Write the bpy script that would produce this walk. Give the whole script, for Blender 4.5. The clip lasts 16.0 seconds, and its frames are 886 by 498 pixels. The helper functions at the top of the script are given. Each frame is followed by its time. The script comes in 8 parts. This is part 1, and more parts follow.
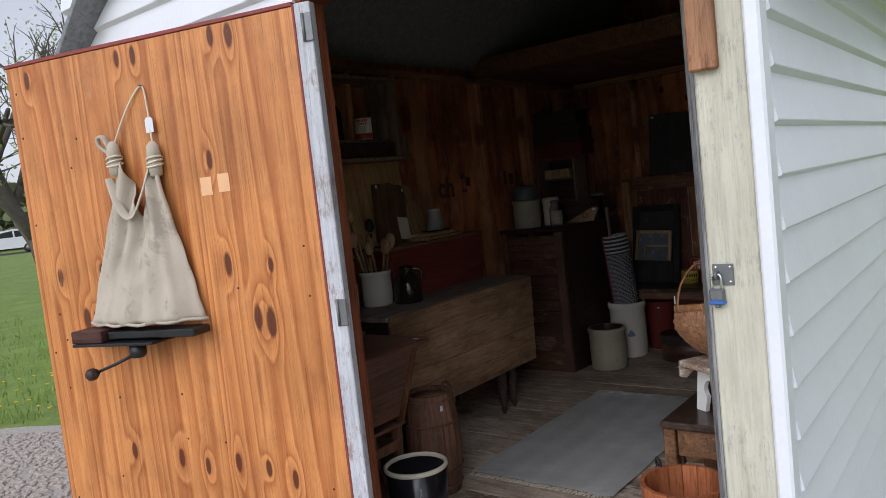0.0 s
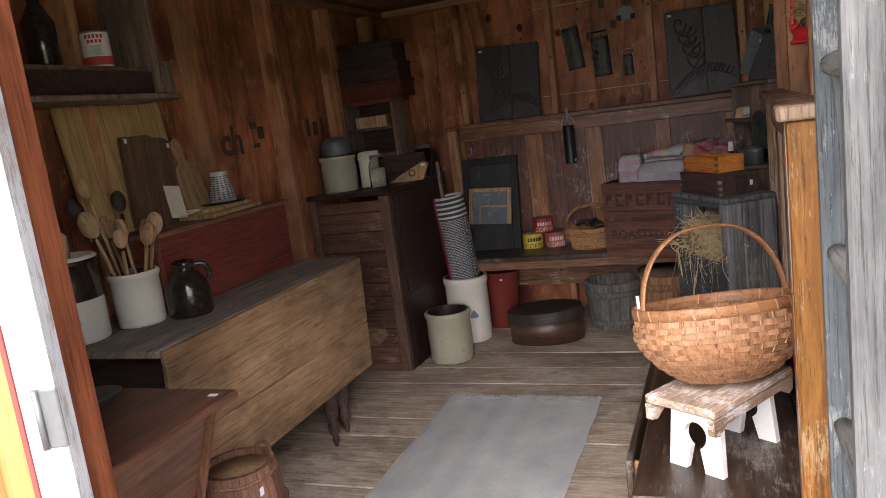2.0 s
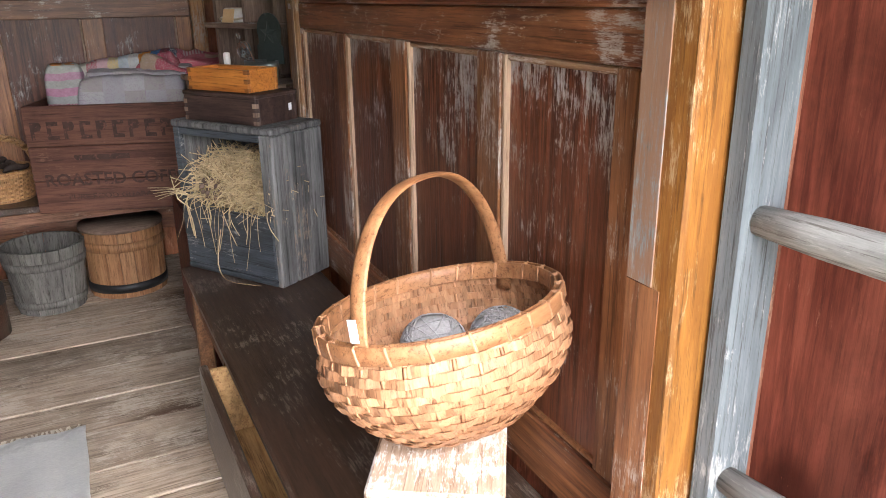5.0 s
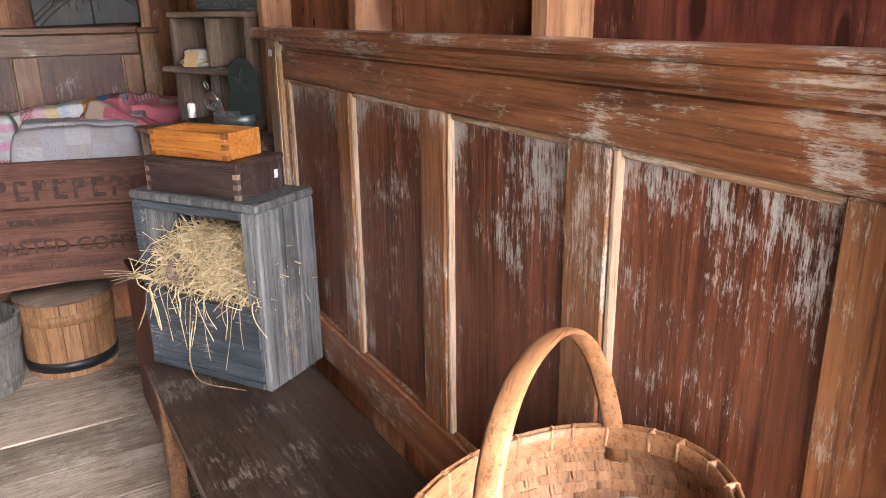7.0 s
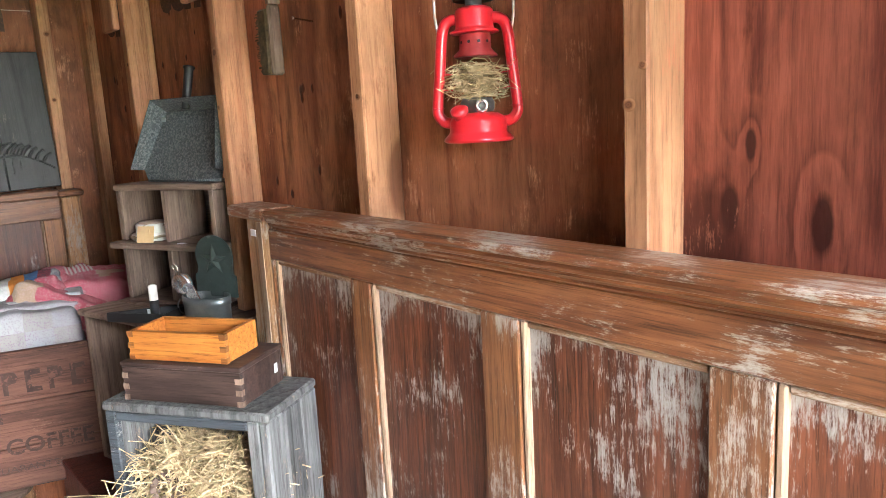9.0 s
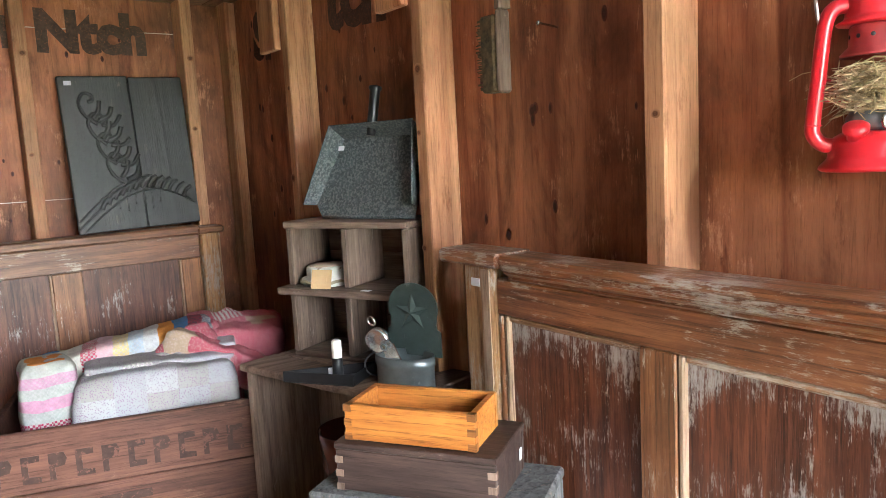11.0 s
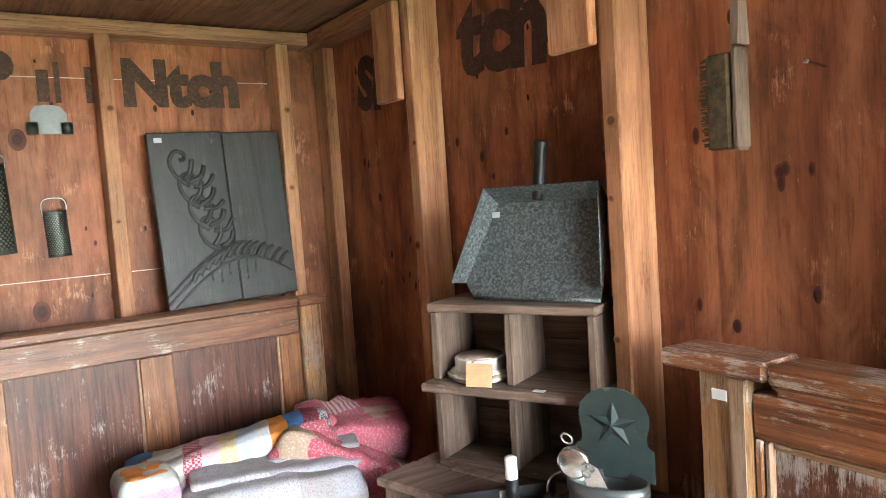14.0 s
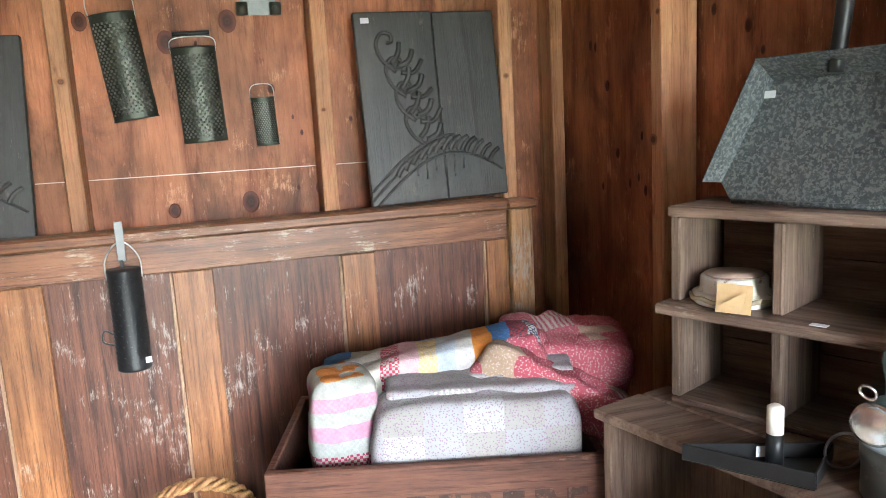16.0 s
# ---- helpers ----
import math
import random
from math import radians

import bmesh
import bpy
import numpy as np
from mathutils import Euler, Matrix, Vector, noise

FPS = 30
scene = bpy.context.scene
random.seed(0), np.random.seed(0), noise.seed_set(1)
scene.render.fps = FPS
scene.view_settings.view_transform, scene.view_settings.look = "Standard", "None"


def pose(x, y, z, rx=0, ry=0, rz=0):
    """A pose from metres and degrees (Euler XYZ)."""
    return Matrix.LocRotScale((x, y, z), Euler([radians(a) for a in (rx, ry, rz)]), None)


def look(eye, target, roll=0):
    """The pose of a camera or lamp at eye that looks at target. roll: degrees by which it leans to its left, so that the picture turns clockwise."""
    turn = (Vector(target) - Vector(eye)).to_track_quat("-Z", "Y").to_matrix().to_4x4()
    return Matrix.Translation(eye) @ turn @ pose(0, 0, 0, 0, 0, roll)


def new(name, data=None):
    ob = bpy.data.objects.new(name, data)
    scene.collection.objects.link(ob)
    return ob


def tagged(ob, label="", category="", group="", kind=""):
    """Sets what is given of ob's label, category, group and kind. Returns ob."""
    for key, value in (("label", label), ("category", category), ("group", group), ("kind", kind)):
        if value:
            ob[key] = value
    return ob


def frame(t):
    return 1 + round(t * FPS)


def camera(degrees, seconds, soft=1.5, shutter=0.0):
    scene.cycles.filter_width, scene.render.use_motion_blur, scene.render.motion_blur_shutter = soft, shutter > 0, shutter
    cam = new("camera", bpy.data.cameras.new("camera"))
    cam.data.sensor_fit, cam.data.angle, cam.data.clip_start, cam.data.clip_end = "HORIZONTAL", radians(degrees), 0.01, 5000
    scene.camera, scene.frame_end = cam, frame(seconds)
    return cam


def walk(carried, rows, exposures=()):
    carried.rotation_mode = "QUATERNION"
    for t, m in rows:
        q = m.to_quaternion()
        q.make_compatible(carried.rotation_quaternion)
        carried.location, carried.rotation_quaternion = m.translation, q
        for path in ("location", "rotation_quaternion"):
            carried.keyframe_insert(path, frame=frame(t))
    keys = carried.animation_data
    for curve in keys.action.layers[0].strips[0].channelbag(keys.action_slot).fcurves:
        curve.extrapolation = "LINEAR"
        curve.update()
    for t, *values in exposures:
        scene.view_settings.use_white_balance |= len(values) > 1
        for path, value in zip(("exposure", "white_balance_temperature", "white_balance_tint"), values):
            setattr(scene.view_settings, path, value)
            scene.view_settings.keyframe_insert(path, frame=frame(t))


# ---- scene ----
cam = camera(61.7, 16.0, soft=0.7)
METRES, EYE, TILT, LEAN, TURN = 4.44, 1.373, 0.0, 0.0, 38.3
ROWS = [
    (0.0, 0.0, 0.0, 0.0, -0.51, -4.68, 6.25),
    (0.5, -0.0153, 0.0646, 0.003, -2.92, -5.44, 6.61),
    (1.0, -0.0145, 0.1309, -0.0006, -4.78, -6.32, 7.08),
    (1.5, -0.012, 0.1986, -0.002, -9.96, -8.29, 7.51),
    (2.0, -0.0172, 0.272, -0.0042, -18.01, -10.01, 7.36),
    (2.5, -0.0098, 0.3235, -0.005, -26.56, -11.41, 6.64),
    (3.0, 0.0072, 0.3732, -0.0098, -36.19, -13.54, 6.03),
    (3.5, 0.0127, 0.4236, -0.0188, -46.91, -15.38, 4.98),
    (4.0, 0.0139, 0.4769, -0.0216, -56.85, -17.43, 3.78),
    (6.5, 0.054, 0.5383, -0.0284, -67.63, -19.05, -0.02),
    (7.0, 0.0875, 0.5745, -0.0097, -69.19, -17.74, 0.69),
    (7.5, 0.0992, 0.5957, 0.0053, -72.25, -14.53, 2.05),
    (8.0, 0.1041, 0.6197, 0.0212, -76.28, -12.08, 3.03),
    (8.5, 0.1023, 0.6334, 0.0268, -78.35, -10.57, 3.21),
    (9.0, 0.1004, 0.6471, 0.0249, -78.93, -10.17, 3.0),
    (9.5, 0.1029, 0.6625, 0.0211, -77.66, -10.04, 2.93),
    (10.0, 0.117, 0.6863, 0.0189, -74.74, -9.46, 3.49),
    (12.5, 0.1815, 0.8193, 0.0384, -75.95, -4.5, 2.09),
    (13.0, 0.1819, 0.8225, 0.0395, -76.16, -4.23, 2.11),
    (13.5, 0.1837, 0.8264, 0.0416, -74.9, -4.21, 2.93),
    (14.0, 0.2016, 0.8341, 0.0418, -72.31, -4.01, 3.83),
    (14.5, 0.2356, 0.8458, 0.0435, -69.0, -4.23, 4.09),
    (15.0, 0.257, 0.8545, 0.0397, -64.87, -5.54, 3.75),
    (15.5, 0.2554, 0.8627, 0.0314, -60.65, -7.3, 3.32),
    (16.0, 0.2493, 0.865, 0.0267, -56.45, -9.4, 3.04),
]
EXPOSURES = [(t, stops, kelvin, tint) for t, stops, kelvin, tint in ((0.0, 0.06, 6000, 15), (0.5, 0.14, 6000, 14), (1.0, 0.6, 6150, 16), (1.5, 1.22, 6300, 20), (2.0, 2.2, 6400, 18), (2.5, 2.7, 6200, 16), (3.0, 3.2, 6100, 15), (4.0, 3.2, 6250, 15), (6.5, 3.3, 6250, 15), (7.0, 4.0, 6200, 16), (7.5, 4.5, 6050, 15), (8.0, 4.7, 6000, 13), (9.0, 4.78, 6000, 9), (9.5, 4.83, 5950, 7), (10.0, 4.73, 5850, 6), (12.5, 5.2, 5900, 7), (13.5, 5.35, 5850, 6), (16.0, 5.13, 5850, 6))]
walk(cam, [(t, pose(0, 0, EYE, TILT, LEAN, TURN) @ pose(METRES * x, METRES * y, METRES * z, 90 + pitch, roll, yaw)) for t, x, y, z, yaw, pitch, roll in ROWS], EXPOSURES)

# ---- world and light ----
world = bpy.data.worlds.new("overcast_sky")
scene.world = world
world.use_nodes = True
wn, wl = world.node_tree.nodes, world.node_tree.links
wn.clear()
sky = wn.new("ShaderNodeTexSky")
sky.sky_type, sky.sun_disc = "NISHITA", False
sky.sun_elevation, sky.sun_rotation = radians(39), radians(172)
sky.air_density, sky.dust_density = 1.0, 1.5
grey = wn.new("ShaderNodeHueSaturation")
grey.inputs["Saturation"].default_value = 0.18
backing = wn.new("ShaderNodeBackground")
backing.inputs["Strength"].default_value = 0.15
wout = wn.new("ShaderNodeOutputWorld")
wl.new(sky.outputs[0], grey.inputs["Color"])
wl.new(grey.outputs[0], backing.inputs[0])
wl.new(backing.outputs[0], wout.inputs[0])

sun = new("sun", bpy.data.lights.new("sun", "SUN"))
sun.data.energy, sun.data.angle, sun.data.color = 1.3, radians(62), (1.0, 0.98, 0.95)
sun.matrix_world = look((0.9, -6.1, 5.0), (0, 0, 0))

# ---- materials ----
MATS = {}


def base_nodes(name, rough=0.7, metal=0.0, spec=0.4):
    m = bpy.data.materials.new(name)
    m.use_nodes = True
    n, l = m.node_tree.nodes, m.node_tree.links
    b = n["Principled BSDF"]
    b.inputs["Roughness"].default_value = rough
    b.inputs["Metallic"].default_value = metal
    b.inputs["Specular IOR Level"].default_value = spec
    MATS[name] = m
    return m, n, l, b


def ramp(n, stops):
    r = n.new("ShaderNodeValToRGB")
    e = r.color_ramp.elements
    while len(e) < len(stops):
        e.new(0.5)
    for el, (p, c) in zip(e, stops):
        el.position, el.color = p, (*c, 1)
    return r


def mixc(n, l, fac, a, b, mode="MIX"):
    x = n.new("ShaderNodeMix")
    x.data_type, x.blend_type = "RGBA", mode
    for sock, v in ((x.inputs[0], fac), (x.inputs[6], a), (x.inputs[7], b)):
        if hasattr(v, "is_linked"):
            l.new(v, sock)
        elif isinstance(v, tuple):
            sock.default_value = (*v, 1)
        else:
            sock.default_value = v
    return x.outputs[2]


def coords(n, l, scale, offset=True):
    """Object coordinates, shifted by each object's own random number."""
    tc = n.new("ShaderNodeTexCoord")
    mp = n.new("ShaderNodeMapping")
    mp.inputs["Scale"].default_value = scale
    if offset:
        oi = n.new("ShaderNodeObjectInfo")
        mul = n.new("ShaderNodeVectorMath")
        mul.operation = "SCALE"
        mul.inputs[0].default_value = (7.3, 3.1, 9.7)
        l.new(oi.outputs["Random"], mul.inputs["Scale"])
        add = n.new("ShaderNodeVectorMath")
        l.new(tc.outputs["Object"], add.inputs[0])
        l.new(mul.outputs[0], add.inputs[1])
        l.new(add.outputs[0], mp.inputs[0])
    else:
        l.new(tc.outputs["Object"], mp.inputs[0])
    return mp.outputs[0]


def noise_of(n, l, vec, scale, detail=4.0, rough=0.6, distort=0.0):
    t = n.new("ShaderNodeTexNoise")
    t.inputs["Scale"].default_value, t.inputs["Detail"].default_value = scale, detail
    t.inputs["Roughness"].default_value, t.inputs["Distortion"].default_value = rough, distort
    l.new(vec, t.inputs["Vector"])
    return t.outputs["Fac"]


def bump_of(n, l, b, height, strength, dist=0.004):
    bp = n.new("ShaderNodeBump")
    bp.inputs["Strength"].default_value, bp.inputs["Distance"].default_value = strength, dist
    l.new(height, bp.inputs["Height"])
    l.new(bp.outputs[0], b.inputs["Normal"])


def knot_field(n, l, knots, across, rings, bend):
    """Bends the growth rings round each knot (across, up, radius) and gives a mask of the dark hearts."""
    tc = n.new("ShaderNodeTexCoord")
    sq = n.new("ShaderNodeVectorMath")
    sq.operation = "MULTIPLY"
    sq.inputs[1].default_value = (1, 0, 0.36) if across == "x" else (0, 1, 0.36)
    l.new(tc.outputs["Object"], sq.inputs[0])
    wob = n.new("ShaderNodeTexNoise")
    wob.inputs["Scale"].default_value, wob.inputs["Detail"].default_value = 22.0, 4.0
    l.new(tc.outputs["Object"], wob.inputs["Vector"])
    jit = n.new("ShaderNodeMath")
    jit.operation = "MULTIPLY_ADD"
    jit.inputs[1].default_value, jit.inputs[2].default_value = 0.007, -0.0035
    l.new(wob.outputs["Fac"], jit.inputs[0])
    heart = None
    for a, z, r in knots:
        dist = n.new("ShaderNodeVectorMath")
        dist.operation = "DISTANCE"
        dist.inputs[1].default_value = (a, 0, 0.36 * z) if across == "x" else (0, a, 0.36 * z)
        l.new(sq.outputs[0], dist.inputs[0])
        dj = n.new("ShaderNodeMath")
        l.new(dist.outputs["Value"], dj.inputs[0])
        l.new(jit.outputs[0], dj.inputs[1])
        hill = n.new("ShaderNodeMapRange")
        hill.interpolation_type = "SMOOTHERSTEP"
        hill.inputs["From Min"].default_value, hill.inputs["From Max"].default_value = 0.1 * r, 2.5 * r
        hill.inputs["To Min"].default_value, hill.inputs["To Max"].default_value = bend, 0.0
        l.new(dj.outputs[0], hill.inputs["Value"])
        add = n.new("ShaderNodeMath")
        l.new(rings, add.inputs[0])
        l.new(hill.outputs[0], add.inputs[1])
        rings = add.outputs[0]
        core = n.new("ShaderNodeMapRange")
        core.inputs["From Min"].default_value, core.inputs["From Max"].default_value = 0.50 * r, 0.72 * r
        core.inputs["To Min"].default_value, core.inputs["To Max"].default_value = 0.92, 0.0
        l.new(dj.outputs[0], core.inputs["Value"])
        if heart is None:
            heart = core.outputs[0]
        else:
            mx = n.new("ShaderNodeMath")
            mx.operation = "MAXIMUM"
            l.new(heart, mx.inputs[0])
            l.new(core.outputs[0], mx.inputs[1])
            heart = mx.outputs[0]
    return heart, rings


def wood(name, dark, light, axis="z", rings=9.0, rough=0.65, worn=None, wear=0.0, blotch=0.35, knots=0.0, knot_col=(0.05, 0.015, 0.006), bump=0.25, wear_scale=3.0, shift=True, spec=0.35, pore=0.52, lo=0.07, band=None, knot_at=(), across="x", bend=1.6, fleck=0.8):
    """Sawn wood: long growth rings along one axis, fine pores, blotches, worn paint patches and knots."""
    m, n, l, b = base_nodes(name, rough, 0, spec)
    sc = {"x": (lo, 1, 1), "y": (1, lo, 1), "z": (1, 1, lo)}[axis]
    v = coords(n, l, sc, shift)
    plain = coords(n, l, (1, 1, 1), shift)
    warp = noise_of(n, l, v, 2.6, 2.0, 0.5, 0.4)
    mul = n.new("ShaderNodeMath")
    mul.operation = "MULTIPLY"
    mul.inputs[1].default_value = rings * 2
    l.new(warp, mul.inputs[0])
    fr = n.new("ShaderNodeMath")
    fr.operation = "FRACT"
    if not knot_at:
        l.new(mul.outputs[0], fr.inputs[0])
    hearts = None
    if knot_at:
        hearts, swirl = knot_field(n, l, knot_at, across, mul.outputs[0], bend)
        l.new(swirl, fr.inputs[0])
    rr = ramp(n, [(0.0, (0, 0, 0)), (0.55, (0.45, 0.45, 0.45)), (0.86, (1, 1, 1)), (1.0, (0.1, 0.1, 0.1))])
    l.new(fr.outputs[0], rr.inputs[0])
    pr0 = ramp(n, [(0.40, (0, 0, 0)), (0.60, (1, 1, 1))])
    l.new(noise_of(n, l, v, 70.0, 4.0, 0.75), pr0.inputs[0])
    pores = pr0.outputs[0]
    tone = noise_of(n, l, plain, 1.7, 4.0, 0.6)
    grain = mixc(n, l, pore, rr.outputs[0], pores)
    col = mixc(n, l, grain, light, dark)
    spread = ramp(n, [(0.3, (1 - blotch,) * 3), (0.7, (1 + blotch * 0.4,) * 3)])
    l.new(tone, spread.inputs[0])
    col = mixc(n, l, 1.0, col, spread.outputs[0], "MULTIPLY")
    mid = ramp(n, [(0.34, (1 - blotch * 0.75,) * 3), (0.52, (1, 1, 1)), (0.72, (1 + blotch * 0.3,) * 3)])
    l.new(noise_of(n, l, coords(n, l, tuple(0.4 if q < 1 else 1.0 for q in sc), shift), 9.0, 6.0, 0.7, 0.5), mid.inputs[0])
    col = mixc(n, l, 1.0, col, mid.outputs[0], "MULTIPLY")
    fl = ramp(n, [(0.38, (1 - 0.66 * fleck, 1 - 0.7 * fleck, 1 - 0.73 * fleck)), (0.475, (1.0, 1.0, 1.0)), (0.60, (1.0, 1.0, 1.0)), (0.68, (1 + 0.26 * fleck, 1 + 0.24 * fleck, 1 + 0.2 * fleck))])
    l.new(noise_of(n, l, coords(n, l, tuple(0.45 * q if q < 1 else 1.0 for q in sc), shift), 165.0, 5.0, 0.8), fl.inputs[0])
    col = mixc(n, l, 1.0, col, fl.outputs[0], "MULTIPLY")
    if knots:
        sk = ramp(n, [(0.60, (1, 1, 1)), (0.70, (0.55, 0.45, 0.4))])
        l.new(noise_of(n, l, coords(n, l, {"x": (0.3, 1, 1), "y": (1, 0.3, 1), "z": (1, 1, 0.3)}[axis], shift), 19.0, 5.0, 0.7), sk.inputs[0])
        col = mixc(n, l, 1.0, col, sk.outputs[0], "MULTIPLY")
        kv = coords(n, l, {"x": (0.45, 1, 1), "y": (1, 0.45, 1), "z": (1, 1, 0.45)}[axis], shift)
        vo = n.new("ShaderNodeTexVoronoi")
        vo.inputs["Scale"].default_value = knots
        l.new(kv, vo.inputs["Vector"])
        kr = ramp(n, [(0.0, (1, 1, 1)), (0.13, (0.8, 0.8, 0.8)), (0.17, (0.3, 0.3, 0.3)), (0.32, (0, 0, 0))])
        l.new(vo.outputs["Distance"], kr.inputs[0])
        col = mixc(n, l, kr.outputs[0], col, knot_col)
    if hearts:
        col = mixc(n, l, hearts, col, knot_col)
    if worn:
        half = {"x": (0.13, 1, 1), "y": (1, 0.13, 1), "z": (1, 1, 0.13)}[axis]
        w1 = noise_of(n, l, coords(n, l, half, shift), 105.0, 8.0, 0.88)
        w2 = noise_of(n, l, plain, wear_scale * 1.6, 5.0, 0.7)
        am = n.new("ShaderNodeMath")
        am.operation = "MULTIPLY_ADD"
        am.inputs[1].default_value = 0.55
        l.new(w1, am.inputs[0])
        hm = n.new("ShaderNodeMath")
        hm.operation = "MULTIPLY"
        hm.inputs[1].default_value = 0.45
        l.new(w2, hm.inputs[0])
        l.new(hm.outputs[0], am.inputs[2])
        mask = am.outputs[0]
        if band:
            sp_ = n.new("ShaderNodeSeparateXYZ")
            l.new(coords(n, l, (1, 1, 1), False), sp_.inputs[0])
            mr = n.new("ShaderNodeMapRange")
            mr.interpolation_type = "SMOOTHSTEP"
            mr.inputs["From Min"].default_value, mr.inputs["From Max"].default_value, mr.inputs["To Max"].default_value = band
            l.new(sp_.outputs[2], mr.inputs["Value"])
            ad_ = n.new("ShaderNodeMath")
            l.new(mask, ad_.inputs[0])
            l.new(mr.outputs[0], ad_.inputs[1])
            mask = ad_.outputs[0]
        t0 = 0.5 + (0.5 - wear) * 0.3
        wr = ramp(n, [(t0 - 0.012, (0, 0, 0)), (t0 + 0.012, (0.5, 0.5, 0.5)), (min(1, t0 + 0.06), (0.9, 0.9, 0.9))])
        l.new(mask, wr.inputs[0])
        col = mixc(n, l, wr.outputs[0], col, worn)
    l.new(col, b.inputs["Base Color"])
    bump_of(n, l, b, grain, bump, 0.002)
    return m


def paint(name, color, rough=0.5, metal=0.0, var=0.12, spots=None, spot_amt=0.4, scale=6.0, bump=0.1, spec=0.45, fine=60.0):
    """Paint, glaze, metal or cloth: a colour with two scales of variation, and patches of a second colour."""
    m, n, l, b = base_nodes(name, rough, metal, spec)
    v = coords(n, l, (1, 1, 1))
    big = noise_of(n, l, v, scale, 5.0, 0.65)
    small = noise_of(n, l, v, fine, 3.0, 0.6)
    both = mixc(n, l, 0.4, big, small)
    sp = ramp(n, [(0.3, tuple(c * (1 - var) for c in color)), (0.7, tuple(min(1, c * (1 + var)) for c in color))])
    l.new(both, sp.inputs[0])
    col = sp.outputs[0]
    if spots:
        t0 = 0.5 + (0.5 - spot_amt) * 0.4
        pr = ramp(n, [(t0, (0, 0, 0)), (min(1, t0 + 0.06), (1, 1, 1))])
        l.new(noise_of(n, l, v, scale * 2.3, 6.0, 0.72, 0.3), pr.inputs[0])
        col = mixc(n, l, pr.outputs[0], col, spots)
    l.new(col, b.inputs["Base Color"])
    bump_of(n, l, b, both, bump, 0.002)
    return m


PLY = wood("red_plywood", (0.27, 0.083, 0.038), (0.57, 0.228, 0.108), "z", 4, 0.55, worn=(0.62, 0.30, 0.17), wear=0.27, wear_scale=5.0, blotch=0.68, pore=0.26, lo=0.11, knots=2.6, knot_col=(0.09, 0.022, 0.01), shift=True, fleck=0.4)
PLYRED = wood("deep_red_plywood", (0.15, 0.034, 0.022), (0.40, 0.115, 0.07), "z", 9, 0.5, worn=(0.40, 0.17, 0.11), wear=0.2, blotch=0.5, knots=2.6, knot_col=(0.045, 0.010, 0.007), shift=False, knot_at=((3.034, 1.342, 0.02), (2.913, 1.328, 0.022), (3.006, 1.425, 0.012), (2.14, 1.218, 0.014), (2.80, 1.52, 0.016), (2.72, 1.30, 0.014)), across="y", bend=1.5, fleck=0.35)
STUD = wood("pine_stud", (0.38, 0.155, 0.072), (0.64, 0.34, 0.178), "z", 5, 0.6, worn=(0.42, 0.15, 0.08), wear=0.26, blotch=0.4, knots=4.0, knot_col=(0.12, 0.04, 0.015), fleck=0.5, pore=0.35)
# lighter copy of STUD: brightness put into the colour for the dim north-east corner
STUDLIT = wood("brightened_pine_stud", (0.47, 0.21, 0.10), (0.76, 0.44, 0.24), "z", 5, 0.6, worn=(0.50, 0.20, 0.10), wear=0.22, blotch=0.35, knots=4.0, knot_col=(0.12, 0.04, 0.015), fleck=0.5, pore=0.35)
STUDRED = wood("red_stained_stud", (0.17, 0.055, 0.032), (0.40, 0.16, 0.095), "z", 8, 0.65, worn=(0.5, 0.3, 0.2), wear=0.32, knots=4.0)
STUDX = wood("pine_plate", (0.33, 0.165, 0.085), (0.58, 0.335, 0.19), "x", 8, 0.65, blotch=0.25, knots=4.0)
STUDY = wood("pine_plate_y", (0.22, 0.10, 0.05), (0.42, 0.23, 0.12), "y", 8, 0.7, blotch=0.3, knots=4.0)
ROOFWOOD = wood("roof_sheathing", (0.13, 0.06, 0.03), (0.28, 0.14, 0.07), "y", 8, 0.8)
FLOORW = wood("floor_plank", (0.31, 0.235, 0.165), (0.60, 0.49, 0.38), "x", 8, 0.7, worn=(0.58, 0.51, 0.42), wear=0.42, blotch=0.42, knots=1.6, knot_col=(0.08, 0.04, 0.02))
DOOR_KNOTS = ((-0.375, 1.55, 0.02), (-0.355, 1.20, 0.024), (-0.19, 1.19, 0.016), (-0.265, 1.015, 0.026), (-0.215, 1.0, 0.03), (-0.90, 1.21, 0.018), (-1.0, 1.04, 0.026), (-0.96, 1.045, 0.016), (-0.31, 1.94, 0.02), (-0.24, 1.93, 0.024), (-0.70, 1.93, 0.018), (-0.63, 1.93, 0.02), (-1.12, 1.92, 0.02), (-0.42, 0.52, 0.02), (-0.3, 0.5, 0.018), (-0.2, 0.47, 0.02), (-0.87, 0.55, 0.02), (-0.66, 0.53, 0.02), (-0.55, 0.5, 0.018), (-1.1, 1.2, 0.02))
DOORW = wood("door_plywood", (0.40, 0.115, 0.030), (0.72, 0.31, 0.10), "z", 11, 0.42, worn=(0.50, 0.30, 0.17), wear=0.20, wear_scale=1.2, blotch=0.26, knot_col=(0.085, 0.018, 0.007), bump=0.15, shift=False, pore=0.24, lo=0.030, knot_at=DOOR_KNOTS, bend=1.2, fleck=0.5)
HEAD = wood("old_varnished_panel", (0.075, 0.021, 0.011), (0.24, 0.078, 0.036), "z", 8, 0.40, worn=(0.46, 0.43, 0.40), wear=0.33, wear_scale=4.5, spec=0.5, band=(1.06, 1.19, 0.085))
HEAD2 = wood("old_varnished_panel_far", (0.055, 0.018, 0.011), (0.19, 0.07, 0.038), "z", 9, 0.45, worn=(0.42, 0.37, 0.33), wear=0.28, wear_scale=4.0, spec=0.45)
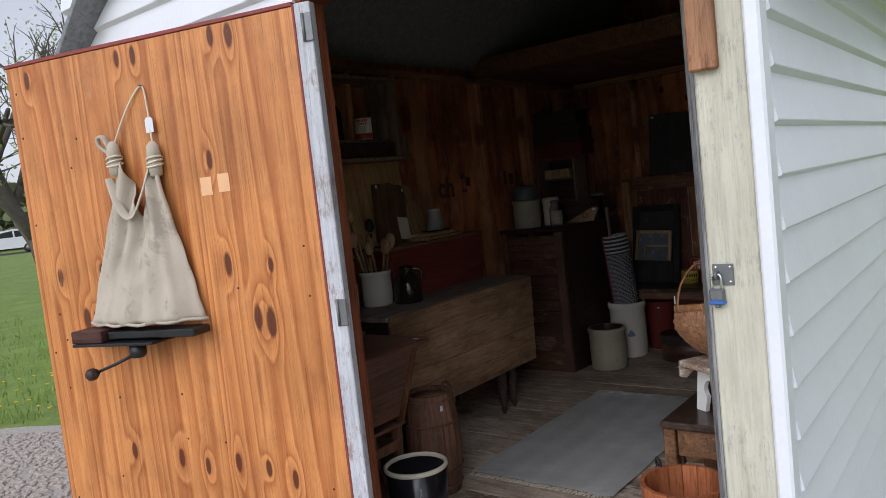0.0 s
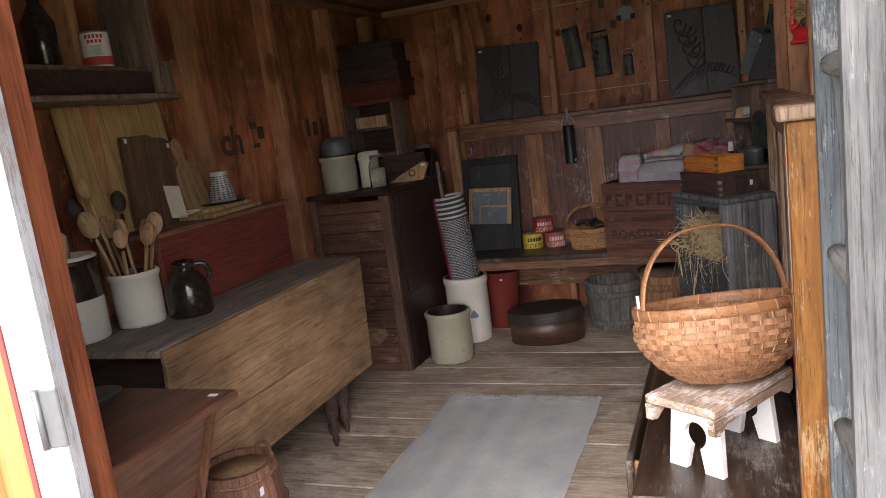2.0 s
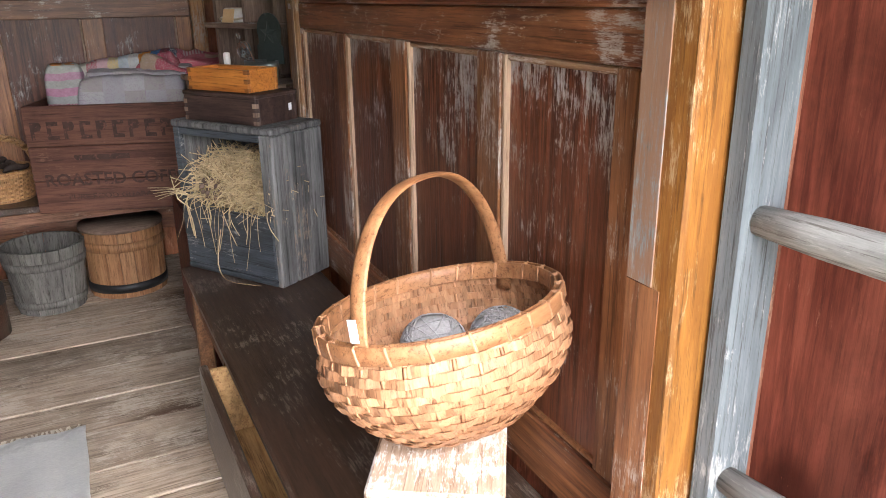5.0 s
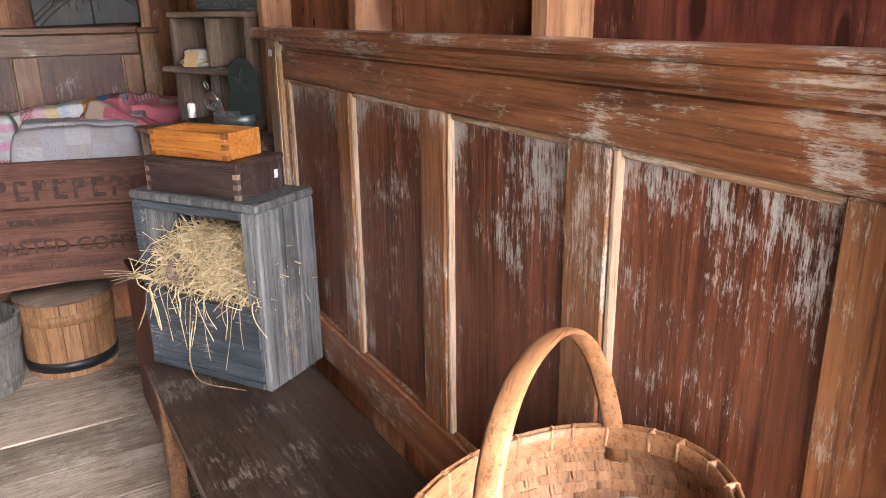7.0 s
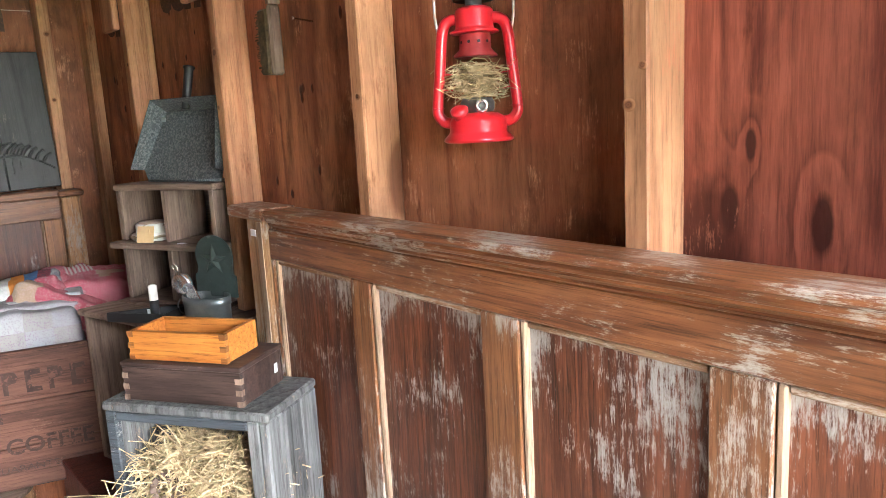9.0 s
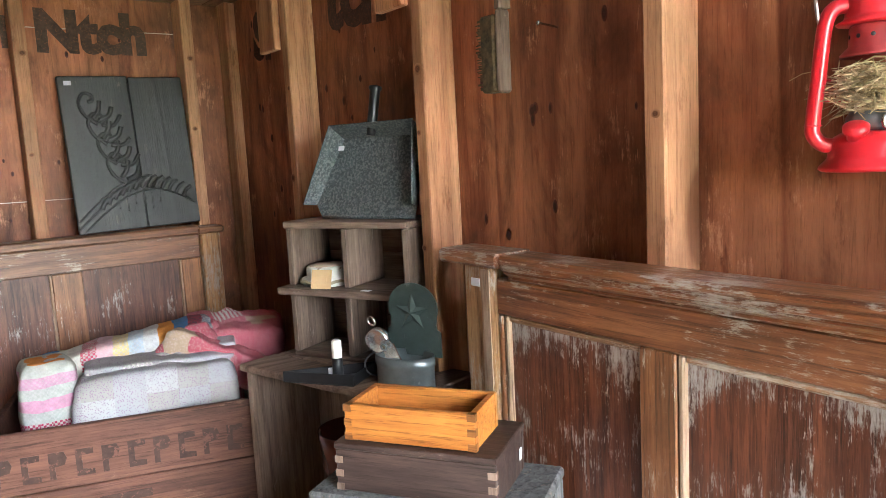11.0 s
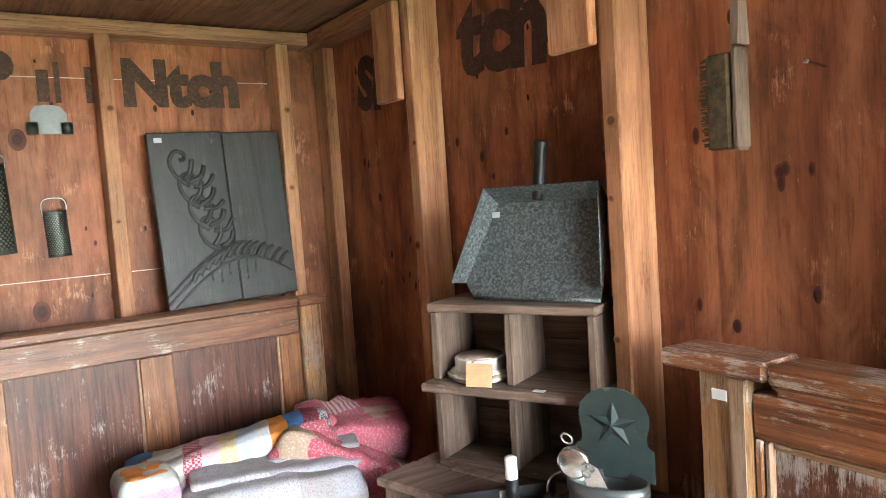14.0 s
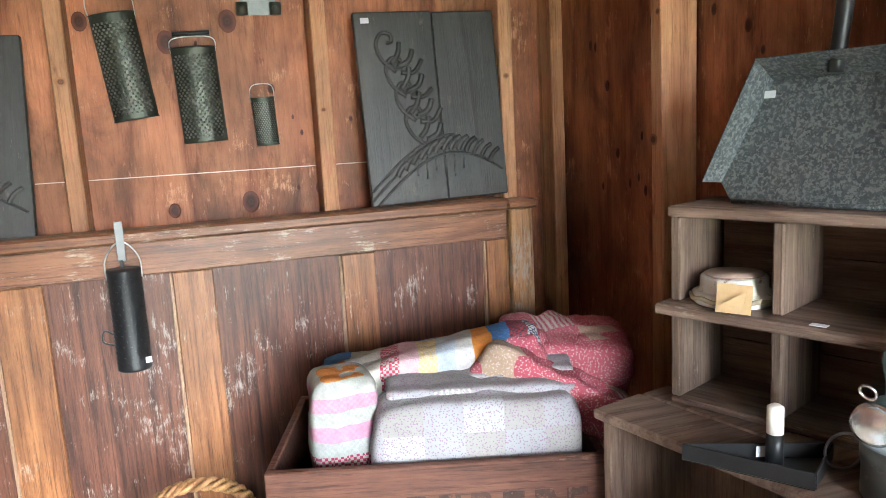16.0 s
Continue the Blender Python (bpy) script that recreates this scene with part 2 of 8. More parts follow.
HEADRAIL = wood("old_varnished_rail", (0.12, 0.038, 0.016), (0.36, 0.145, 0.06), "y", 11, 0.38, worn=(0.52, 0.47, 0.41), wear=0.32, wear_scale=4.0, spec=0.5, lo=0.05, band=(1.24, 1.30, 0.03))
HEADRAILX = wood("old_varnished_rail_x", (0.13, 0.046, 0.021), (0.31, 0.135, 0.064), "x", 8, 0.45, worn=(0.50, 0.40, 0.31), wear=0.29, wear_scale=4.0, spec=0.5)
HEADSTILE = wood("old_varnished_stile", (0.15, 0.055, 0.022), (0.36, 0.155, 0.064), "z", 7, 0.38, worn=(0.54, 0.48, 0.42), wear=0.33, spec=0.5, band=(1.08, 1.20, 0.05))
HEADSTILE2 = wood("far_headboard_stile", (0.20, 0.075, 0.026), (0.46, 0.20, 0.078), "z", 6, 0.42, worn=(0.50, 0.42, 0.34), wear=0.22, spec=0.5)
POSTW = wood("golden_post", (0.20, 0.072, 0.014), (0.43, 0.19, 0.042), "z", 12, 0.45, worn=(0.52, 0.36, 0.2), wear=0.36)
POSTTAN = wood("tan_post", (0.28, 0.125, 0.05), (0.50, 0.28, 0.13), "z", 9, 0.5, worn=(0.42, 0.36, 0.3), wear=0.42)
BEADX = wood("worn_bead_y", (0.22, 0.10, 0.045), (0.48, 0.31, 0.19), "y", 8, 0.55, worn=(0.55, 0.47, 0.38), wear=0.45)
BEADW = wood("worn_bead", (0.34, 0.2, 0.12), (0.55, 0.4, 0.28), "z", 8, 0.55)
JAMBRED = wood("red_jamb", (0.13, 0.03, 0.012), (0.30, 0.09, 0.035), "z", 8, 0.6)
CREAM = wood("peeling_cream_paint", (0.52, 0.495, 0.385), (0.65, 0.63, 0.515), "z", 5, 0.55, worn=(0.33, 0.31, 0.27), wear=0.31, blotch=0.15, bump=0.35, fleck=0.2)
WHITEPEEL = wood("peeling_white_paint", (0.47, 0.49, 0.53), (0.63, 0.645, 0.68), "z", 5, 0.55, worn=(0.28, 0.20, 0.18), wear=0.42, blotch=0.15, bump=0.4, fleck=0.3)
SIDING = paint("vinyl_siding", (0.78, 0.80, 0.84), 0.4, var=0.05, scale=3.0)
SHINGLE = paint("grey_shingle", (0.24, 0.25, 0.26), 0.9, var=0.3, scale=30, bump=0.5)
GRASS = paint("grass", (0.17, 0.25, 0.045), 0.85, var=0.4, spots=(0.2, 0.28, 0.07), scale=1.5, bump=0.6)
GRAVEL = paint("gravel", (0.42, 0.385, 0.345), 0.9, var=0.35, spots=(0.45, 0.42, 0.38), scale=30, bump=0.8)


# ---- mesh helpers ----
def box_into(bm, at, size, m=None, bevel=0.0):
    """A box by its middle and size."""
    mat = Matrix.Translation(at) @ Matrix.Diagonal((*size, 1))
    if m is not None:
        mat = m @ mat
    r = bmesh.ops.create_cube(bm, size=1.0, matrix=mat)
    if bevel:
        edges = {e for v in r["verts"] for e in v.link_edges}
        bmesh.ops.bevel(bm, geom=list(edges), offset=bevel, segments=1, affect="EDGES")


def box(at, size, m=None, bevel=0.003):
    bm = bmesh.new()
    box_into(bm, at, size, m, bevel)
    return bm


def span(x0, x1, y0, y1, z0, z1, bevel=0.003):
    return box(((x0 + x1) / 2, (y0 + y1) / 2, (z0 + z1) / 2), (abs(x1 - x0), abs(y1 - y0), abs(z1 - z0)), None, bevel)


def lathe(profile, segs=32, at=(0, 0, 0), squash=1.0):
    """Turned body from (radius, height) pairs."""
    bm = bmesh.new()
    rings = []
    for r, z in profile:
        if r < 1e-5:
            rings.append([bm.verts.new((at[0], at[1], at[2] + z))])
        else:
            rings.append([bm.verts.new((at[0] + r * math.cos(2 * math.pi * i / segs), at[1] + r * squash * math.sin(2 * math.pi * i / segs), at[2] + z)) for i in range(segs)])
    for a, b in zip(rings, rings[1:]):
        if len(a) == 1 and len(b) == 1:
            continue
        for i in range(segs):
            j = (i + 1) % segs
            if len(a) == 1:
                bm.faces.new((a[0], b[j], b[i]))
            elif len(b) == 1:
                bm.faces.new((a[i], a[j], b[0]))
            else:
                bm.faces.new((a[i], a[j], b[j], b[i]))
    bmesh.ops.recalc_face_normals(bm, faces=bm.faces)
    for f in bm.faces:
        f.smooth = True
    return bm


def tube(path, r, segs=8, flat=1.0, closed=False):
    """A bent rod along a path; flat squeezes it across its width."""
    bm = bmesh.new()
    pts = [Vector(p) for p in path]
    rings = []
    ref = Vector((0, 0, 1))
    for i, p in enumerate(pts):
        d = (pts[min(i + 1, len(pts) - 1)] - pts[max(i - 1, 0)])
        if closed:
            d = pts[(i + 1) % len(pts)] - pts[i - 1]
        d.normalize()
        if abs(d.dot(ref)) > 0.95:
            ref = Vector((1, 0, 0)) if abs(d.x) < 0.8 else Vector((0, 1, 0))
        u = d.cross(ref).normalized()
        w = u.cross(d).normalized()
        ref = w
        rad = r[i] if isinstance(r, (list, tuple)) else r
        rings.append([bm.verts.new(p + u * rad * math.cos(2 * math.pi * k / segs) + w * rad * flat * math.sin(2 * math.pi * k / segs)) for k in range(segs)])
    pairs = list(zip(rings, rings[1:])) + ([(rings[-1], rings[0])] if closed else [])
    for a, b in pairs:
        for k in range(segs):
            bm.faces.new((a[k], a[(k + 1) % segs], b[(k + 1) % segs], b[k]))
    if not closed:
        bm.faces.new(rings[0][::-1])
        bm.faces.new(rings[-1])
    bmesh.ops.recalc_face_normals(bm, faces=bm.faces)
    for f in bm.faces:
        f.smooth = True
    return bm


def prism(outline, depth, m=None):
    """A flat outline in x and z, given thickness along y."""
    bm = bmesh.new()
    a = [bm.verts.new((x, -depth / 2, z)) for x, z in outline]
    b = [bm.verts.new((x, depth / 2, z)) for x, z in outline]
    bm.faces.new(a)
    bm.faces.new(b[::-1])
    for i in range(len(a)):
        j = (i + 1) % len(a)
        bm.faces.new((a[j], a[i], b[i], b[j]))
    bmesh.ops.recalc_face_normals(bm, faces=bm.faces)
    if m is not None:
        bmesh.ops.transform(bm, matrix=m, verts=bm.verts)
    return bm


def turned(bm, m):
    bmesh.ops.transform(bm, matrix=m, verts=bm.verts)
    return bm


def mesh_of(name, bm, material):
    me = bpy.data.meshes.new(name)
    bm.to_mesh(me)
    bm.free()
    me.materials.append(material)
    return me


def part(name, bm, material, parent=None, label="", kind=""):
    """Links a bmesh as one mesh object under a thing or a part."""
    ob = new(name, mesh_of(name, bm, material))
    ob.parent = parent
    if label or kind:
        tagged(ob, label, kind=kind)
    return ob


def thing(name, label, category, at=(0, 0, 0), turn=0.0, group="", kind="", m=None):
    """An Empty at a thing's base, to hold its parts."""
    ob = new(name)
    ob.empty_display_size = 0.1
    ob.matrix_basis = m if m is not None else pose(*at, 0, 0, turn)
    return tagged(ob, label, category, group, kind)


def structure(name, bm, material, label, category):
    ob = new(name, mesh_of(name, bm, material))
    return tagged(ob, label, category, kind="structure")


# ---- the shed: plan ----
XL, XR, YN, YF, PLATE = -3.0, -0.5, 1.70, 5.74, 2.06
DOORL, DOORR, DOORTOP = -1.72, -0.585, 1.99
STUDD = 0.092

ground = box((0, 0, -0.27), (600, 600, 0.2), None, 0)
structure("ground", ground, GRASS, "mown spring grass with yellow dandelions", "ground")
path_bm = bmesh.new()
N = 40
rim = [path_bm.verts.new((-2.4 + (4.75 + 0.25 * math.sin(3 * a) + 0.15 * math.sin(7 * a + 1)) * math.cos(a), 0.5 + (3.3 + 0.2 * math.sin(5 * a)) * math.sin(a), -0.166)) for a in [2 * math.pi * i / N for i in range(N)]]
path_bm.faces.new(rim)
structure("pavement", path_bm, GRAVEL, "pale grey gravel apron before the shed door", "gravel")

# walls of plywood sheathing
wall_right = structure("wall_east", span(XR, XR + 0.02, 1.802, YF + 0.02, -0.05, PLATE + 0.1, 0), PLY, "red-stained plywood wall on bare studs", "wall")
part("sheet", span(XR - 0.004, XR - 0.0005, 1.802, 3.12, 0, PLATE, 0), PLYRED, wall_right, "deep red stained plywood sheet")
wall_far = structure("wall_north", span(XL - 0.02, XR, YF, YF + 0.02, -0.05, PLATE + 0.1, 0), PLY, "red-stained plywood wall on bare studs with stencilled letters", "wall")
wall_left = structure("wall_west", span(XL - 0.02, XL, YN, YF, -0.05, PLATE + 0.1, 0), PLY, "red-stained plywood wall on bare studs with stencilled letters", "wall")
fw = bmesh.new()
for x0, x1, z0, z1 in ((XL - 0.02, DOORL - 0.06, -0.05, 2.3), (DOORL - 0.06, XR + 0.02, DOORTOP + 0.04, 2.3)):
    box_into(fw, ((x0 + x1) / 2, YN - 0.01, (z0 + z1) / 2), (x1 - x0, 0.02, z1 - z0))
wall_front = structure("wall_south", fw, PLY, "front wall of the shed with a wide doorway", "wall")

# studs and plates
for y in (1.9, 2.46, 3.12, 3.765, 4.395, 5.065):
    part("stud", span(XR - STUDD, XR - 0.005, y - 0.02, y + 0.02, 0, PLATE), STUDLIT if y > 5 else STUD if y > 2.5 else STUDRED, wall_right)
part("stud", span(XR - 0.04, XR - 0.001, YF - 0.085, YF - 0.002, 0, PLATE), STUDLIT, wall_right)
for y in (1.9, 2.4, 3.0, 3.63, 4.27, 4.88, 5.45):
    part("stud", span(XL + 0.001, XL + STUDD, y - 0.02, y + 0.02, 0, PLATE), STUD, wall_left)
for x in (-2.85, -2.40, -1.80, -1.192, -0.68):
    part("stud", span(x - 0.02, x + 0.02, YF - STUDD, YF - 0.001, 0, PLATE), STUDLIT if x > -1 else STUD, wall_far)
part("top_plate", span(XL + 0.09, XR - 0.09, YF - 0.09, YF - 0.001, PLATE, PLATE + 0.04), STUDX, wall_far)
part("top_plate", span(XR - 0.09, XR - 0.001, YN, YF, PLATE, PLATE + 0.04), STUDY, wall_right)
part("top_plate", span(XL + 0.001, XL + 0.09, YN, YF, PLATE, PLATE + 0.04), STUDY, wall_left)

# loft boards over the far end, on a tie beam
loft = bmesh.new()
for i in range(5):
    y0 = 4.38 + i * 0.273
    box_into(loft, (-1.75, y0 + 0.135, 2.118), (2.5, 0.269, 0.02))
structure("ceiling", loft, ROOFWOOD, "bare brown loft boards over the far end", "ceiling")
structure("tie_beam", span(XL, XR, 4.33, 4.375, PLATE + 0.042, PLATE + 0.17), ROOFWOOD, "rough wooden tie beam across the shed", "beam")

# roof: rafters and sheathing, ridge along the walk
RX, RZ = (XL + XR) / 2, 3.35
for side, name in ((-1, "roof_west"), (1, "roof_east")):
    xe, ze = RX + side * 1.47, PLATE + 0.06
    dx, dz = xe - RX, ze - RZ
    ln = math.hypot(dx, dz)
    mm = Matrix.Translation((RX, 0, RZ)) @ Matrix.Rotation(math.atan2(-dz, dx), 4, "Y")
    rf = bmesh.new()
    box_into(rf, (ln / 2, (YN + YF) / 2, 0.075), (ln, YF - YN + 0.3, 0.02), mm)
    roof = structure(name, rf, ROOFWOOD, "dark board roof on rafters with grey shingles", "roof")
    part("shingles", box((ln / 2 + 0.02, (YN + YF) / 2, 0.1), (ln + 0.1, YF - YN + 0.36, 0.025), mm), SHINGLE, roof, "grey asphalt shingles")
    for k in range(7):
        y = 1.92 + k * 0.61
        part("rafter", box((ln / 2 - 0.03, y, 0.015), (ln - 0.1, 0.04, 0.09), mm), STUDX, roof)
    part("eave_soffit", span(xe - side * 0.04, xe + side * 0.22, YN - 0.14, YF + 0.14, ze - 0.13, ze - 0.11), SIDING, roof, "white soffit under the eave")

# gables
for y, nm in ((YN - 0.012, "gable_south"), (YF + 0.012, "gable_north")):
    g = prism([(XL, 2.16), (XR, 2.16), (RX, RZ + 0.05)], 0.02, Matrix.Translation((0, y, 0)))
    structure(nm, g, SIDING if "south" in nm else PLY, "triangular gable wall", "wall")

# floor planks across the shed
floor_ob = structure("floor", span(XL, XR, YN - 0.04, YF, -0.05, -0.024, 0), JAMBRED, "worn bare wooden plank floor", "floor")
random.seed(4)
y = YN - 0.03
while y < YF:
    w = random.choice((0.19, 0.21, 0.235, 0.25))
    y1 = min(y + w, YF)
    part("plank", span(XL, XR, y + 0.002, y1 - 0.002, -0.022, random.uniform(-0.002, 0.001), 0.003), FLOORW, floor_ob)
    y = y1

# vinyl siding outside: right-hand wall, front left of the doorway and the gable
SX = -0.45
side_wall = structure("siding_east", span(SX - 0.03, SX, 1.80, YF + 0.02, -0.16, 2.15, 0), SIDING, "white vinyl lap siding", "siding")


def course(length, h):
    """One lap of siding along y: its bottom edge stands out and drips."""
    bm = bmesh.new()
    prof = [(0.0, 0.0), (0.004, 0.0), (0.023, 0.010), (0.024, 0.013), (0.003, h), (0.0, h)]
    a = [bm.verts.new((x, 0, z)) for x, z in prof]
    b = [bm.verts.new((x, length, z)) for x, z in prof]
    for i in range(len(prof)):
        j = (i + 1) % len(prof)
        bm.faces.new((a[i], a[j], b[j], b[i]))
    bm.faces.new(a)
    bm.faces.new(b[::-1])
    bmesh.ops.recalc_face_normals(bm, faces=bm.faces)
    return bm


me_side = mesh_of("siding_course", course(YF - 1.78, 0.1225), SIDING)
z = 1.0655 - 0.1225 * 9
while z < 2.1:
    ob = new("siding_course", me_side)
    ob.parent = side_wall
    ob.location = (SX + 0.002, 1.787, z)
    z += 0.1225
me_front = mesh_of("siding_course", course(DOORL - 0.06 - XL + 0.05, 0.1225), SIDING)
front_siding = structure("siding_south", span(XL - 0.05, DOORL - 0.07, YN - 0.05, YN - 0.022, -0.16, 2.3, 0), SIDING, "white vinyl lap siding on the front of the shed", "siding")
z = 1.0655 - 0.1225 * 9
while z < 3.0:
    ob = new("siding_course", me_front if z < 1.95 else bpy.data.meshes.get("siding_wide") or mesh_of("siding_wide", course(1.9, 0.1225), SIDING))
    ob.parent = front_siding
    over = max(0.0, (z - 2.16) / 1.2 * 1.25)
    ob.matrix_basis = Matrix.Translation((DOORL - 0.07 + (0.6 - over if ob.data.name == "siding_wide" else 0), YN - 0.05, z)) @ Matrix.Rotation(radians(90), 4, "Z") @ Matrix.Scale(-1, 4, (1, 0, 0))
    z += 0.1225
corner = structure("corner_trim", span(-0.468, -0.431, 1.722, 1.785, -0.16, 2.12, 0.006), SIDING, "white vinyl corner post of the siding", "trim")

# door frame
frame_1 = thing("door_frame", "peeling cream and red painted door frame", "door frame", (0, 0, 0), kind="structure")
part("jamb", span(DOORR, -0.469, 1.73, 1.80, -0.16, 2.05, 0.004), CREAM, frame_1, "peeling cream-painted jamb")
part("inner_jamb", span(DOORR - 0.012, DOORR - 0.001, 1.74, 1.87, -0.02, 2.05, 0.003), wood("grey_jamb", (0.2, 0.2, 0.2), (0.36, 0.36, 0.36), "z", 6, 0.7), frame_1, "bare grey inner jamb")
part("jamb", span(DOORL - 0.05, DOORL - 0.012, 1.64, 1.72, -0.1, 2.05, 0.004), JAMBRED, frame_1, "red-brown stained hinge jamb")
part("header", span(DOORL - 0.05, -0.452, 1.63, 1.725, DOORTOP + 0.005, DOORTOP + 0.12, 0.004), JAMBRED, frame_1)
part("sill", span(DOORL, DOORR, 1.60, 1.70, -0.16, -0.026, 0.005), STUDX, frame_1, "worn wooden sill")
part("turn_block", span(-0.588, -0.524, 1.704, 1.729, 1.572, 1.80, 0.004), STUD, frame_1, "bare wooden turn block")

# open door, swung back against the front wall
DM = pose(-1.745, 1.60, 0, 0, 0, 17.2)
door = tagged(thing("door_1", "wide orange-stained plywood door standing open", "door", m=DM), kind="structure")
part("leaf", span(-1.215, 0.010, -0.012, 0.012, -0.06, 1.975, 0.002), DOORW, door, "orange-stained knotty plywood leaf")
part("stile", span(0.0105, 0.066, -0.018, 0.018, -0.06, 1.98, 0.003), WHITEPEEL, door, "peeling white edge of the door")
part("edge_strip", span(0.004, 0.012, -0.02, 0.02, -0.06, 1.978, 0.001), paint("dull_red_paint", (0.25, 0.05, 0.04), 0.6), door, "thin dull red painted strip")
part("edge_strip", span(-1.215, 0.003, -0.016, 0.02, 1.976, 1.988, 0.001), MATS["dull_red_paint"], door, "thin dull red painted strip")

# knots and a nail in the wall sheets
def knot_wood(name, core, ring, halo):
    """A knot: dark cracked heart, uneven year rings and a halo that runs out into the board."""
    m, n, l, b = base_nodes(name, 0.55, 0, 0.35)
    v = coords(n, l, (1, 1, 0), False)
    ln = n.new("ShaderNodeVectorMath")
    ln.operation = "LENGTH"
    l.new(v, ln.inputs[0])
    ad = n.new("ShaderNodeMath")
    ad.operation = "MULTIPLY_ADD"
    ad.inputs[1].default_value = 0.45
    l.new(noise_of(n, l, coords(n, l, (1, 1, 1), True), 2.6, 4.0, 0.7), ad.inputs[0])
    l.new(ln.outputs["Value"], ad.inputs[2])
    cr = ramp(n, [(0.28, core), (0.45, ring), (0.6, core), (0.74, ring), (0.86, tuple(0.5 * (p + q) for p, q in zip(ring, halo))), (1.0, halo)])
    l.new(ad.outputs[0], cr.inputs[0])
    l.new(cr.outputs[0], b.inputs["Base Color"])
    return m


KNOTW = knot_wood("wall_knot", (0.045, 0.012, 0.007), (0.07, 0.018, 0.010), (0.125, 0.034, 0.021))
knot_me = mesh_of("knot", lathe([(0, 0.0012), (0.5, 0.0012), (0.8, 0.0009), (1.0, 0.0)], 16), KNOTW)
for x, z, r in ((-1.756, 1.788, 0.017), (-1.563, 1.736, 0.021), (-1.409, 1.786, 0.021), (-1.314, 1.613, 0.009), (-1.586, 1.312, 0.014), (-1.393, 1.32, 0.021), (-1.202, 1.344, 0.015), (-2.0, 1.86, 0.018), (-2.2, 1.95, 0.02)):
    ob = new("knot", knot_me)
    ob.parent, ob.matrix_basis = wall_far, pose(x, YF - 0.0002, z, 90, 0, 0) @ Matrix.Diagonal((r * 1.05, r * 1.4, 1, 1))
for y, z, r in ((4.133, 1.562, 0.014), (4.90, 1.65, 0.014), (4.125, 1.567, 0.012), (4.22, 1.308, 0.012), (5.0, 1.694, 0.012), (5.312, 1.918, 0.014), (4.802, 1.70, 0.01), (5.417, 1.571, 0.014), (5.499, 1.681, 0.014), (5.371, 1.40, 0.013), (4.86, 1.60, 0.009)):
    ob = new("knot", knot_me)
    ob.parent, ob.matrix_basis = wall_right, pose(XR - (0.0042 if y < 3.12 else 0.0002), y, z, 0, -90, 0) @ Matrix.Diagonal((r * 1.0, r * 0.7, 1, 1))
STUDKNOT = knot_wood("stud_knot", (0.09, 0.03, 0.012), (0.2, 0.075, 0.03), (0.36, 0.17, 0.085))
stud_knot_me = mesh_of("knot", lathe([(0, 0.0010), (0.6, 0.0009), (0.85, 0.0006), (1.0, 0.0)], 16), STUDKNOT)
for y, z, r in ((4.394, 1.674, 0.013), (4.403, 1.536, 0.007), (4.405, 1.277, 0.009), (3.13, 1.485, 0.009), (3.108, 1.535, 0.006), (5.075, 1.44, 0.012), (5.057, 1.70, 0.008), (3.762, 1.53, 0.007), (3.77, 1.82, 0.011), (4.387, 1.93, 0.008)):
    ob = new("knot", stud_knot_me)
    ob.parent, ob.matrix_basis = wall_right, pose(XR - STUDD - 0.0002, y, z, 0, -90, 0) @ Matrix.Diagonal((r, r * 1.2, 1, 1))
for x, z, r in ((-1.195, 1.55, 0.007), (-1.188, 1.86, 0.01), (-0.682, 1.62, 0.008), (-0.676, 1.86, 0.01), (-1.80, 1.64, 0.011), (-2.395, 1.5, 0.009)):
    ob = new("knot", stud_knot_me)
    ob.parent, ob.matrix_basis = wall_far, pose(x, YF - STUDD - 0.0002, z, 90, 0, 0) @ Matrix.Diagonal((r * 1.2, r, 1, 1))
rng = random.Random(77)
for _ in range(34):
    y = rng.choice((rng.uniform(4.45, 4.98), rng.uniform(5.1, 5.6), rng.uniform(3.85, 4.3)))
    ob = new("knot", knot_me)
    r = rng.uniform(0.004, 0.009)
    ob.parent, ob.matrix_basis = wall_right, pose(XR - 0.0002, y, rng.uniform(1.3, 2.0), 0, -90, 0) @ Matrix.Diagonal((r * 1.7, r * 0.8, 1, 1))
for _ in range(26):
    ob = new("knot", knot_me)
    r = rng.uniform(0.003, 0.008)
    ob.parent, ob.matrix_basis = wall_far, pose(rng.uniform(-2.3, -0.75), YF - 0.0002, rng.uniform(1.3, 2.0), 90, 0, 0) @ Matrix.Diagonal((r * 0.8, r * 1.5, 1, 1))


# ---- more helpers ----
def world_of(ob):
    m = ob.matrix_basis.copy()
    while ob.parent:
        ob = ob.parent
        m = ob.matrix_basis @ m
    return m


def wpart(name, bm, material, parent, label=""):
    """A part whose mesh is given in the shed's own coordinates."""
    return part(name, turned(bm, world_of(parent).inverted()), material, parent, label)


def lettering(text, size, depth=0.0006, bold=0.0):
    """Raised letters as a bmesh, lying in x and z, centred."""
    cu = bpy.data.curves.new("letters", "FONT")
    cu.body, cu.size, cu.extrude, cu.align_x, cu.align_y, cu.resolution_u = text, size, depth, "CENTER", "CENTER", 3
    cu.offset = bold
    ob = new("letters", cu)
    me = bpy.data.meshes.new_from_object(ob.evaluated_get(bpy.context.evaluated_depsgraph_get()))
    bpy.data.objects.remove(ob)
    bpy.data.curves.remove(cu)
    bm = bmesh.new()
    bm.from_mesh(me)
    bpy.data.meshes.remove(me)
    return turned(bm, Matrix.Rotation(radians(90), 4, "X"))


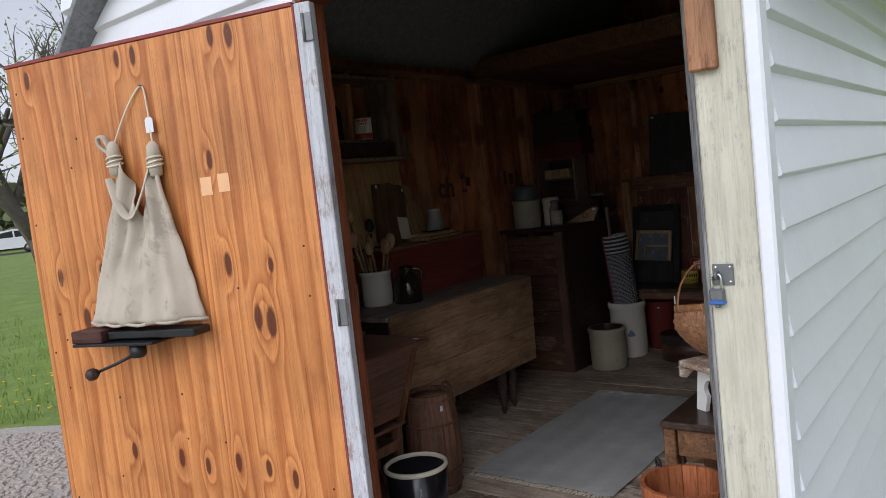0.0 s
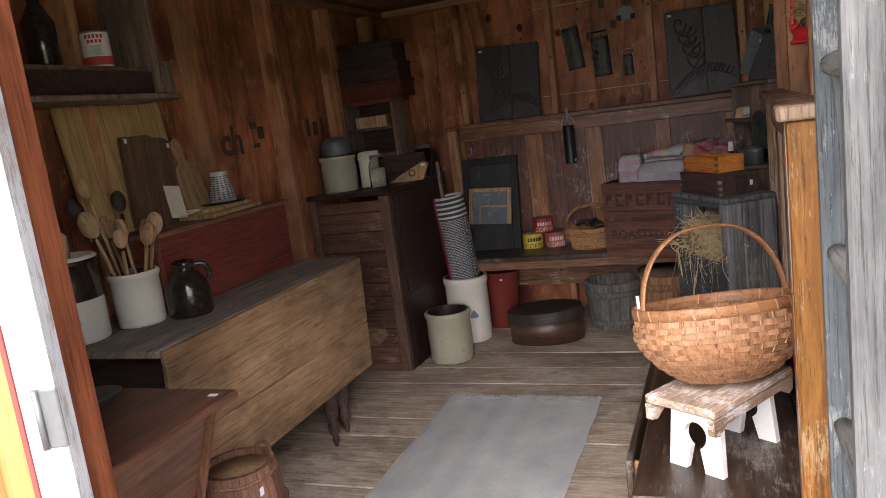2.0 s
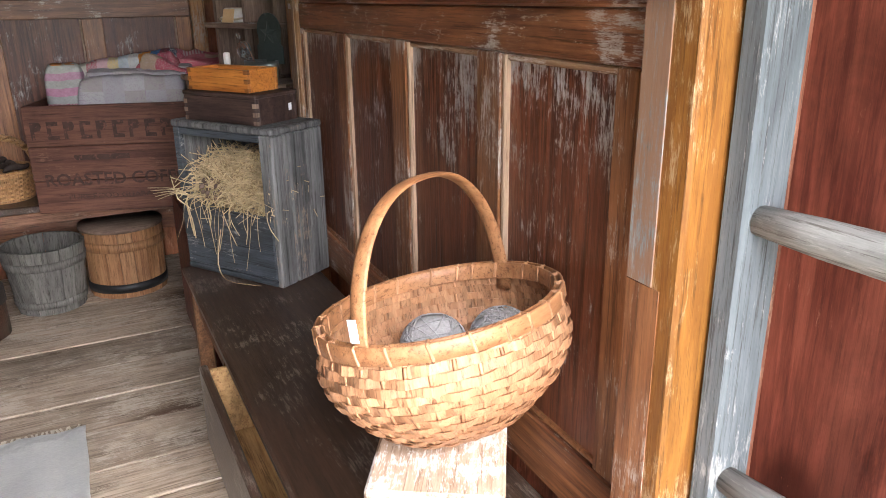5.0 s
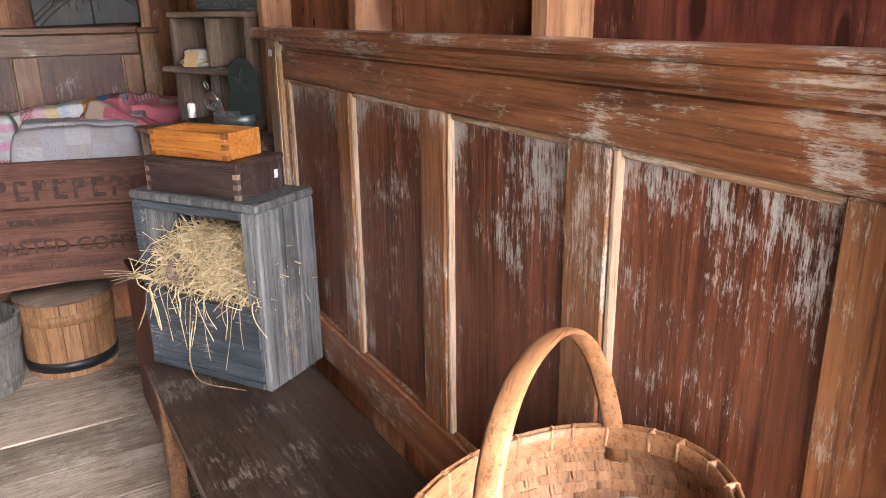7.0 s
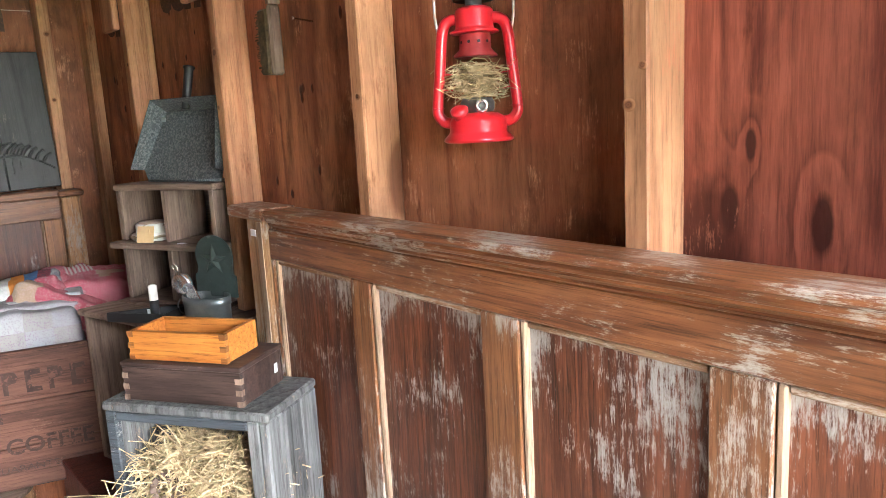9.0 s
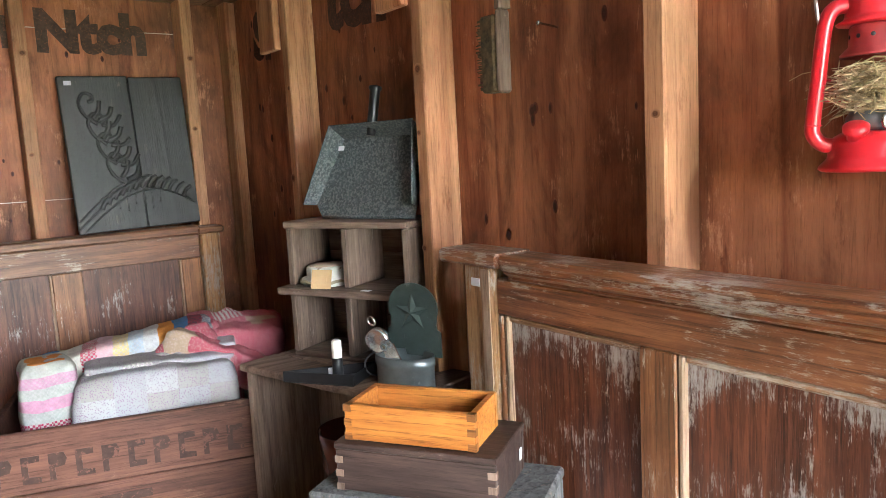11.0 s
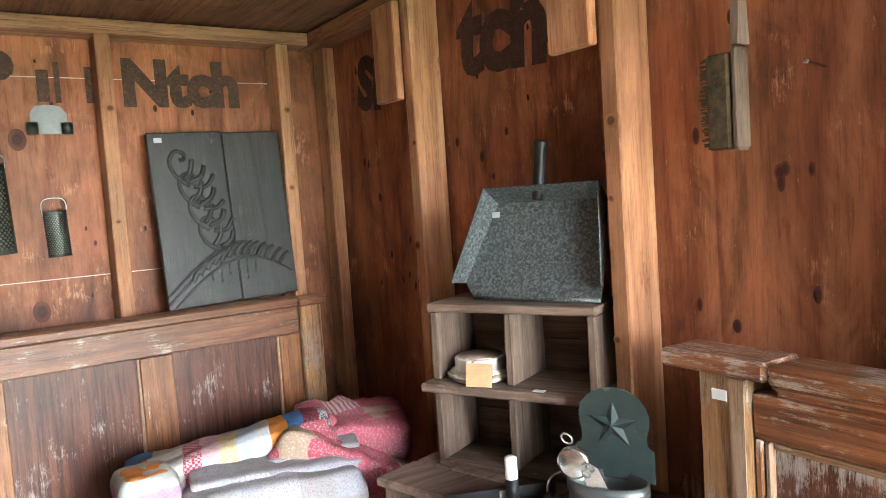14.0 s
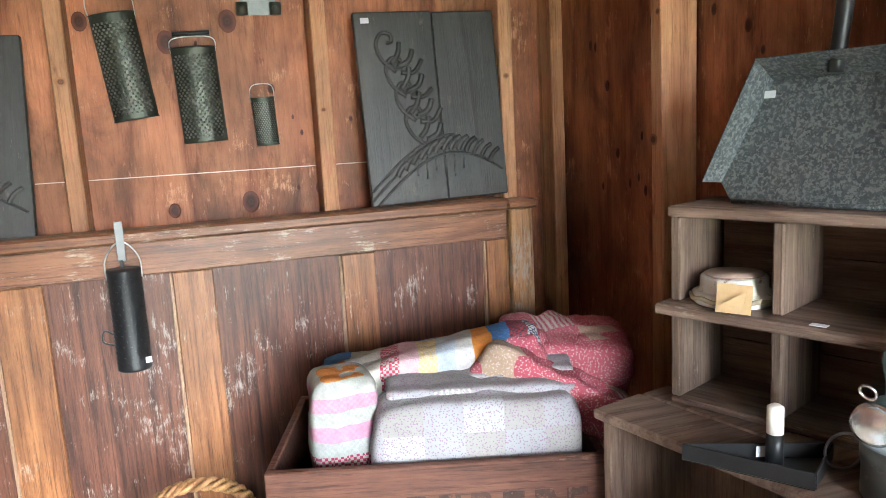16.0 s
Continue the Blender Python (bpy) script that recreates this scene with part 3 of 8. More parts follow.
def letters_on(parent, name, bm, material, label=""):
    """Each letter of a word as a part of its own."""
    left = set(bm.verts)
    while left:
        seed = left.pop()
        group, stack = {seed}, [seed]
        while stack:
            for e in stack.pop().link_edges:
                for v in e.verts:
                    if v not in group:
                        group.add(v)
                        stack.append(v)
        left -= group
        one = bmesh.new()
        to = {v: one.verts.new(v.co) for v in group}
        for f in {f for v in group for f in v.link_faces}:
            one.faces.new([to[v] for v in f.verts])
        part(name, one, material, parent, label)
    bm.free()


def tag_on(parent, m, w=0.022, h=0.014):
    """A small white price tag lying on a thing."""
    return part("price_tag", box((0, 0, 0), (w, h, 0.0012), world_of(parent).inverted() @ m, 0.0), TAG, parent, "small white paper tag")


def curve_pts(points, n=10):
    """Smooth points through a few given ones."""
    p = [Vector(q) for q in points]
    out = []
    for i in range(len(p) - 1):
        a, b, c, d = p[max(i - 1, 0)], p[i], p[i + 1], p[min(i + 2, len(p) - 1)]
        for k in range(n):
            t = k / n
            out.append(0.5 * ((2 * b) + (c - a) * t + (2 * a - 5 * b + 4 * c - d) * t * t + (3 * b - a - 3 * c + d) * t ** 3))
    out.append(p[-1])
    return out


TAG = paint("tag_paper", (0.72, 0.73, 0.78), 0.7, var=0.04)
DARKTOP = wood("dark_varnish_top", (0.026, 0.015, 0.010), (0.075, 0.042, 0.026), "y", 6, 0.33, worn=(0.20, 0.17, 0.14), wear=0.34, blotch=0.3, spec=0.5)
BROWNW = wood("brown_apron_wood", (0.12, 0.055, 0.025), (0.30, 0.15, 0.07), "y", 7, 0.55, worn=(0.38, 0.28, 0.2), wear=0.25)
DRAWERW = wood("yellow_drawer_wood", (0.30, 0.16, 0.06), (0.55, 0.34, 0.15), "y", 7, 0.7, blotch=0.5)
GREYW = wood("weathered_grey_crate", (0.065, 0.066, 0.066), (0.19, 0.19, 0.188), "z", 8, 0.8, worn=(0.3, 0.22, 0.16), wear=0.28, blotch=0.4)
GREYX = wood("blue_grey_paint_board", (0.030, 0.036, 0.043), (0.068, 0.079, 0.092), "x", 7, 0.65, worn=(0.3, 0.30, 0.29), wear=0.22)
GREYBROWN = wood("grey_brown_crate", (0.12, 0.078, 0.058), (0.28, 0.20, 0.15), "z", 8, 0.8, worn=(0.36, 0.31, 0.26), wear=0.2, blotch=0.35, fleck=0.5)
GREYBROWNX = wood("grey_brown_crate_x", (0.12, 0.075, 0.055), (0.26, 0.185, 0.14), "x", 8, 0.8, worn=(0.36, 0.31, 0.26), wear=0.2, blotch=0.35, fleck=0.5)
REDDARK = wood("dark_red_box", (0.07, 0.014, 0.01), (0.16, 0.04, 0.028), "z", 6, 0.5)
ORANGEBOX = wood("orange_box_wood", (0.36, 0.115, 0.022), (0.60, 0.235, 0.05), "x", 9, 0.4, blotch=0.2)
ORANGEEND = wood("orange_box_joint", (0.2, 0.07, 0.02), (0.35, 0.14, 0.04), "x", 9, 0.5)
DARKBOX = wood("dark_dovetail_box", (0.035, 0.02, 0.017), (0.09, 0.055, 0.045), "x", 8, 0.55, worn=(0.17, 0.12, 0.1), wear=0.2)
STOOLWHITE = paint("stool_white_paint", (0.78, 0.77, 0.73), 0.5, var=0.05, spots=(0.45, 0.38, 0.3), spot_amt=0.12, scale=8)
STOOLTOP = wood("stool_worn_top", (0.33, 0.21, 0.13), (0.56, 0.42, 0.31), "y", 7, 0.7, worn=(0.8, 0.78, 0.74), wear=0.42, wear_scale=7)
SPLINT = wood("ash_splint", (0.30, 0.135, 0.062), (0.50, 0.265, 0.138), "z", 5, 0.55, blotch=0.35)
SPLINTGAP = wood("ash_splint_inside", (0.31, 0.155, 0.075), (0.50, 0.275, 0.145), "z", 5, 0.6, blotch=0.3)
HANDLEW = wood("bent_handle_wood", (0.27, 0.112, 0.046), (0.42, 0.205, 0.092), "x", 8, 0.45)
YARN = paint("grey_wool", (0.31, 0.305, 0.305), 0.95, var=0.35, scale=40, bump=0.9, fine=300)
HAY = paint("dry_straw", (0.52, 0.405, 0.235), 0.7, var=0.45, spots=(0.3, 0.215, 0.115), spot_amt=0.45, scale=14)
LADDER = wood("blue_grey_ladder", (0.115, 0.135, 0.144), (0.20, 0.23, 0.243), "z", 6, 0.75, worn=(0.46, 0.46, 0.45), wear=0.28, blotch=0.2)
RUNG = wood("grey_rung", (0.17, 0.168, 0.158), (0.31, 0.305, 0.285), "y", 6, 0.8, worn=(0.42, 0.41, 0.38), wear=0.32)
REDMETAL = paint("lantern_red_enamel", (0.62, 0.018, 0.028), 0.28, var=0.08, spec=0.6)
STEEL = paint("dull_steel", (0.2, 0.205, 0.21), 0.5, 0.8, var=0.2)
WIRE = paint("galvanised_wire", (0.6, 0.6, 0.6), 0.35, 0.85, var=0.1)
BLACKM = paint("black_iron", (0.02, 0.021, 0.023), 0.42, 0.3, var=0.3, spec=0.5)
PANM = paint("blued_sheet_metal", (0.085, 0.098, 0.104), 0.42, 0.35, var=0.45, spots=(0.20, 0.215, 0.212), spot_amt=0.52, scale=75)
TIN = paint("tarnished_tin", (0.17, 0.19, 0.19), 0.42, 0.75, var=0.25, spots=(0.3, 0.31, 0.3), spot_amt=0.25, scale=9)
GREENTIN = paint("dark_green_tin", (0.055, 0.075, 0.07), 0.45, 0.5, var=0.25, spots=(0.13, 0.15, 0.14), spot_amt=0.2, scale=12)
GLASS, gn, gl, gb = base_nodes("clear_glass", 0.04)
gb.inputs["Transmission Weight"].default_value = 1.0
gb.inputs["IOR"].default_value = 1.1
WAX = paint("candle_wax", (0.85, 0.83, 0.76), 0.5, var=0.03)
BRISTLE = paint("straw_bristle", (0.085, 0.058, 0.028), 0.9, var=0.6, scale=60, bump=0.9)
PAPER = paint("tan_paper", (0.6, 0.42, 0.22), 0.8, var=0.1)
STENCIL = paint("black_stencil_ink", (0.085, 0.05, 0.038), 0.8, var=0.45, spots=(0.20, 0.09, 0.052), spot_amt=0.36, scale=70)

# ---- tall panelled headboard along the east wall ----
HB = thing("panelled_headboard", "long worn brown panelled wooden headboard against the wall", "headboard", (-0.65, 3.3, 0))
wpart("post", span(-0.710, -0.622, 2.415, 2.503, 0.463, 1.268, 0.005), POSTW, HB, "golden-brown square post")
OLDBLUE = wood("old_blue_paint", (0.17, 0.19, 0.19), (0.33, 0.36, 0.355), "z", 6, 0.7, worn=(0.27, 0.14, 0.075), wear=0.74)
wpart("old_paint", span(-0.7122, -0.7102, 2.458, 2.502, 0.93, 1.262, 0.0), OLDBLUE, HB, "flaking blue-grey paint left on the post")
wpart("bare_face", span(-0.7120, -0.7102, 2.444, 2.502, 0.47, 0.929, 0.0), HEADSTILE, HB, "scuffed brown face of the post")
wpart("cap", span(-0.728, -0.622, 2.40, 2.522, 1.268, 1.296, 0.004), BEADW, HB, "pale bare wooden cap strip")
wpart("post", span(-0.685, -0.612, 4.107, 4.19, 0.463, 1.27, 0.005), POSTTAN, HB, "scuffed tan square post")
wpart("post_edge", span(-0.6872, -0.6852, 4.109, 4.134, 0.47, 1.262, 0.0), BEADW, HB, "pale bare edge of the post")
wpart("cap", span(-0.708, -0.615, 4.06, 4.245, 1.27, 1.298, 0.006), HEADRAIL, HB)
wpart("top_rail", span(-0.672, -0.638, 2.504, 4.106, 1.175, 1.245, 0.003), HEADRAIL, HB)
# moulded cornice: cove, two steps and a worn top shelf
cornice = [(-0.640, 1.246), (-0.676, 1.246), (-0.680, 1.250), (-0.679, 1.254), (-0.685, 1.258), (-0.692, 1.262), (-0.6915, 1.266), (-0.696, 1.268), (-0.699, 1.273), (-0.698, 1.279), (-0.640, 1.279)]
wpart("moulding", prism(cornice, 1.555, Matrix.Translation((0, 3.2825, 0))), HEADRAIL, HB)
wpart("top_shelf", span(-0.708, -0.622, 2.524, 4.058, 1.280, 1.296, 0.005), HEADRAIL, HB)
wpart("bottom_rail", span(-0.672, -0.638, 2.504, 4.106, 0.463, 0.572, 0.003), HEADRAIL, HB)
edges = [(2.504, 2.60), (2.895, 2.977), (3.293, 3.379), (3.694, 3.764), (4.092, 4.106)]
for a, b in edges:
    wpart("stile", span(-0.671, -0.639, a + 0.0005, b, 0.573, 1.174, 0.003), HEADSTILE, HB)
for (a, b), (c, d) in zip(edges, edges[1:]):
    wpart("panel", span(-0.658, -0.645, b - 0.004, c + 0.004, 0.571, 1.176, 0.001), HEAD, HB)
    wpart("bead", span(-0.668, -0.654, c - 0.012, c - 0.0005, 0.575, 1.173, 0.003), BEADW, HB, "worn bare edge of the panel frame")
    wpart("bead", span(-0.666, -0.654, b + 0.001, c - 0.013, 0.5735, 0.583, 0.003), HEADSTILE, HB)
    wpart("bead", span(-0.666, -0.654, b + 0.001, c - 0.013, 1.162, 1.1735, 0.003), BEADX, HB, "worn bare edge of the panel frame")
tag_on(HB, pose(-0.6875, 4.15, 1.235, 0, 90, 0), 0.016, 0.026)
# it stands a little askew to the wall
HB.matrix_basis = pose(0.016, 0, 0) @ Matrix.Translation((-0.66, 2.89, 0)) @ Matrix.Rotation(radians(-0.9), 4, "Z") @ Matrix.Translation((0.66, -2.89, 0)) @ HB.matrix_basis

# ---- ladder inside the doorway ----
LD = thing("ladder", "blue-grey painted wooden ladder leaning against the wall", "ladder", (-0.62, 2.2, 0))
wpart("rail", span(-0.655, -0.592, 2.375, 2.412, 0, 2.0, 0.005), LADDER, LD)
wpart("rail", span(-0.672, -0.61, 1.925, 1.962, 0, 2.0, 0.005), wood("grey_ladder_rail", (0.12, 0.12, 0.12), (0.23, 0.23, 0.225), "z", 6, 0.7, worn=(0.32, 0.32, 0.31), wear=0.25), LD, "bare grey ladder rail")
for z in (0.01 + 0.335 * k for k in range(6)):
    zz = 0.01 + z
    wpart("rung", turned(lathe([(0, 0), (0.016, 0.0), (0.021, 0.1), (0.023, 0.22), (0.021, 0.36), (0.016, 0.468), (0, 0.468)], 14), pose(-0.632, 2.40, zz, 90, 0, 2.5)), RUNG, LD)

# ---- low dark table with a drawer pulled out ----
BT = thing("low_drawer_table", "low dark-topped wooden table with its drawer pulled open", "table", (-0.86, 3.3, 0))
wpart("tabletop", span(-1.055, -0.675, 2.47, 4.16, 0.435, 0.462, 0.006), DARKTOP, BT, "dark scuffed varnished top")
for x in (-1.03, -0.71):
    for y in (2.51, 4.02):
        wpart("leg", span(x - 0.022, x + 0.022, y - 0.025, y + 0.025, 0, 0.434, 0.004), BROWNW, BT)
wpart("apron", span(-1.006, -0.733, 2.50, 2.52, 0.33, 0.433, 0.003), BROWNW, BT)
wpart("apron", span(-1.006, -0.733, 4.01, 4.03, 0.33, 0.433, 0.003), BROWNW, BT)
wpart("apron", span(-0.72, -0.70, 2.536, 3.994, 0.33, 0.433, 0.003), BROWNW, BT)
wpart("stretcher", span(-1.04, -1.02, 3.60, 3.994, 0.36, 0.433, 0.003), BROWNW, BT)
dr = wpart("drawer", span(-1.105, -1.085, 2.75, 3.57, 0.19, 0.405, 0.004), DARKTOP, BT, "open drawer with a dark scuffed front")
wpart("drawer_side", span(-1.084, -0.76, 3.545, 3.562, 0.20, 0.395, 0.003), DRAWERW, dr, "bare yellow wooden drawer side")
wpart("drawer_side", span(-1.084, -0.76, 2.765, 2.782, 0.20, 0.395, 0.003), DRAWERW, dr, "bare yellow wooden drawer side")
wpart("drawer_bottom", span(-1.084, -0.76, 2.783, 3.544, 0.205, 0.215, 0.0), DRAWERW, dr)
wpart("drawer_runner", span(-1.03, -0.73, 3.6, 3.62, 0.17, 0.19, 0.0), BROWNW, BT)
for y in (2.737, 3.587):
    wpart("drawer_rail", span(-1.0, -0.73, y - 0.011, y + 0.011, 0.17, 0.43, 0.002), BROWNW, BT)

# cream crock beneath the far end
ck = thing("small_crock", "small cream stoneware crock under the low table", "crock", (-0.93, 3.74, 0))
CREAMGLAZE = paint("cream_stoneware", (0.66, 0.63, 0.55), 0.25, var=0.06, spots=(0.5, 0.45, 0.36), spot_amt=0.15, scale=7, spec=0.5)
part("body", lathe([(0, 0), (0.075, 0), (0.085, 0.02), (0.087, 0.17), (0.092, 0.19), (0.092, 0.21), (0.078, 0.212), (0.074, 0.19), (0.07, 0.02), (0, 0.015)]), CREAMGLAZE, ck)

# ---- cricket stool with keyhole legs ----
ST = thing("cricket_stool", "small stool with keyhole legs and worn white paint", "stool", m=pose(-0.85, 2.715, 0.462, 0, 0, -31.7) @ Matrix.Diagonal((1.06, 1, 0.955, 1)))


def keyhole_board(w, h, t):
    """An upright board with a keyhole cut through it from below."""
    bm = bmesh.new()
    n = 16
    arc = [(0.028 * math.sin(a), h * 0.52 + 0.034 * -math.cos(a)) for a in [0.45 + (2 * math.pi - 0.9) * i / n for i in range(n + 1)]]
    hole = [(0.024, 0.0)] + arc + [(-0.024, 0.0)]
    outer = [(-w / 2, 0), (-w / 2 + 0.008, h), (w / 2 - 0.008, h), (w / 2, 0)]
    return prism(outer + hole, t)


for y in (-0.12, 0.115):
    part("leg", turned(keyhole_board(0.135, 0.175, 0.018), pose(0, y, 0, 4 if y > 0 else -4, 0, 0)), STOOLWHITE, ST, "white-painted leg board with a keyhole cut-out")
part("seat", box((0, -0.01, 0.187), (0.175, 0.34, 0.022), None, 0.004), STOOLTOP, ST, "worn bare seat with flaking white paint")
for x in (-0.078, 0.078):
    ap = [(-0.17, 0.175), (0.17, 0.175), (0.17, 0.135), (0.15, 0.13), (0.12, 0.15), (-0.12, 0.15), (-0.15, 0.13), (-0.17, 0.135)]
    part("apron", prism(ap, 0.016, pose(x, -0.01, 0, 0, 0, 90)), STOOLTOP, ST)

# ---- splint basket on the stool ----
BK = thing("splint_basket", "round woven splint basket with a bent handle", "basket", m=pose(-0.838, 2.693, 0.664, -10.5, 1.5, 32) @ Matrix.Diagonal((1.04, 0.9, 1, 1)))
random.seed(2)
BH = 0.182


def weave(r, z, h, n, sign, amp, seg=96, tilt=0.0):
    """One flat strip going round over and under the uprights."""
    bm = bmesh.new()
    loops = []
    for i in range(seg):
        a = 2 * math.pi * i / seg
        rr = r + sign * amp * math.cos(n * a)
        c, s = math.cos(a), math.sin(a)
        dz = 0.0016 * math.sin(5 * a + z * 90)
        loops.append([bm.verts.new(((rr + o - (0 if up else tilt)) * c, (rr + o - (0 if up else tilt)) * s, z + dz + (h if up else 0))) for o, up in ((0, 0), (0, 1), (-0.0022, 1), (-0.0022, 0))])
    for i in range(seg):
        p, q = loops[i], loops[(i + 1) % seg]
        for k in range(4):
            bm.faces.new((p[k], q[k], q[(k + 1) % 4], p[(k + 1) % 4]))
    bmesh.ops.recalc_face_normals(bm, faces=bm.faces)
    return bm


def basket_r(z):
    return 0.088 + 0.108 * math.sin(min(1.0, z / 0.13) * math.pi / 2) ** 0.8 - max(0, z - 0.13) * 0.25


z, k = 0.004, 0
while z < BH - 0.016:
    part("weaver", weave(basket_r(z + 0.012), z, 0.0122, 18, 1 if k % 2 else -1, 0.0036, 108, basket_r(z + 0.012) - basket_r(z)), SPLINT, BK)
    z += 0.0126 if z > 0.02 else 0.009
    k += 1
for i in range(36):
    a = 2 * math.pi * i / 36
    pts = [((basket_r(q) - 0.0016) * math.cos(a), (basket_r(q) - 0.0016) * math.sin(a), q) for q in (0.0, 0.01, 0.025, 0.05, 0.08, 0.11, 0.145, BH - 0.006)]
    part("upright", tube(pts, 0.0034, 4, 0.5), SPLINT, BK)
part("lining", lathe([(0, 0.004)] + [(basket_r(q) - 0.0018, q) for q in (0.004, 0.02, 0.04, 0.06, 0.08, 0.1, 0.12, 0.15, BH - 0.004)], 48), SPLINTGAP, BK, "shaded inner layer of splint")
part("base", lathe([(0, 0.012), (0.082, 0.012), (0.088, 0.004), (0.084, 0.0), (0, 0.0)], 36), SPLINT, BK)
RR = basket_r(BH - 0.01)
for o in (0.0045, -0.0060):
    z0, z1, rb = BH - 0.020, BH + 0.006, RR + o
    part("rim_hoop", lathe([(rb - 0.0028, z0), (rb + 0.0022, z0 + 0.0015), (rb + 0.0030, (z0 + z1) / 2), (rb + 0.0022, z1 - 0.0015), (rb, z1), (rb - 0.0024, z1 - 0.0012), (rb - 0.0030, (z0 + z1) / 2), (rb - 0.0028, z0)], 64), HANDLEW, BK)
for i in range(24):
    a = 2 * math.pi * i / 24 + random.uniform(-0.06, 0.06)
    part("lashing", turned(box((0, 0, 0), (0.0192, 0.008, 0.0278), None, 0.003), pose((RR - 0.001) * math.cos(a), (RR - 0.001) * math.sin(a), BH - 0.007, 0, 0, math.degrees(a)) @ pose(0, 0, 0, 14, 0, 0)), SPLINT, BK)
hp = []
for i in range(33):
    a = math.pi * i / 32
    hp.append(((RR - 0.002) * -math.copysign(abs(math.cos(a)) ** 0.85, math.cos(a)), 0, BH - 0.04 + (0.222 * math.sin(a) ** 0.85 if 0 < i < 32 else 0)))
part("handle", tube(hp, 0.0145, 8, 0.28), HANDLEW, BK, "bent wooden handle")
part("price_tag", box((-RR - 0.004, 0.0, BH + 0.026), (0.002, 0.014, 0.03), None, 0), TAG, BK, "small white paper tag")
for i, (x, y, r) in enumerate(((-0.842, 2.768, 0.054), (-0.742, 2.732, 0.052), (-0.888, 2.682, 0.049))):
    yb = thing("yarn_ball", "ball of fuzzy grey wool yarn in the basket", "yarn", group="yarn balls in the basket", m=pose(x, y, 0.692 + r + (0.010 if i == 1 else 0.0)))
    bm = bmesh.new()
    bmesh.ops.create_icosphere(bm, subdivisions=3, radius=r * 0.97)
    for v in bm.verts:
        v.co *= 1 + 0.05 * noise.noise(v.co * 30)
    for f in bm.faces:
        f.smooth = True
    part("core", bm, YARN, yb)
    strand = []
    for s in range(700):
        a = s * 0.31
        q = Matrix.Rotation(s * 0.021, 3, "Z") @ Matrix.Rotation(1.1 * math.sin(s * 0.037) + i, 3, "X") @ Vector((math.cos(a), math.sin(a), 0.25 * math.sin(s * 0.09)))
        strand.append(q.normalized() * r)
    part("strand", tube(strand, 0.0013, 5), YARN, yb)

# ---- nesting crate of straw ----
NM = pose(-1.03, 4.155, 0.463, 0, 0, -57.5)
NC = thing("straw_crate", "weathered grey wooden crate filled with straw", "crate", m=NM)
W, D, Hh = 0.392, 0.210, 0.442
part("side", span(0.0, 0.018, 0.018, D, 0.018, Hh - 0.019, 0.004), GREYW, NC)
for j, (a, b) in enumerate(((0.0, 0.066), (0.068, 0.138), (0.14, D))):
    part("side_board", span(W - 0.02, W + random.uniform(0, 0.002), a, b, 0.0, Hh - 0.001, 0.004), GREYW, NC)
part("base", span(0.0, W - 0.021, 0.0, D, 0.0, 0.017, 0.003), GREYX, NC)
part("top", span(-0.004, W + 0.004, -0.004, D, Hh, Hh + 0.02, 0.005), GREYW, NC)
part("back", span(0.018, W - 0.021, D - 0.015, D, 0.018, Hh - 0.001, 0.002), GREYW, NC)
part("front_board", span(0.0, W - 0.021, 0.001, 0.0175, 0.0185, 0.105, 0.004), GREYX, NC, "blue-grey painted front board")
part("front_board", span(0.0, W - 0.021, -0.001, 0.0165, 0.1065, 0.205, 0.004), GREYX, NC, "blue-grey painted front board")
part("front_stile", span(0.0, 0.0265, 0.0, 0.0175, 0.2065, Hh - 0.001, 0.003), GREYX, NC)
part("front_stile", span(W - 0.048, W - 0.021, 0.0, 0.0175, 0.2065, Hh - 0.001, 0.003), GREYW, NC)
part("front_stile", span(0.027, W - 0.0485, 0.0, 0.0175, Hh - 0.022, Hh - 0.001, 0.003), GREYX, NC)


def straws(n, place, spread, seed, length=(0.05, 0.12), r=0.0011):
    """A loose heap of bent stalks as one mesh."""
    rng = random.Random(seed)
    bm = bmesh.new()
    for _ in range(n):
        p = Vector(place(rng))
        d = Vector(spread(rng)).normalized()
        L = rng.uniform(*length)
        side = Vector((rng.gauss(0, 1), rng.gauss(0, 1), rng.gauss(0, 1))).cross(d).normalized()
        bend = rng.uniform(-0.25, 0.25) * L
        pts = [p - d * L / 2, p - d * L / 6 + side * bend, p + d * L / 6 + side * bend, p + d * L / 2 - Vector((0, 0, 0.1 * L))]
        w = rng.uniform(0.6, 1.5) * r
        up = d.cross(side).normalized()
        ring = []
        for q in pts:
            ring.append([bm.verts.new(q + side * w), bm.verts.new(q + up * w), bm.verts.new(q - side * w)])
        for a, b in zip(ring, ring[1:]):
            for k in range(3):
                bm.faces.new((a[k], a[(k + 1) % 3], b[(k + 1) % 3], b[k]))
    return bm


def heap_at(rng):
    x, y = rng.uniform(0.035, W - 0.055), rng.uniform(0.012, D - 0.03)
    top = 0.30 + 0.06 * math.sin(math.pi * x / W) + 0.02 * (y / D) - 0.06 * max(0, 0.03 - y) / 0.03
    return x, y, rng.uniform(0.215, max(0.22, top))


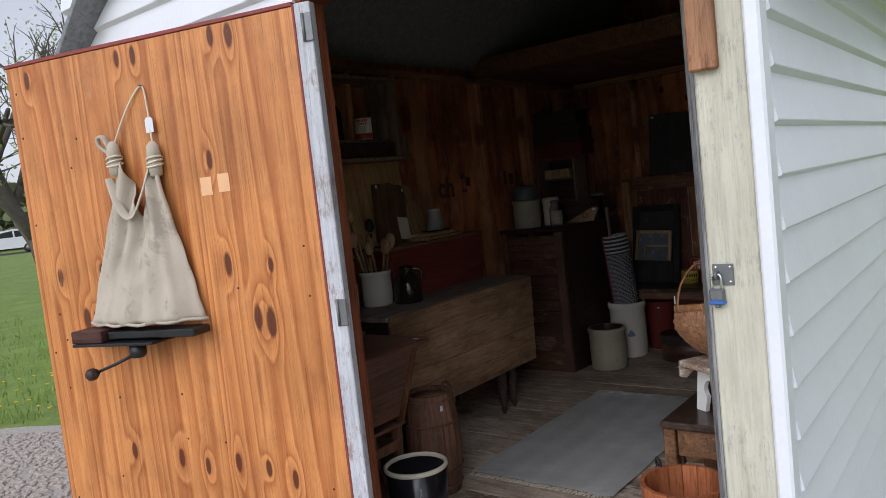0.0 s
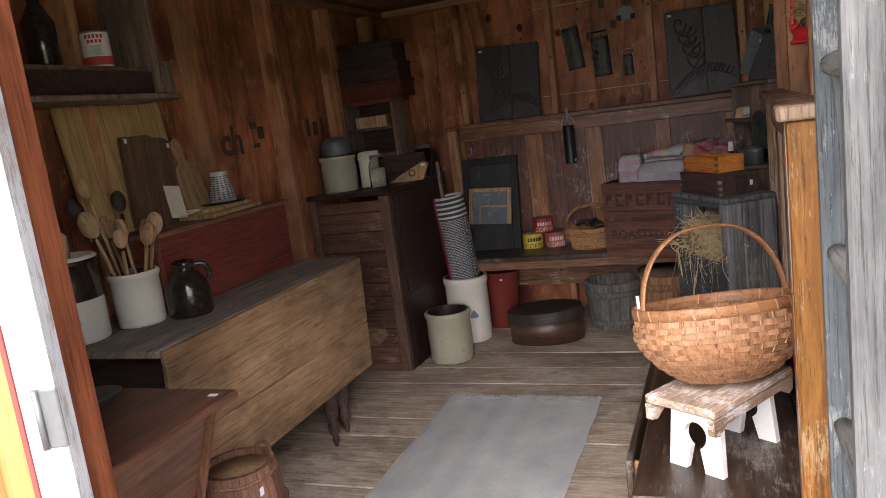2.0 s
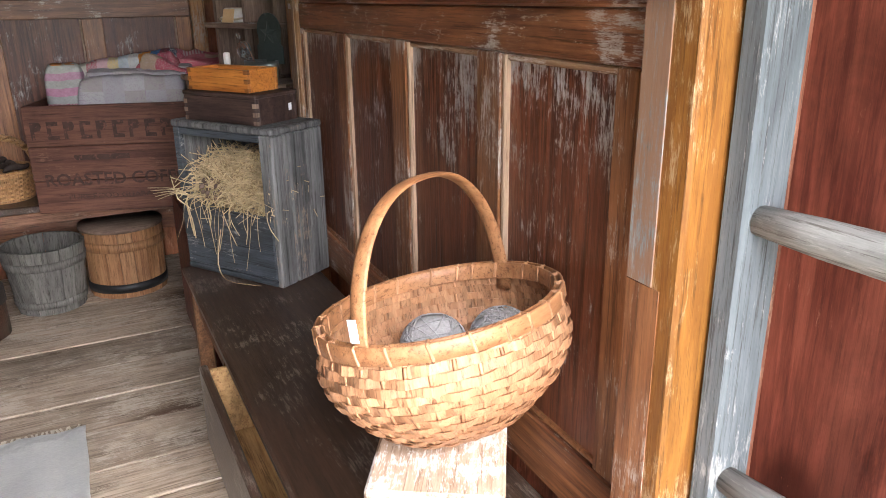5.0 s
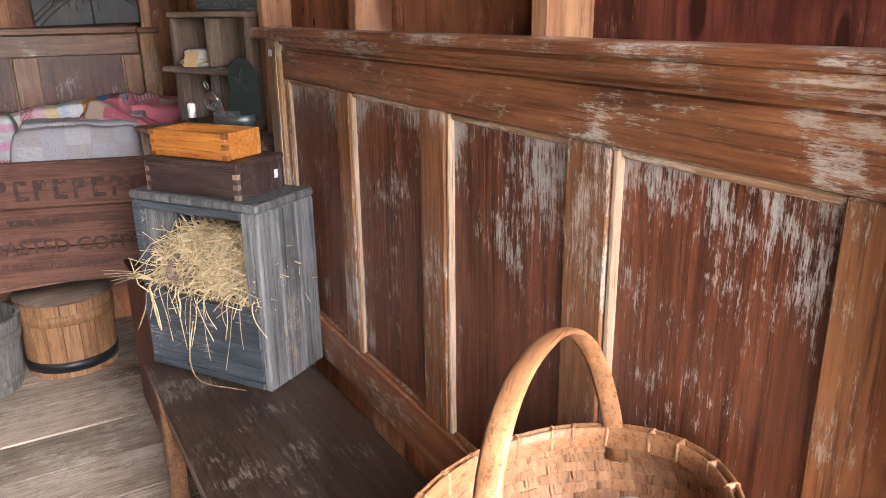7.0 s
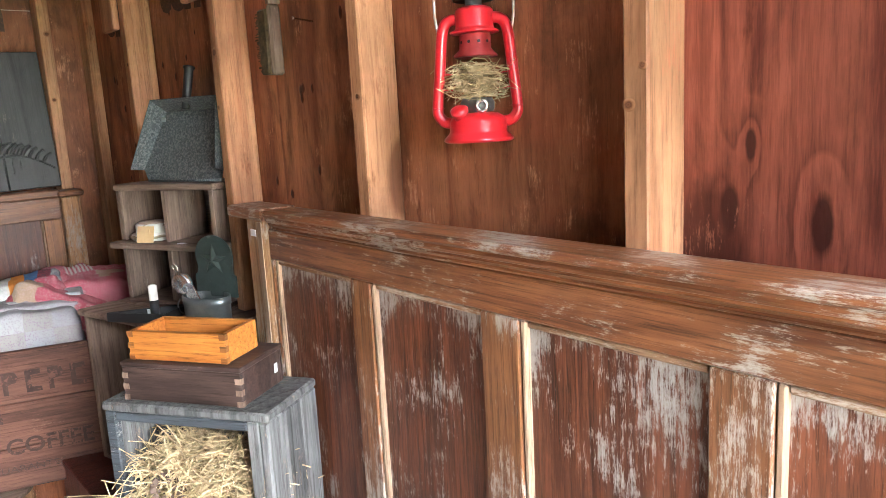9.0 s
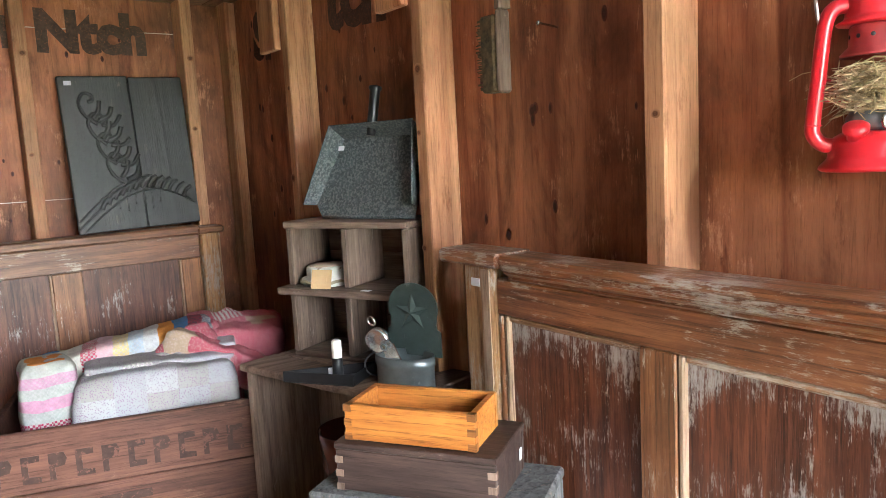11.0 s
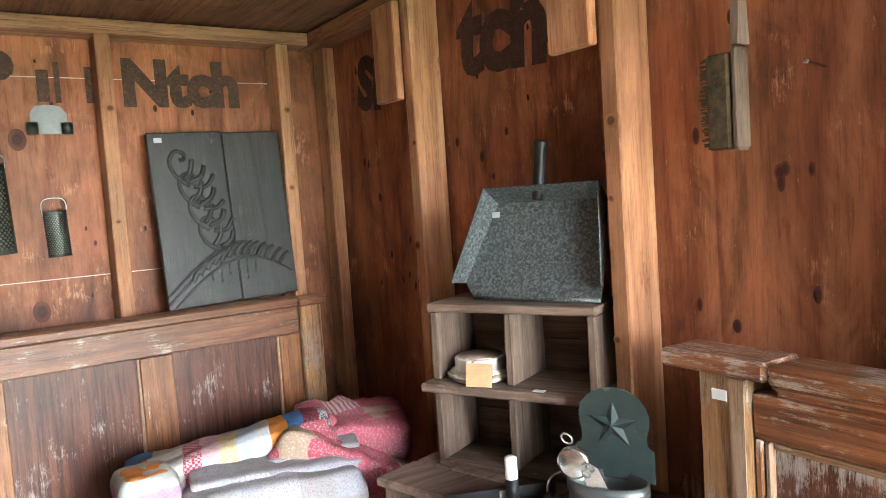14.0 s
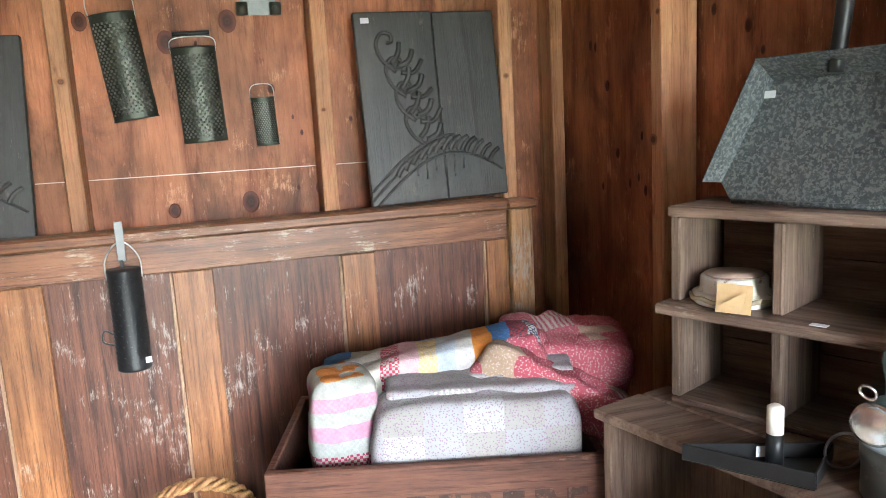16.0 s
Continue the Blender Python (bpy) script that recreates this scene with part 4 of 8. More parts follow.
st = tagged(new("straw", mesh_of("straw", straws(1250, heap_at, lambda g: (g.gauss(0, 1), g.gauss(-0.2, 0.7), g.gauss(0, 0.4)), 5, (0.07, 0.18), 0.0013), HAY)), "loose pale dry straw heaped in the crate", "straw", kind="stuff")
st.matrix_basis = NM.copy()
rng = random.Random(9)
loose = thing("loose_straw", "long pale stalks hanging over the crate's front", "straw", m=NM.copy(), kind="stuff")
for i in range(20):
    x = rng.uniform(0.02, W - 0.03)
    L = rng.uniform(0.05, 0.2)
    dx = rng.uniform(-0.06, 0.06)
    part("stalk", tube(curve_pts([(x, 0.03, 0.235), (x + dx * 0.2, -0.012, 0.225), (x + dx * 0.6, -0.016, 0.22 - L * 0.5), (x + dx + rng.uniform(-0.02, 0.02), -0.014, max(0.01, 0.22 - L))], 4), rng.uniform(0.0012, 0.0028), 4, 0.4), HAY, loose)
for i in range(5):
    part("stalk", tube(curve_pts([(0.06, -0.005, 0.235), (0.0, -0.02, 0.24 + i * 0.004), (-0.07 - i * 0.01, -0.03, 0.215 + 0.008 * i)], 4), 0.002, 4, 0.6), HAY, loose)
part("stalk", tube(curve_pts([(0.17, -0.01, 0.15), (0.16, -0.025, 0.05), (0.2, -0.035, 0.004), (0.3, -0.03, 0.005), (0.34, -0.035, 0.012)], 5), 0.0022, 4, 0.5), HAY, loose)
pc = thing("pine_cone", "brown pine cone resting in the straw", "pine cone", m=NM @ pose(0.12, 0.025, 0.262, 60, 20, 0))
pcm = paint("cone_brown", (0.16, 0.11, 0.085), 0.8, var=0.3)
for k in range(34):
    a, zz = k * 2.4, (k / 34) * 0.07 - 0.035
    rr = 0.03 * math.sqrt(max(0.05, 1 - (zz / 0.042) ** 2))
    part("scale", turned(box((0, 0, 0), (0.014, 0.013, 0.005), None, 0.002), pose(rr * math.cos(a), rr * math.sin(a), zz, 0, -25, math.degrees(a))), pcm, pc)


# ---- two dovetailed boxes on the crate ----
def dovetail_box(name, label, m, w, d, h, body, end, open_top, lid=False):
    t = thing(name, label, "box", m=m)
    part("front", span(0.0, w, 0, 0.012, 0, h, 0.0015), body, t)
    part("back", span(0.0, w, d - 0.012, d, 0, h, 0.0015), body, t)
    for x in (0.0, w - 0.012):
        part("end", span(x + 0.0005, x + 0.0115, 0.0125, d - 0.0125, 0, h, 0.001), body, t)
    part("bottom", span(0.0125, w - 0.0125, 0.0125, d - 0.0125, 0.0, 0.008, 0), body, t)
    n = max(4, int(h / 0.011))
    for k in range(n):
        for x in (0.006, w - 0.006):
            if k % 2 == 0:
                part("dovetail", span(x - 0.0072, x + 0.0072, -0.0008, 0.010, k * h / n, (k + 1) * h / n, 0.0), end, t)
    if lid:
        part("lid", span(-0.002, w + 0.002, -0.002, d + 0.002, h + 0.0005, h + 0.012, 0.002), body, t)
    return t


box_a = dovetail_box("dovetail_box", "dark old wooden dovetailed box with a lid", NM @ pose(0.045, 0.018, Hh + 0.021), 0.285, 0.165, 0.072, DARKBOX, GREYBROWN, False, True)
tag_on(box_a, NM @ pose(0.333, 0.15, Hh + 0.06, 0, 90, 0), 0.02, 0.012)
dovetail_box("dovetail_box", "small open orange wooden dovetailed box", NM @ pose(0.06, 0.03, Hh + 0.107), 0.235, 0.12, 0.062, ORANGEBOX, ORANGEEND, True)

# ---- tall stand and corner crate behind ----
SB = thing("dark_stand", "dark red wooden stand beneath the corner crate", "stand", (-0.8, 4.6, 0))
wpart("side", span(-0.985, -0.965, 4.32, 4.90, 0, 0.52, 0.003), REDDARK, SB)
wpart("front", span(-0.964, -0.62, 4.32, 4.34, 0, 0.52, 0.003), REDDARK, SB)
wpart("top", span(-0.99, -0.615, 4.31, 4.91, 0.521, 0.54, 0.003), REDDARK, SB)
CC = thing("corner_crate", "open weathered grey-brown wooden crate standing on its side", "crate", (-0.78, 4.55, 0.541))
CH = 0.985
CM = pose(-0.893, 4.785, 0, 0, 0, -75)
wpart("top", turned(span(-0.012, 0.56, -0.012, 0.105, CH - 0.009, CH + 0.009, 0.004), CM), GREYBROWNX, CC, "rough weathered top board")
wpart("top", turned(span(-0.01, 0.55, 0.108, 0.225, CH - 0.009, CH + 0.008, 0.004), CM), GREYBROWNX, CC, "rough weathered top board")
for x0 in (0.0, 0.52):
    wpart("end", turned(span(x0, x0 + 0.02, 0.0, 0.22, 0.541, CH - 0.0095, 0.003), CM), GREYBROWN, CC)
wpart("back", turned(span(0.0205, 0.5195, 0.207, 0.22, 0.541, CH - 0.0095, 0.002), CM), GREYBROWN, CC)
wpart("bottom", turned(span(0.0205, 0.5195, 0.0, 0.2065, 0.541, 0.556, 0.002), CM), GREYBROWNX, CC)
jar = thing("brown_jar", "brown glazed jar inside the corner crate", "jar", (-0.735, 4.53, 0.557))
BROWNGLAZE = paint("brown_glaze", (0.10, 0.03, 0.018), 0.18, var=0.2, spec=0.6)
part("body", lathe([(0, 0), (0.06, 0), (0.075, 0.02), (0.078, 0.2), (0.082, 0.24), (0.088, 0.30), (0.084, 0.30), (0.074, 0.2), (0.07, 0.02), (0, 0.015)]), BROWNGLAZE, jar)

# ---- pigeonhole shelf ----
PM = pose(-0.770, 4.762, CH + 0.0095, 0, 0, -66)
PS = thing("pigeonhole_shelf", "rough brown wooden crate shelf with four open compartments", "shelf", m=PM)
SW, SD, SH = 0.362, 0.165, 0.345
for x in (0.008, SW / 2, SW - 0.008):
    for z0, z1 in ((0.012, 0.164), (0.183, SH - 0.018)):
        part("divider", span(x - 0.009, x + 0.009, 0.002, SD - 0.011, z0, z1, 0.003), GREYBROWN, PS)
part("top", span(-0.004, SW + 0.004, -0.004, SD, SH - 0.0175, SH, 0.003), GREYBROWNX, PS)
part("bottom", span(0, SW, 0, SD, 0, 0.0115, 0.003), GREYBROWNX, PS)
part("middle_shelf", span(-0.012, SW + 0.012, -0.035, SD - 0.011, 0.1645, 0.1825, 0.004), GREYBROWNX, PS)
for z0, z1 in ((0.0, 0.085), (0.087, 0.165), (0.167, 0.25), (0.252, SH - 0.018)):
    part("back_board", span(0, SW, SD - 0.0105, SD, z0 + 0.012 if z0 == 0 else z0, z1, 0.001), GREYBROWNX, PS)
part("price_tag", box((0.25, -0.015, 0.1832), (0.024, 0.014, 0.001), None, 0), TAG, PS, "small white paper tag")
bx = thing("round_tin", "round whitish tin box with a rope of trim", "tin", m=PM @ pose(0.088, 0.05, 0.183))
WTIN = paint("worn_white_tin", (0.62, 0.61, 0.57), 0.5, 0.1, var=0.15, spots=(0.28, 0.2, 0.14), spot_amt=0.3, scale=12)
part("body", lathe([(0, 0), (0.062, 0), (0.066, 0.004), (0.066, 0.018), (0.058, 0.02), (0.054, 0.022), (0.054, 0.044), (0.05, 0.047), (0, 0.047)], 36), WTIN, bx)
part("lid", lathe([(0, 0.0475), (0.047, 0.0475), (0.046, 0.05), (0, 0.051)], 36), paint("tin_lid_brown", (0.40, 0.30, 0.24), 0.6, var=0.25), bx, "brown worn lid")
part("trim", tube([(0.068 * math.cos(a), 0.068 * math.sin(a), 0.012 + 0.002 * math.sin(9 * a)) for a in [2 * math.pi * i / 40 for i in range(40)]], 0.004, 6, 1, True), paint("hemp_trim", (0.35, 0.3, 0.2), 0.9, var=0.3), bx)
cd = thing("folded_card", "small folded tan paper card on the shelf", "card", m=PM @ pose(0.125, -0.028, 0.183, -14, 0, 8))
part("sheet", box((0, 0, 0.024), (0.055, 0.0015, 0.046), None, 0), PAPER, cd)
part("flap", prism([(-0.02, 0.01), (0.022, 0.036), (0.018, 0.012)], 0.001, pose(0, -0.005, 0.002, 10)), PAPER, cd)

# dustpan leaning on top of the shelf
DP = thing("dustpan", "large blued metal dustpan with a black handle", "dustpan", m=PM @ pose(0.205, 0.05, SH + 0.001, -14, 0, -3))
pan = bmesh.new()
fl = [(-0.15, 0.0, 0.035), (-0.125, 0.0, 0.0), (0.155, 0.0, 0.0), (0.16, 0.0, 0.03), (0.155, 0.012, 0.205), (-0.09, 0.012, 0.205)]
vs = [pan.verts.new(p) for p in fl]
pan.faces.new(vs)
rimv = [pan.verts.new(p) for p in ((-0.162, -0.04, 0.03), (-0.092, -0.05, 0.225), (0.16, -0.05, 0.225), (0.175, -0.045, 0.03))]
pan.faces.new((vs[0], vs[5], rimv[1], rimv[0]))
pan.faces.new((vs[5], vs[4], rimv[2], rimv[1]))
pan.faces.new((vs[4], vs[3], rimv[3], rimv[2]))
bmesh.ops.recalc_face_normals(pan, faces=pan.faces)
bmesh.ops.solidify(pan, geom=list(pan.faces), thickness=0.002)
part("pan", pan, PANM, DP, "speckled blue-grey sheet metal pan")
part("lip", tube([(-0.125, -0.002, 0.004), (0.155, -0.002, 0.004)], 0.004, 8), PANM, DP)
part("handle", lathe([(0, 0), (0.011, 0), (0.012, 0.02), (0.0125, 0.11), (0.016, 0.115), (0.016, 0.12), (0.0, 0.12)], 16, (0.02, -0.02, 0.2)), BLACKM, DP, "black tubular handle")
part("price_tag", box((-0.085, -0.003, 0.178), (0.018, 0.001, 0.012), None, 0), TAG, DP, "small white paper tag")

# things on the corner crate
TOP = CH + 0.0095
ch = thing("candle_holder", "black triangular tin candle holder with a white candle", "candle holder", (-0.80, 4.51, TOP), -48)
tri_o = [(-0.1, 0.03), (0.075, 0.055), (0.09, -0.055)]
part("tray", turned(prism(tri_o, 0.003), pose(0, 0, 0.0015, 90)), BLACKM, ch)
for (x0, y0), (x1, y1) in zip(tri_o, tri_o[1:] + tri_o[:1]):
    ln = math.hypot(x1 - x0, y1 - y0)
    part("tray_rim", turned(box((ln / 2, 0, 0), (ln, 0.003, 0.024), None, 0.001), pose(x0, -y0, 0.0135, 0, 0, math.degrees(math.atan2(-(y1 - y0), x1 - x0)))), BLACKM, ch)
part("socket", lathe([(0, 0.003), (0.012, 0.003), (0.012, 0.05), (0.01, 0.05), (0, 0.05)], 16, (0.02, 0, 0)), BLACKM, ch)
part("candle", lathe([(0, 0.05), (0.0115, 0.05), (0.0115, 0.088), (0.006, 0.092), (0, 0.09)], 16, (0.02, 0, 0)), WAX, ch, "white wax candle stub")
part("ring_handle", turned(tube([(0.026 * math.cos(a), 0, 0.026 * math.sin(a)) for a in [2 * math.pi * i / 28 for i in range(28)]], 0.0022, 6, 1, True), pose(0.105, 0.02, 0.03, 0, 0, 30)), STEEL, ch, "thin steel finger ring")
part("price_tag", box((0.005, 0.0, 0.016), (0.02, 0.001, 0.016), pose(0.0, 0.006, 0, 0, 0, 30), 0), TAG, ch, "small white paper tag")
sc = thing("tin_sconce", "tarnished tin wall box with a punched star", "sconce", m=pose(-0.708, 4.335, TOP, 0, 0, -68) @ Matrix.Diagonal((1.16, 1.15, 1.0, 1)))
part("box", lathe([(0, 0), (0.058, 0), (0.06, 0.004), (0.06, 0.05), (0.062, 0.052), (0.062, 0.072), (0.058, 0.072), (0.056, 0.05), (0.056, 0.004), (0, 0.003)], 40, squash=0.62), TIN, sc)
outl = [(-0.06, 0.06), (0.06, 0.06), (0.06, 0.115), (0.052, 0.12), (0.05, 0.13)] + [(0.055 * math.sin(a), 0.165 - 0.055 * -math.cos(a) * 1.0) for a in [math.pi * 0.62 - math.pi * 1.24 * i / 20 for i in range(21)]] + [(-0.05, 0.13), (-0.052, 0.12), (-0.06, 0.115)]
part("back_plate", prism(outl, 0.003, pose(0, 0.035, 0)), GREENTIN, sc, "dark tin back plate with a scalloped head")
star = bmesh.new()
cv = star.verts.new((0, -0.007, 0))
sv = [star.verts.new(((0.042 if i % 2 == 0 else 0.016) * math.sin(math.pi * i / 5), 0, (0.042 if i % 2 == 0 else 0.016) * math.cos(math.pi * i / 5))) for i in range(10)]
for i in range(10):
    star.faces.new((cv, sv[i], sv[(i + 1) % 10]))
bmesh.ops.recalc_face_normals(star, faces=star.faces)
part("star", turned(star, pose(0, 0.032, 0.155)), GREENTIN, sc, "raised punched star")
cu = thing("tin_cutters", "bright tin cutters lying in the sconce box", "cutter", m=world_of(sc) @ pose(-0.025, -0.02, 0.075, 20, 35, 10))
BRIGHT = paint("bright_tin", (0.72, 0.75, 0.78), 0.22, 0.95, var=0.1)
part("disc", turned(lathe([(0, -0.004), (0.022, -0.004), (0.025, 0.0), (0.025, 0.010), (0.021, 0.012), (0, 0.013)], 28), pose(-0.028, 0.004, 0.016, 72, 0, 0)), BRIGHT, cu)
part("blade", prism([(-0.030, 0.020), (-0.022, 0.034), (-0.006, 0.036), (0.060, -0.010), (0.052, -0.030), (0.030, -0.034)], 0.003, pose(0.012, -0.014, 0.010, -12, 0, 0)), BRIGHT, cu)
part("hole_rim", turned(tube([(0.006 * math.cos(a), 0.006 * math.sin(a), 0) for a in [2 * math.pi * i / 14 for i in range(14)]], 0.0016, 5, 1, True), pose(-0.004, -0.019, 0.034, 78, 0, 0)), STEEL, cu)
part("loop", tube([(-0.055 + 0.009 * math.cos(a), 0, 0.05 + 0.009 * math.sin(a)) for a in [2 * math.pi * i / 14 for i in range(14)]], 0.002, 6, 1, True), BRIGHT, cu)

# ---- hanging on the east wall: lantern, brush; cleats on the studs ----
LN = thing("hurricane_lantern", "bright red metal hurricane lantern hanging on the wall", "lantern", (-0.548, 3.468, 1.434), -48)
part("fount", lathe([(0, 0.003), (0.056, 0.003), (0.060, 0.006), (0.059, 0.010), (0.051, 0.018), (0.049, 0.022), (0.049, 0.037), (0.046, 0.044), (0.034, 0.051), (0, 0.053)], 40), REDMETAL, LN, "red enamelled fuel tank")
part("burner", lathe([(0, 0.053), (0.026, 0.053), (0.029, 0.058), (0.029, 0.070), (0.024, 0.077), (0, 0.078)], 28), STEEL, LN, "steel burner collar")
part("collar", lathe([(0.025, 0.182), (0.027, 0.178), (0.027, 0.157), (0.037, 0.147), (0.037, 0.144), (0.033, 0.143), (0.024, 0.155), (0.022, 0.182)], 32), paint("aged_red_enamel", (0.30, 0.03, 0.03), 0.4, var=0.25), LN, "dull red pierced collar")
for k in range(10):
    a = 2 * math.pi * k / 10
    part("vent_hole", turned(lathe([(0, 0), (0.0028, 0), (0.0024, 0.0006), (0, 0.0008)], 10), pose(0.0268 * math.cos(a), 0.0268 * math.sin(a), 0.168, 0, 90, math.degrees(a))), BLACKM, LN)
part("hood", lathe([(0, 0.183), (0.041, 0.183), (0.042, 0.185), (0.033, 0.190), (0.032, 0.194), (0.032, 0.218), (0.029, 0.223), (0.020, 0.226), (0, 0.227)], 32), REDMETAL, LN, "red chimney hood")
part("neck", lathe([(0.014, 0.226), (0.014, 0.236), (0, 0.236)], 16), STEEL, LN)
part("cap", lathe([(0, 0.243), (0.016, 0.243), (0.034, 0.235), (0.035, 0.237), (0.030, 0.243), (0.016, 0.248), (0.0, 0.249)], 28), BLACKM, LN, "dark smoke cap")
for s in (-1, 1):
    part("side_tube", tube(curve_pts([(s * 0.038, 0, 0.036), (s * 0.056, 0, 0.038), (s * 0.067, 0, 0.05), (s * 0.068, 0, 0.066), (s * 0.062, 0, 0.12), (s * 0.056, 0, 0.178), (s * 0.050, 0, 0.198), (s * 0.040, 0, 0.206), (s * 0.028, 0, 0.206)], 6), 0.0095, 12), REDMETAL, LN)
    part("tube_seam", tube([(s * 0.0675 + 0.0103 * math.cos(a), 0.0103 * math.sin(a), 0.062) for a in [2 * math.pi * i / 14 for i in range(14)]], 0.0009, 4, 1, True), REDMETAL, LN)
    for zz in (0.092, 0.118):
        part("guard_wire", tube([(s * 0.064, 0, zz)] + [(0.047 * math.cos(a), 0.047 * math.sin(a) * s, zz) for a in [(0 if s > 0 else math.pi) + 0.2 + 2.74 * i / 10 for i in range(11)]], 0.0013, 5), REDMETAL, LN)
part("bail", tube(curve_pts([(-0.060, 0, 0.178), (-0.066, 0, 0.22), (-0.058, 0.006, 0.265), (0, 0.012, 0.312), (0.058, 0.006, 0.265), (0.066, 0, 0.22), (0.060, 0, 0.178)], 6), 0.0024, 8), WIRE, LN, "bent wire bail")
part("filler_cap", turned(lathe([(0, 0), (0.011, 0), (0.011, 0.008), (0.015, 0.010), (0.015, 0.017), (0.010, 0.020), (0, 0.020)], 18), pose(-0.026, -0.028, 0.044, 28, -10, 0)), REDMETAL, LN)
part("wick_knob", turned(tube([(0.0085 * math.cos(a), 0.0085 * math.sin(a), 0) for a in [2 * math.pi * i / 18 for i in range(18)]], 0.0032, 6, 1, True), pose(0.010, -0.036, 0.063, 90, 0, 0)), BRIGHT, LN, "bright steel wick ring")
part("straw_fill", straws(420, lambda g: (g.gauss(0, 0.020), g.gauss(0, 0.018), g.uniform(0.082, 0.132)), lambda g: (g.gauss(0, 1), g.gauss(0, 1), g.gauss(0, 0.16)), 3, (0.03, 0.085), 0.0008), HAY, LN, "dry straw nest inside")
wall_nail = thing("bent_nail", "bright steel nail driven into the bare wall", "nail", (-0.50, 4.056, 1.712))
part("shank", turned(lathe([(0, 0), (0.0022, 0), (0.0022, 0.05), (0.0045, 0.05), (0.0045, 0.052), (0, 0.052)], 8), pose(0, 0, 0, 0, -84, 0)), BRIGHT, wall_nail)
nail = thing("hanging_nail", "steel nail in the wall holding the lantern", "nail", (-0.50, 3.475, 1.745))
part("shank", turned(lathe([(0, 0), (0.002, 0), (0.002, 0.07), (0.004, 0.07), (0.004, 0.072), (0, 0.072)], 8), pose(0, 0, 0, 0, -90, 0)), STEEL, nail)

BR = thing("scrub_brush", "old wooden brush with worn straw bristles on the wall", "brush", (-0.535, 4.19, 1.595), -90)
part("back", box((0.016, 0, 0.088), (0.017, 0.032, 0.165), None, 0.006), GREYBROWN, BR, "grey weathered brush back")
part("bristles", box((-0.014, 0, 0.085), (0.042, 0.036, 0.152), None, 0.004), BRISTLE, BR, "matted straw bristles")
tuft = bmesh.new()
rng = random.Random(21)
for i in range(260):
    y0, z0 = rng.uniform(-0.02, 0.02), rng.uniform(0.012, 0.158)
    for s in range(1):
        box_into(tuft, (-0.037, y0, z0), (0.014, 0.002, 0.002), pose(0, rng.uniform(-0.002, 0.002), rng.uniform(-0.002, 0.002)))
part("bristle_edge", tuft, BRISTLE, BR)
part("handle", prism([(-0.016, 0.17), (0.016, 0.17), (0.012, 0.21), (0.011, 0.24), (0.017, 0.262), (0.008, 0.275), (-0.008, 0.275), (-0.017, 0.262), (-0.011, 0.24), (-0.012, 0.21)], 0.014, pose(0.018, 0, 0, 0, 0, 90)), GREYBROWN, BR)
part("hole_rim", turned(tube([(0.005 * math.cos(a), 0.005 * math.sin(a), 0) for a in [2 * math.pi * i / 12 for i in range(12)]], 0.0015, 5, 1, True), pose(0.009, 0, 0.258, 0, 90, 0)), STEEL, BR)

for y in (5.14, 4.47):
    wpart("cleat", span(XR - STUDD - 0.0225, XR - STUDD - 0.001, y - 0.055, y + 0.055, 1.812, 2.058, 0.003), STUD, wall_right, "short board nailed to the studs")
# stencilled letter fragments on the sheathing
wpart("stencil", turned(lettering("tch", 0.25, bold=0.012), pose(XR - 0.003, 4.80, 1.925, 0, 4, -90)), STENCIL, wall_right, "faded black stencilled letters")
wpart("stencil", turned(lettering("Ntch", 0.175, bold=0.010), pose(-0.965, YF - 0.003, 1.938, 0, 0, 0) @ Matrix.Diagonal((0.95, 1, 1, 1))), STENCIL, wall_far, "faded black stencilled letters")
for y, z, w, h in ((4.62, 1.99, 0.09, 0.05), (4.62, 1.9, 0.1, 0.06), (4.14, 1.93, 0.05, 0.03)):
    wpart("stencil", span(XR - 0.004, XR - 0.002, y - w / 2, y + w / 2, z - h / 2, z + h / 2, 0), STENCIL, wall_right, "worn black ink patch")
wpart("stencil", turned(lettering("P", 0.165, bold=0.010), pose(-1.45, YF - 0.003, 1.95, 0, 0, 0)), STENCIL, wall_far, "faded black stencilled letters")
for x, z, w, h in ((-1.335, 1.93, 0.03, 0.085), (-1.30, 1.94, 0.014, 0.11), (-1.215, 1.935, 0.03, 0.1)):
    wpart("stencil", span(x - w / 2, x + w / 2, YF - 0.004, YF - 0.002, z - h / 2, z + h / 2, 0), STENCIL, wall_far, "worn black ink patch")
wpart("stencil", turned(lettering("SP", 0.20, bold=0.012), pose(XR - 0.003, 5.40, 1.90, 0, 6, -90)), STENCIL, wall_right, "faded black stencilled letters")
CHALK = paint("chalk_line", (0.7, 0.62, 0.55), 0.9, var=0.3)
wpart("chalk_line", span(-1.9, -0.7, YF - 0.0035, YF - 0.002, 1.4035, 1.406, 0), CHALK, wall_far, "thin white snapped chalk line")
wpart("chalk_line", span(-1.9, -0.7, YF - 0.0035, YF - 0.002, 1.952, 1.9545, 0), CHALK, wall_far, "thin white snapped chalk line")
wpart("chalk_line", span(XR - 0.0035, XR - 0.002, 1.95, 2.28, 1.2, 1.204, 0), CHALK, wall_right, "thin white snapped chalk line")


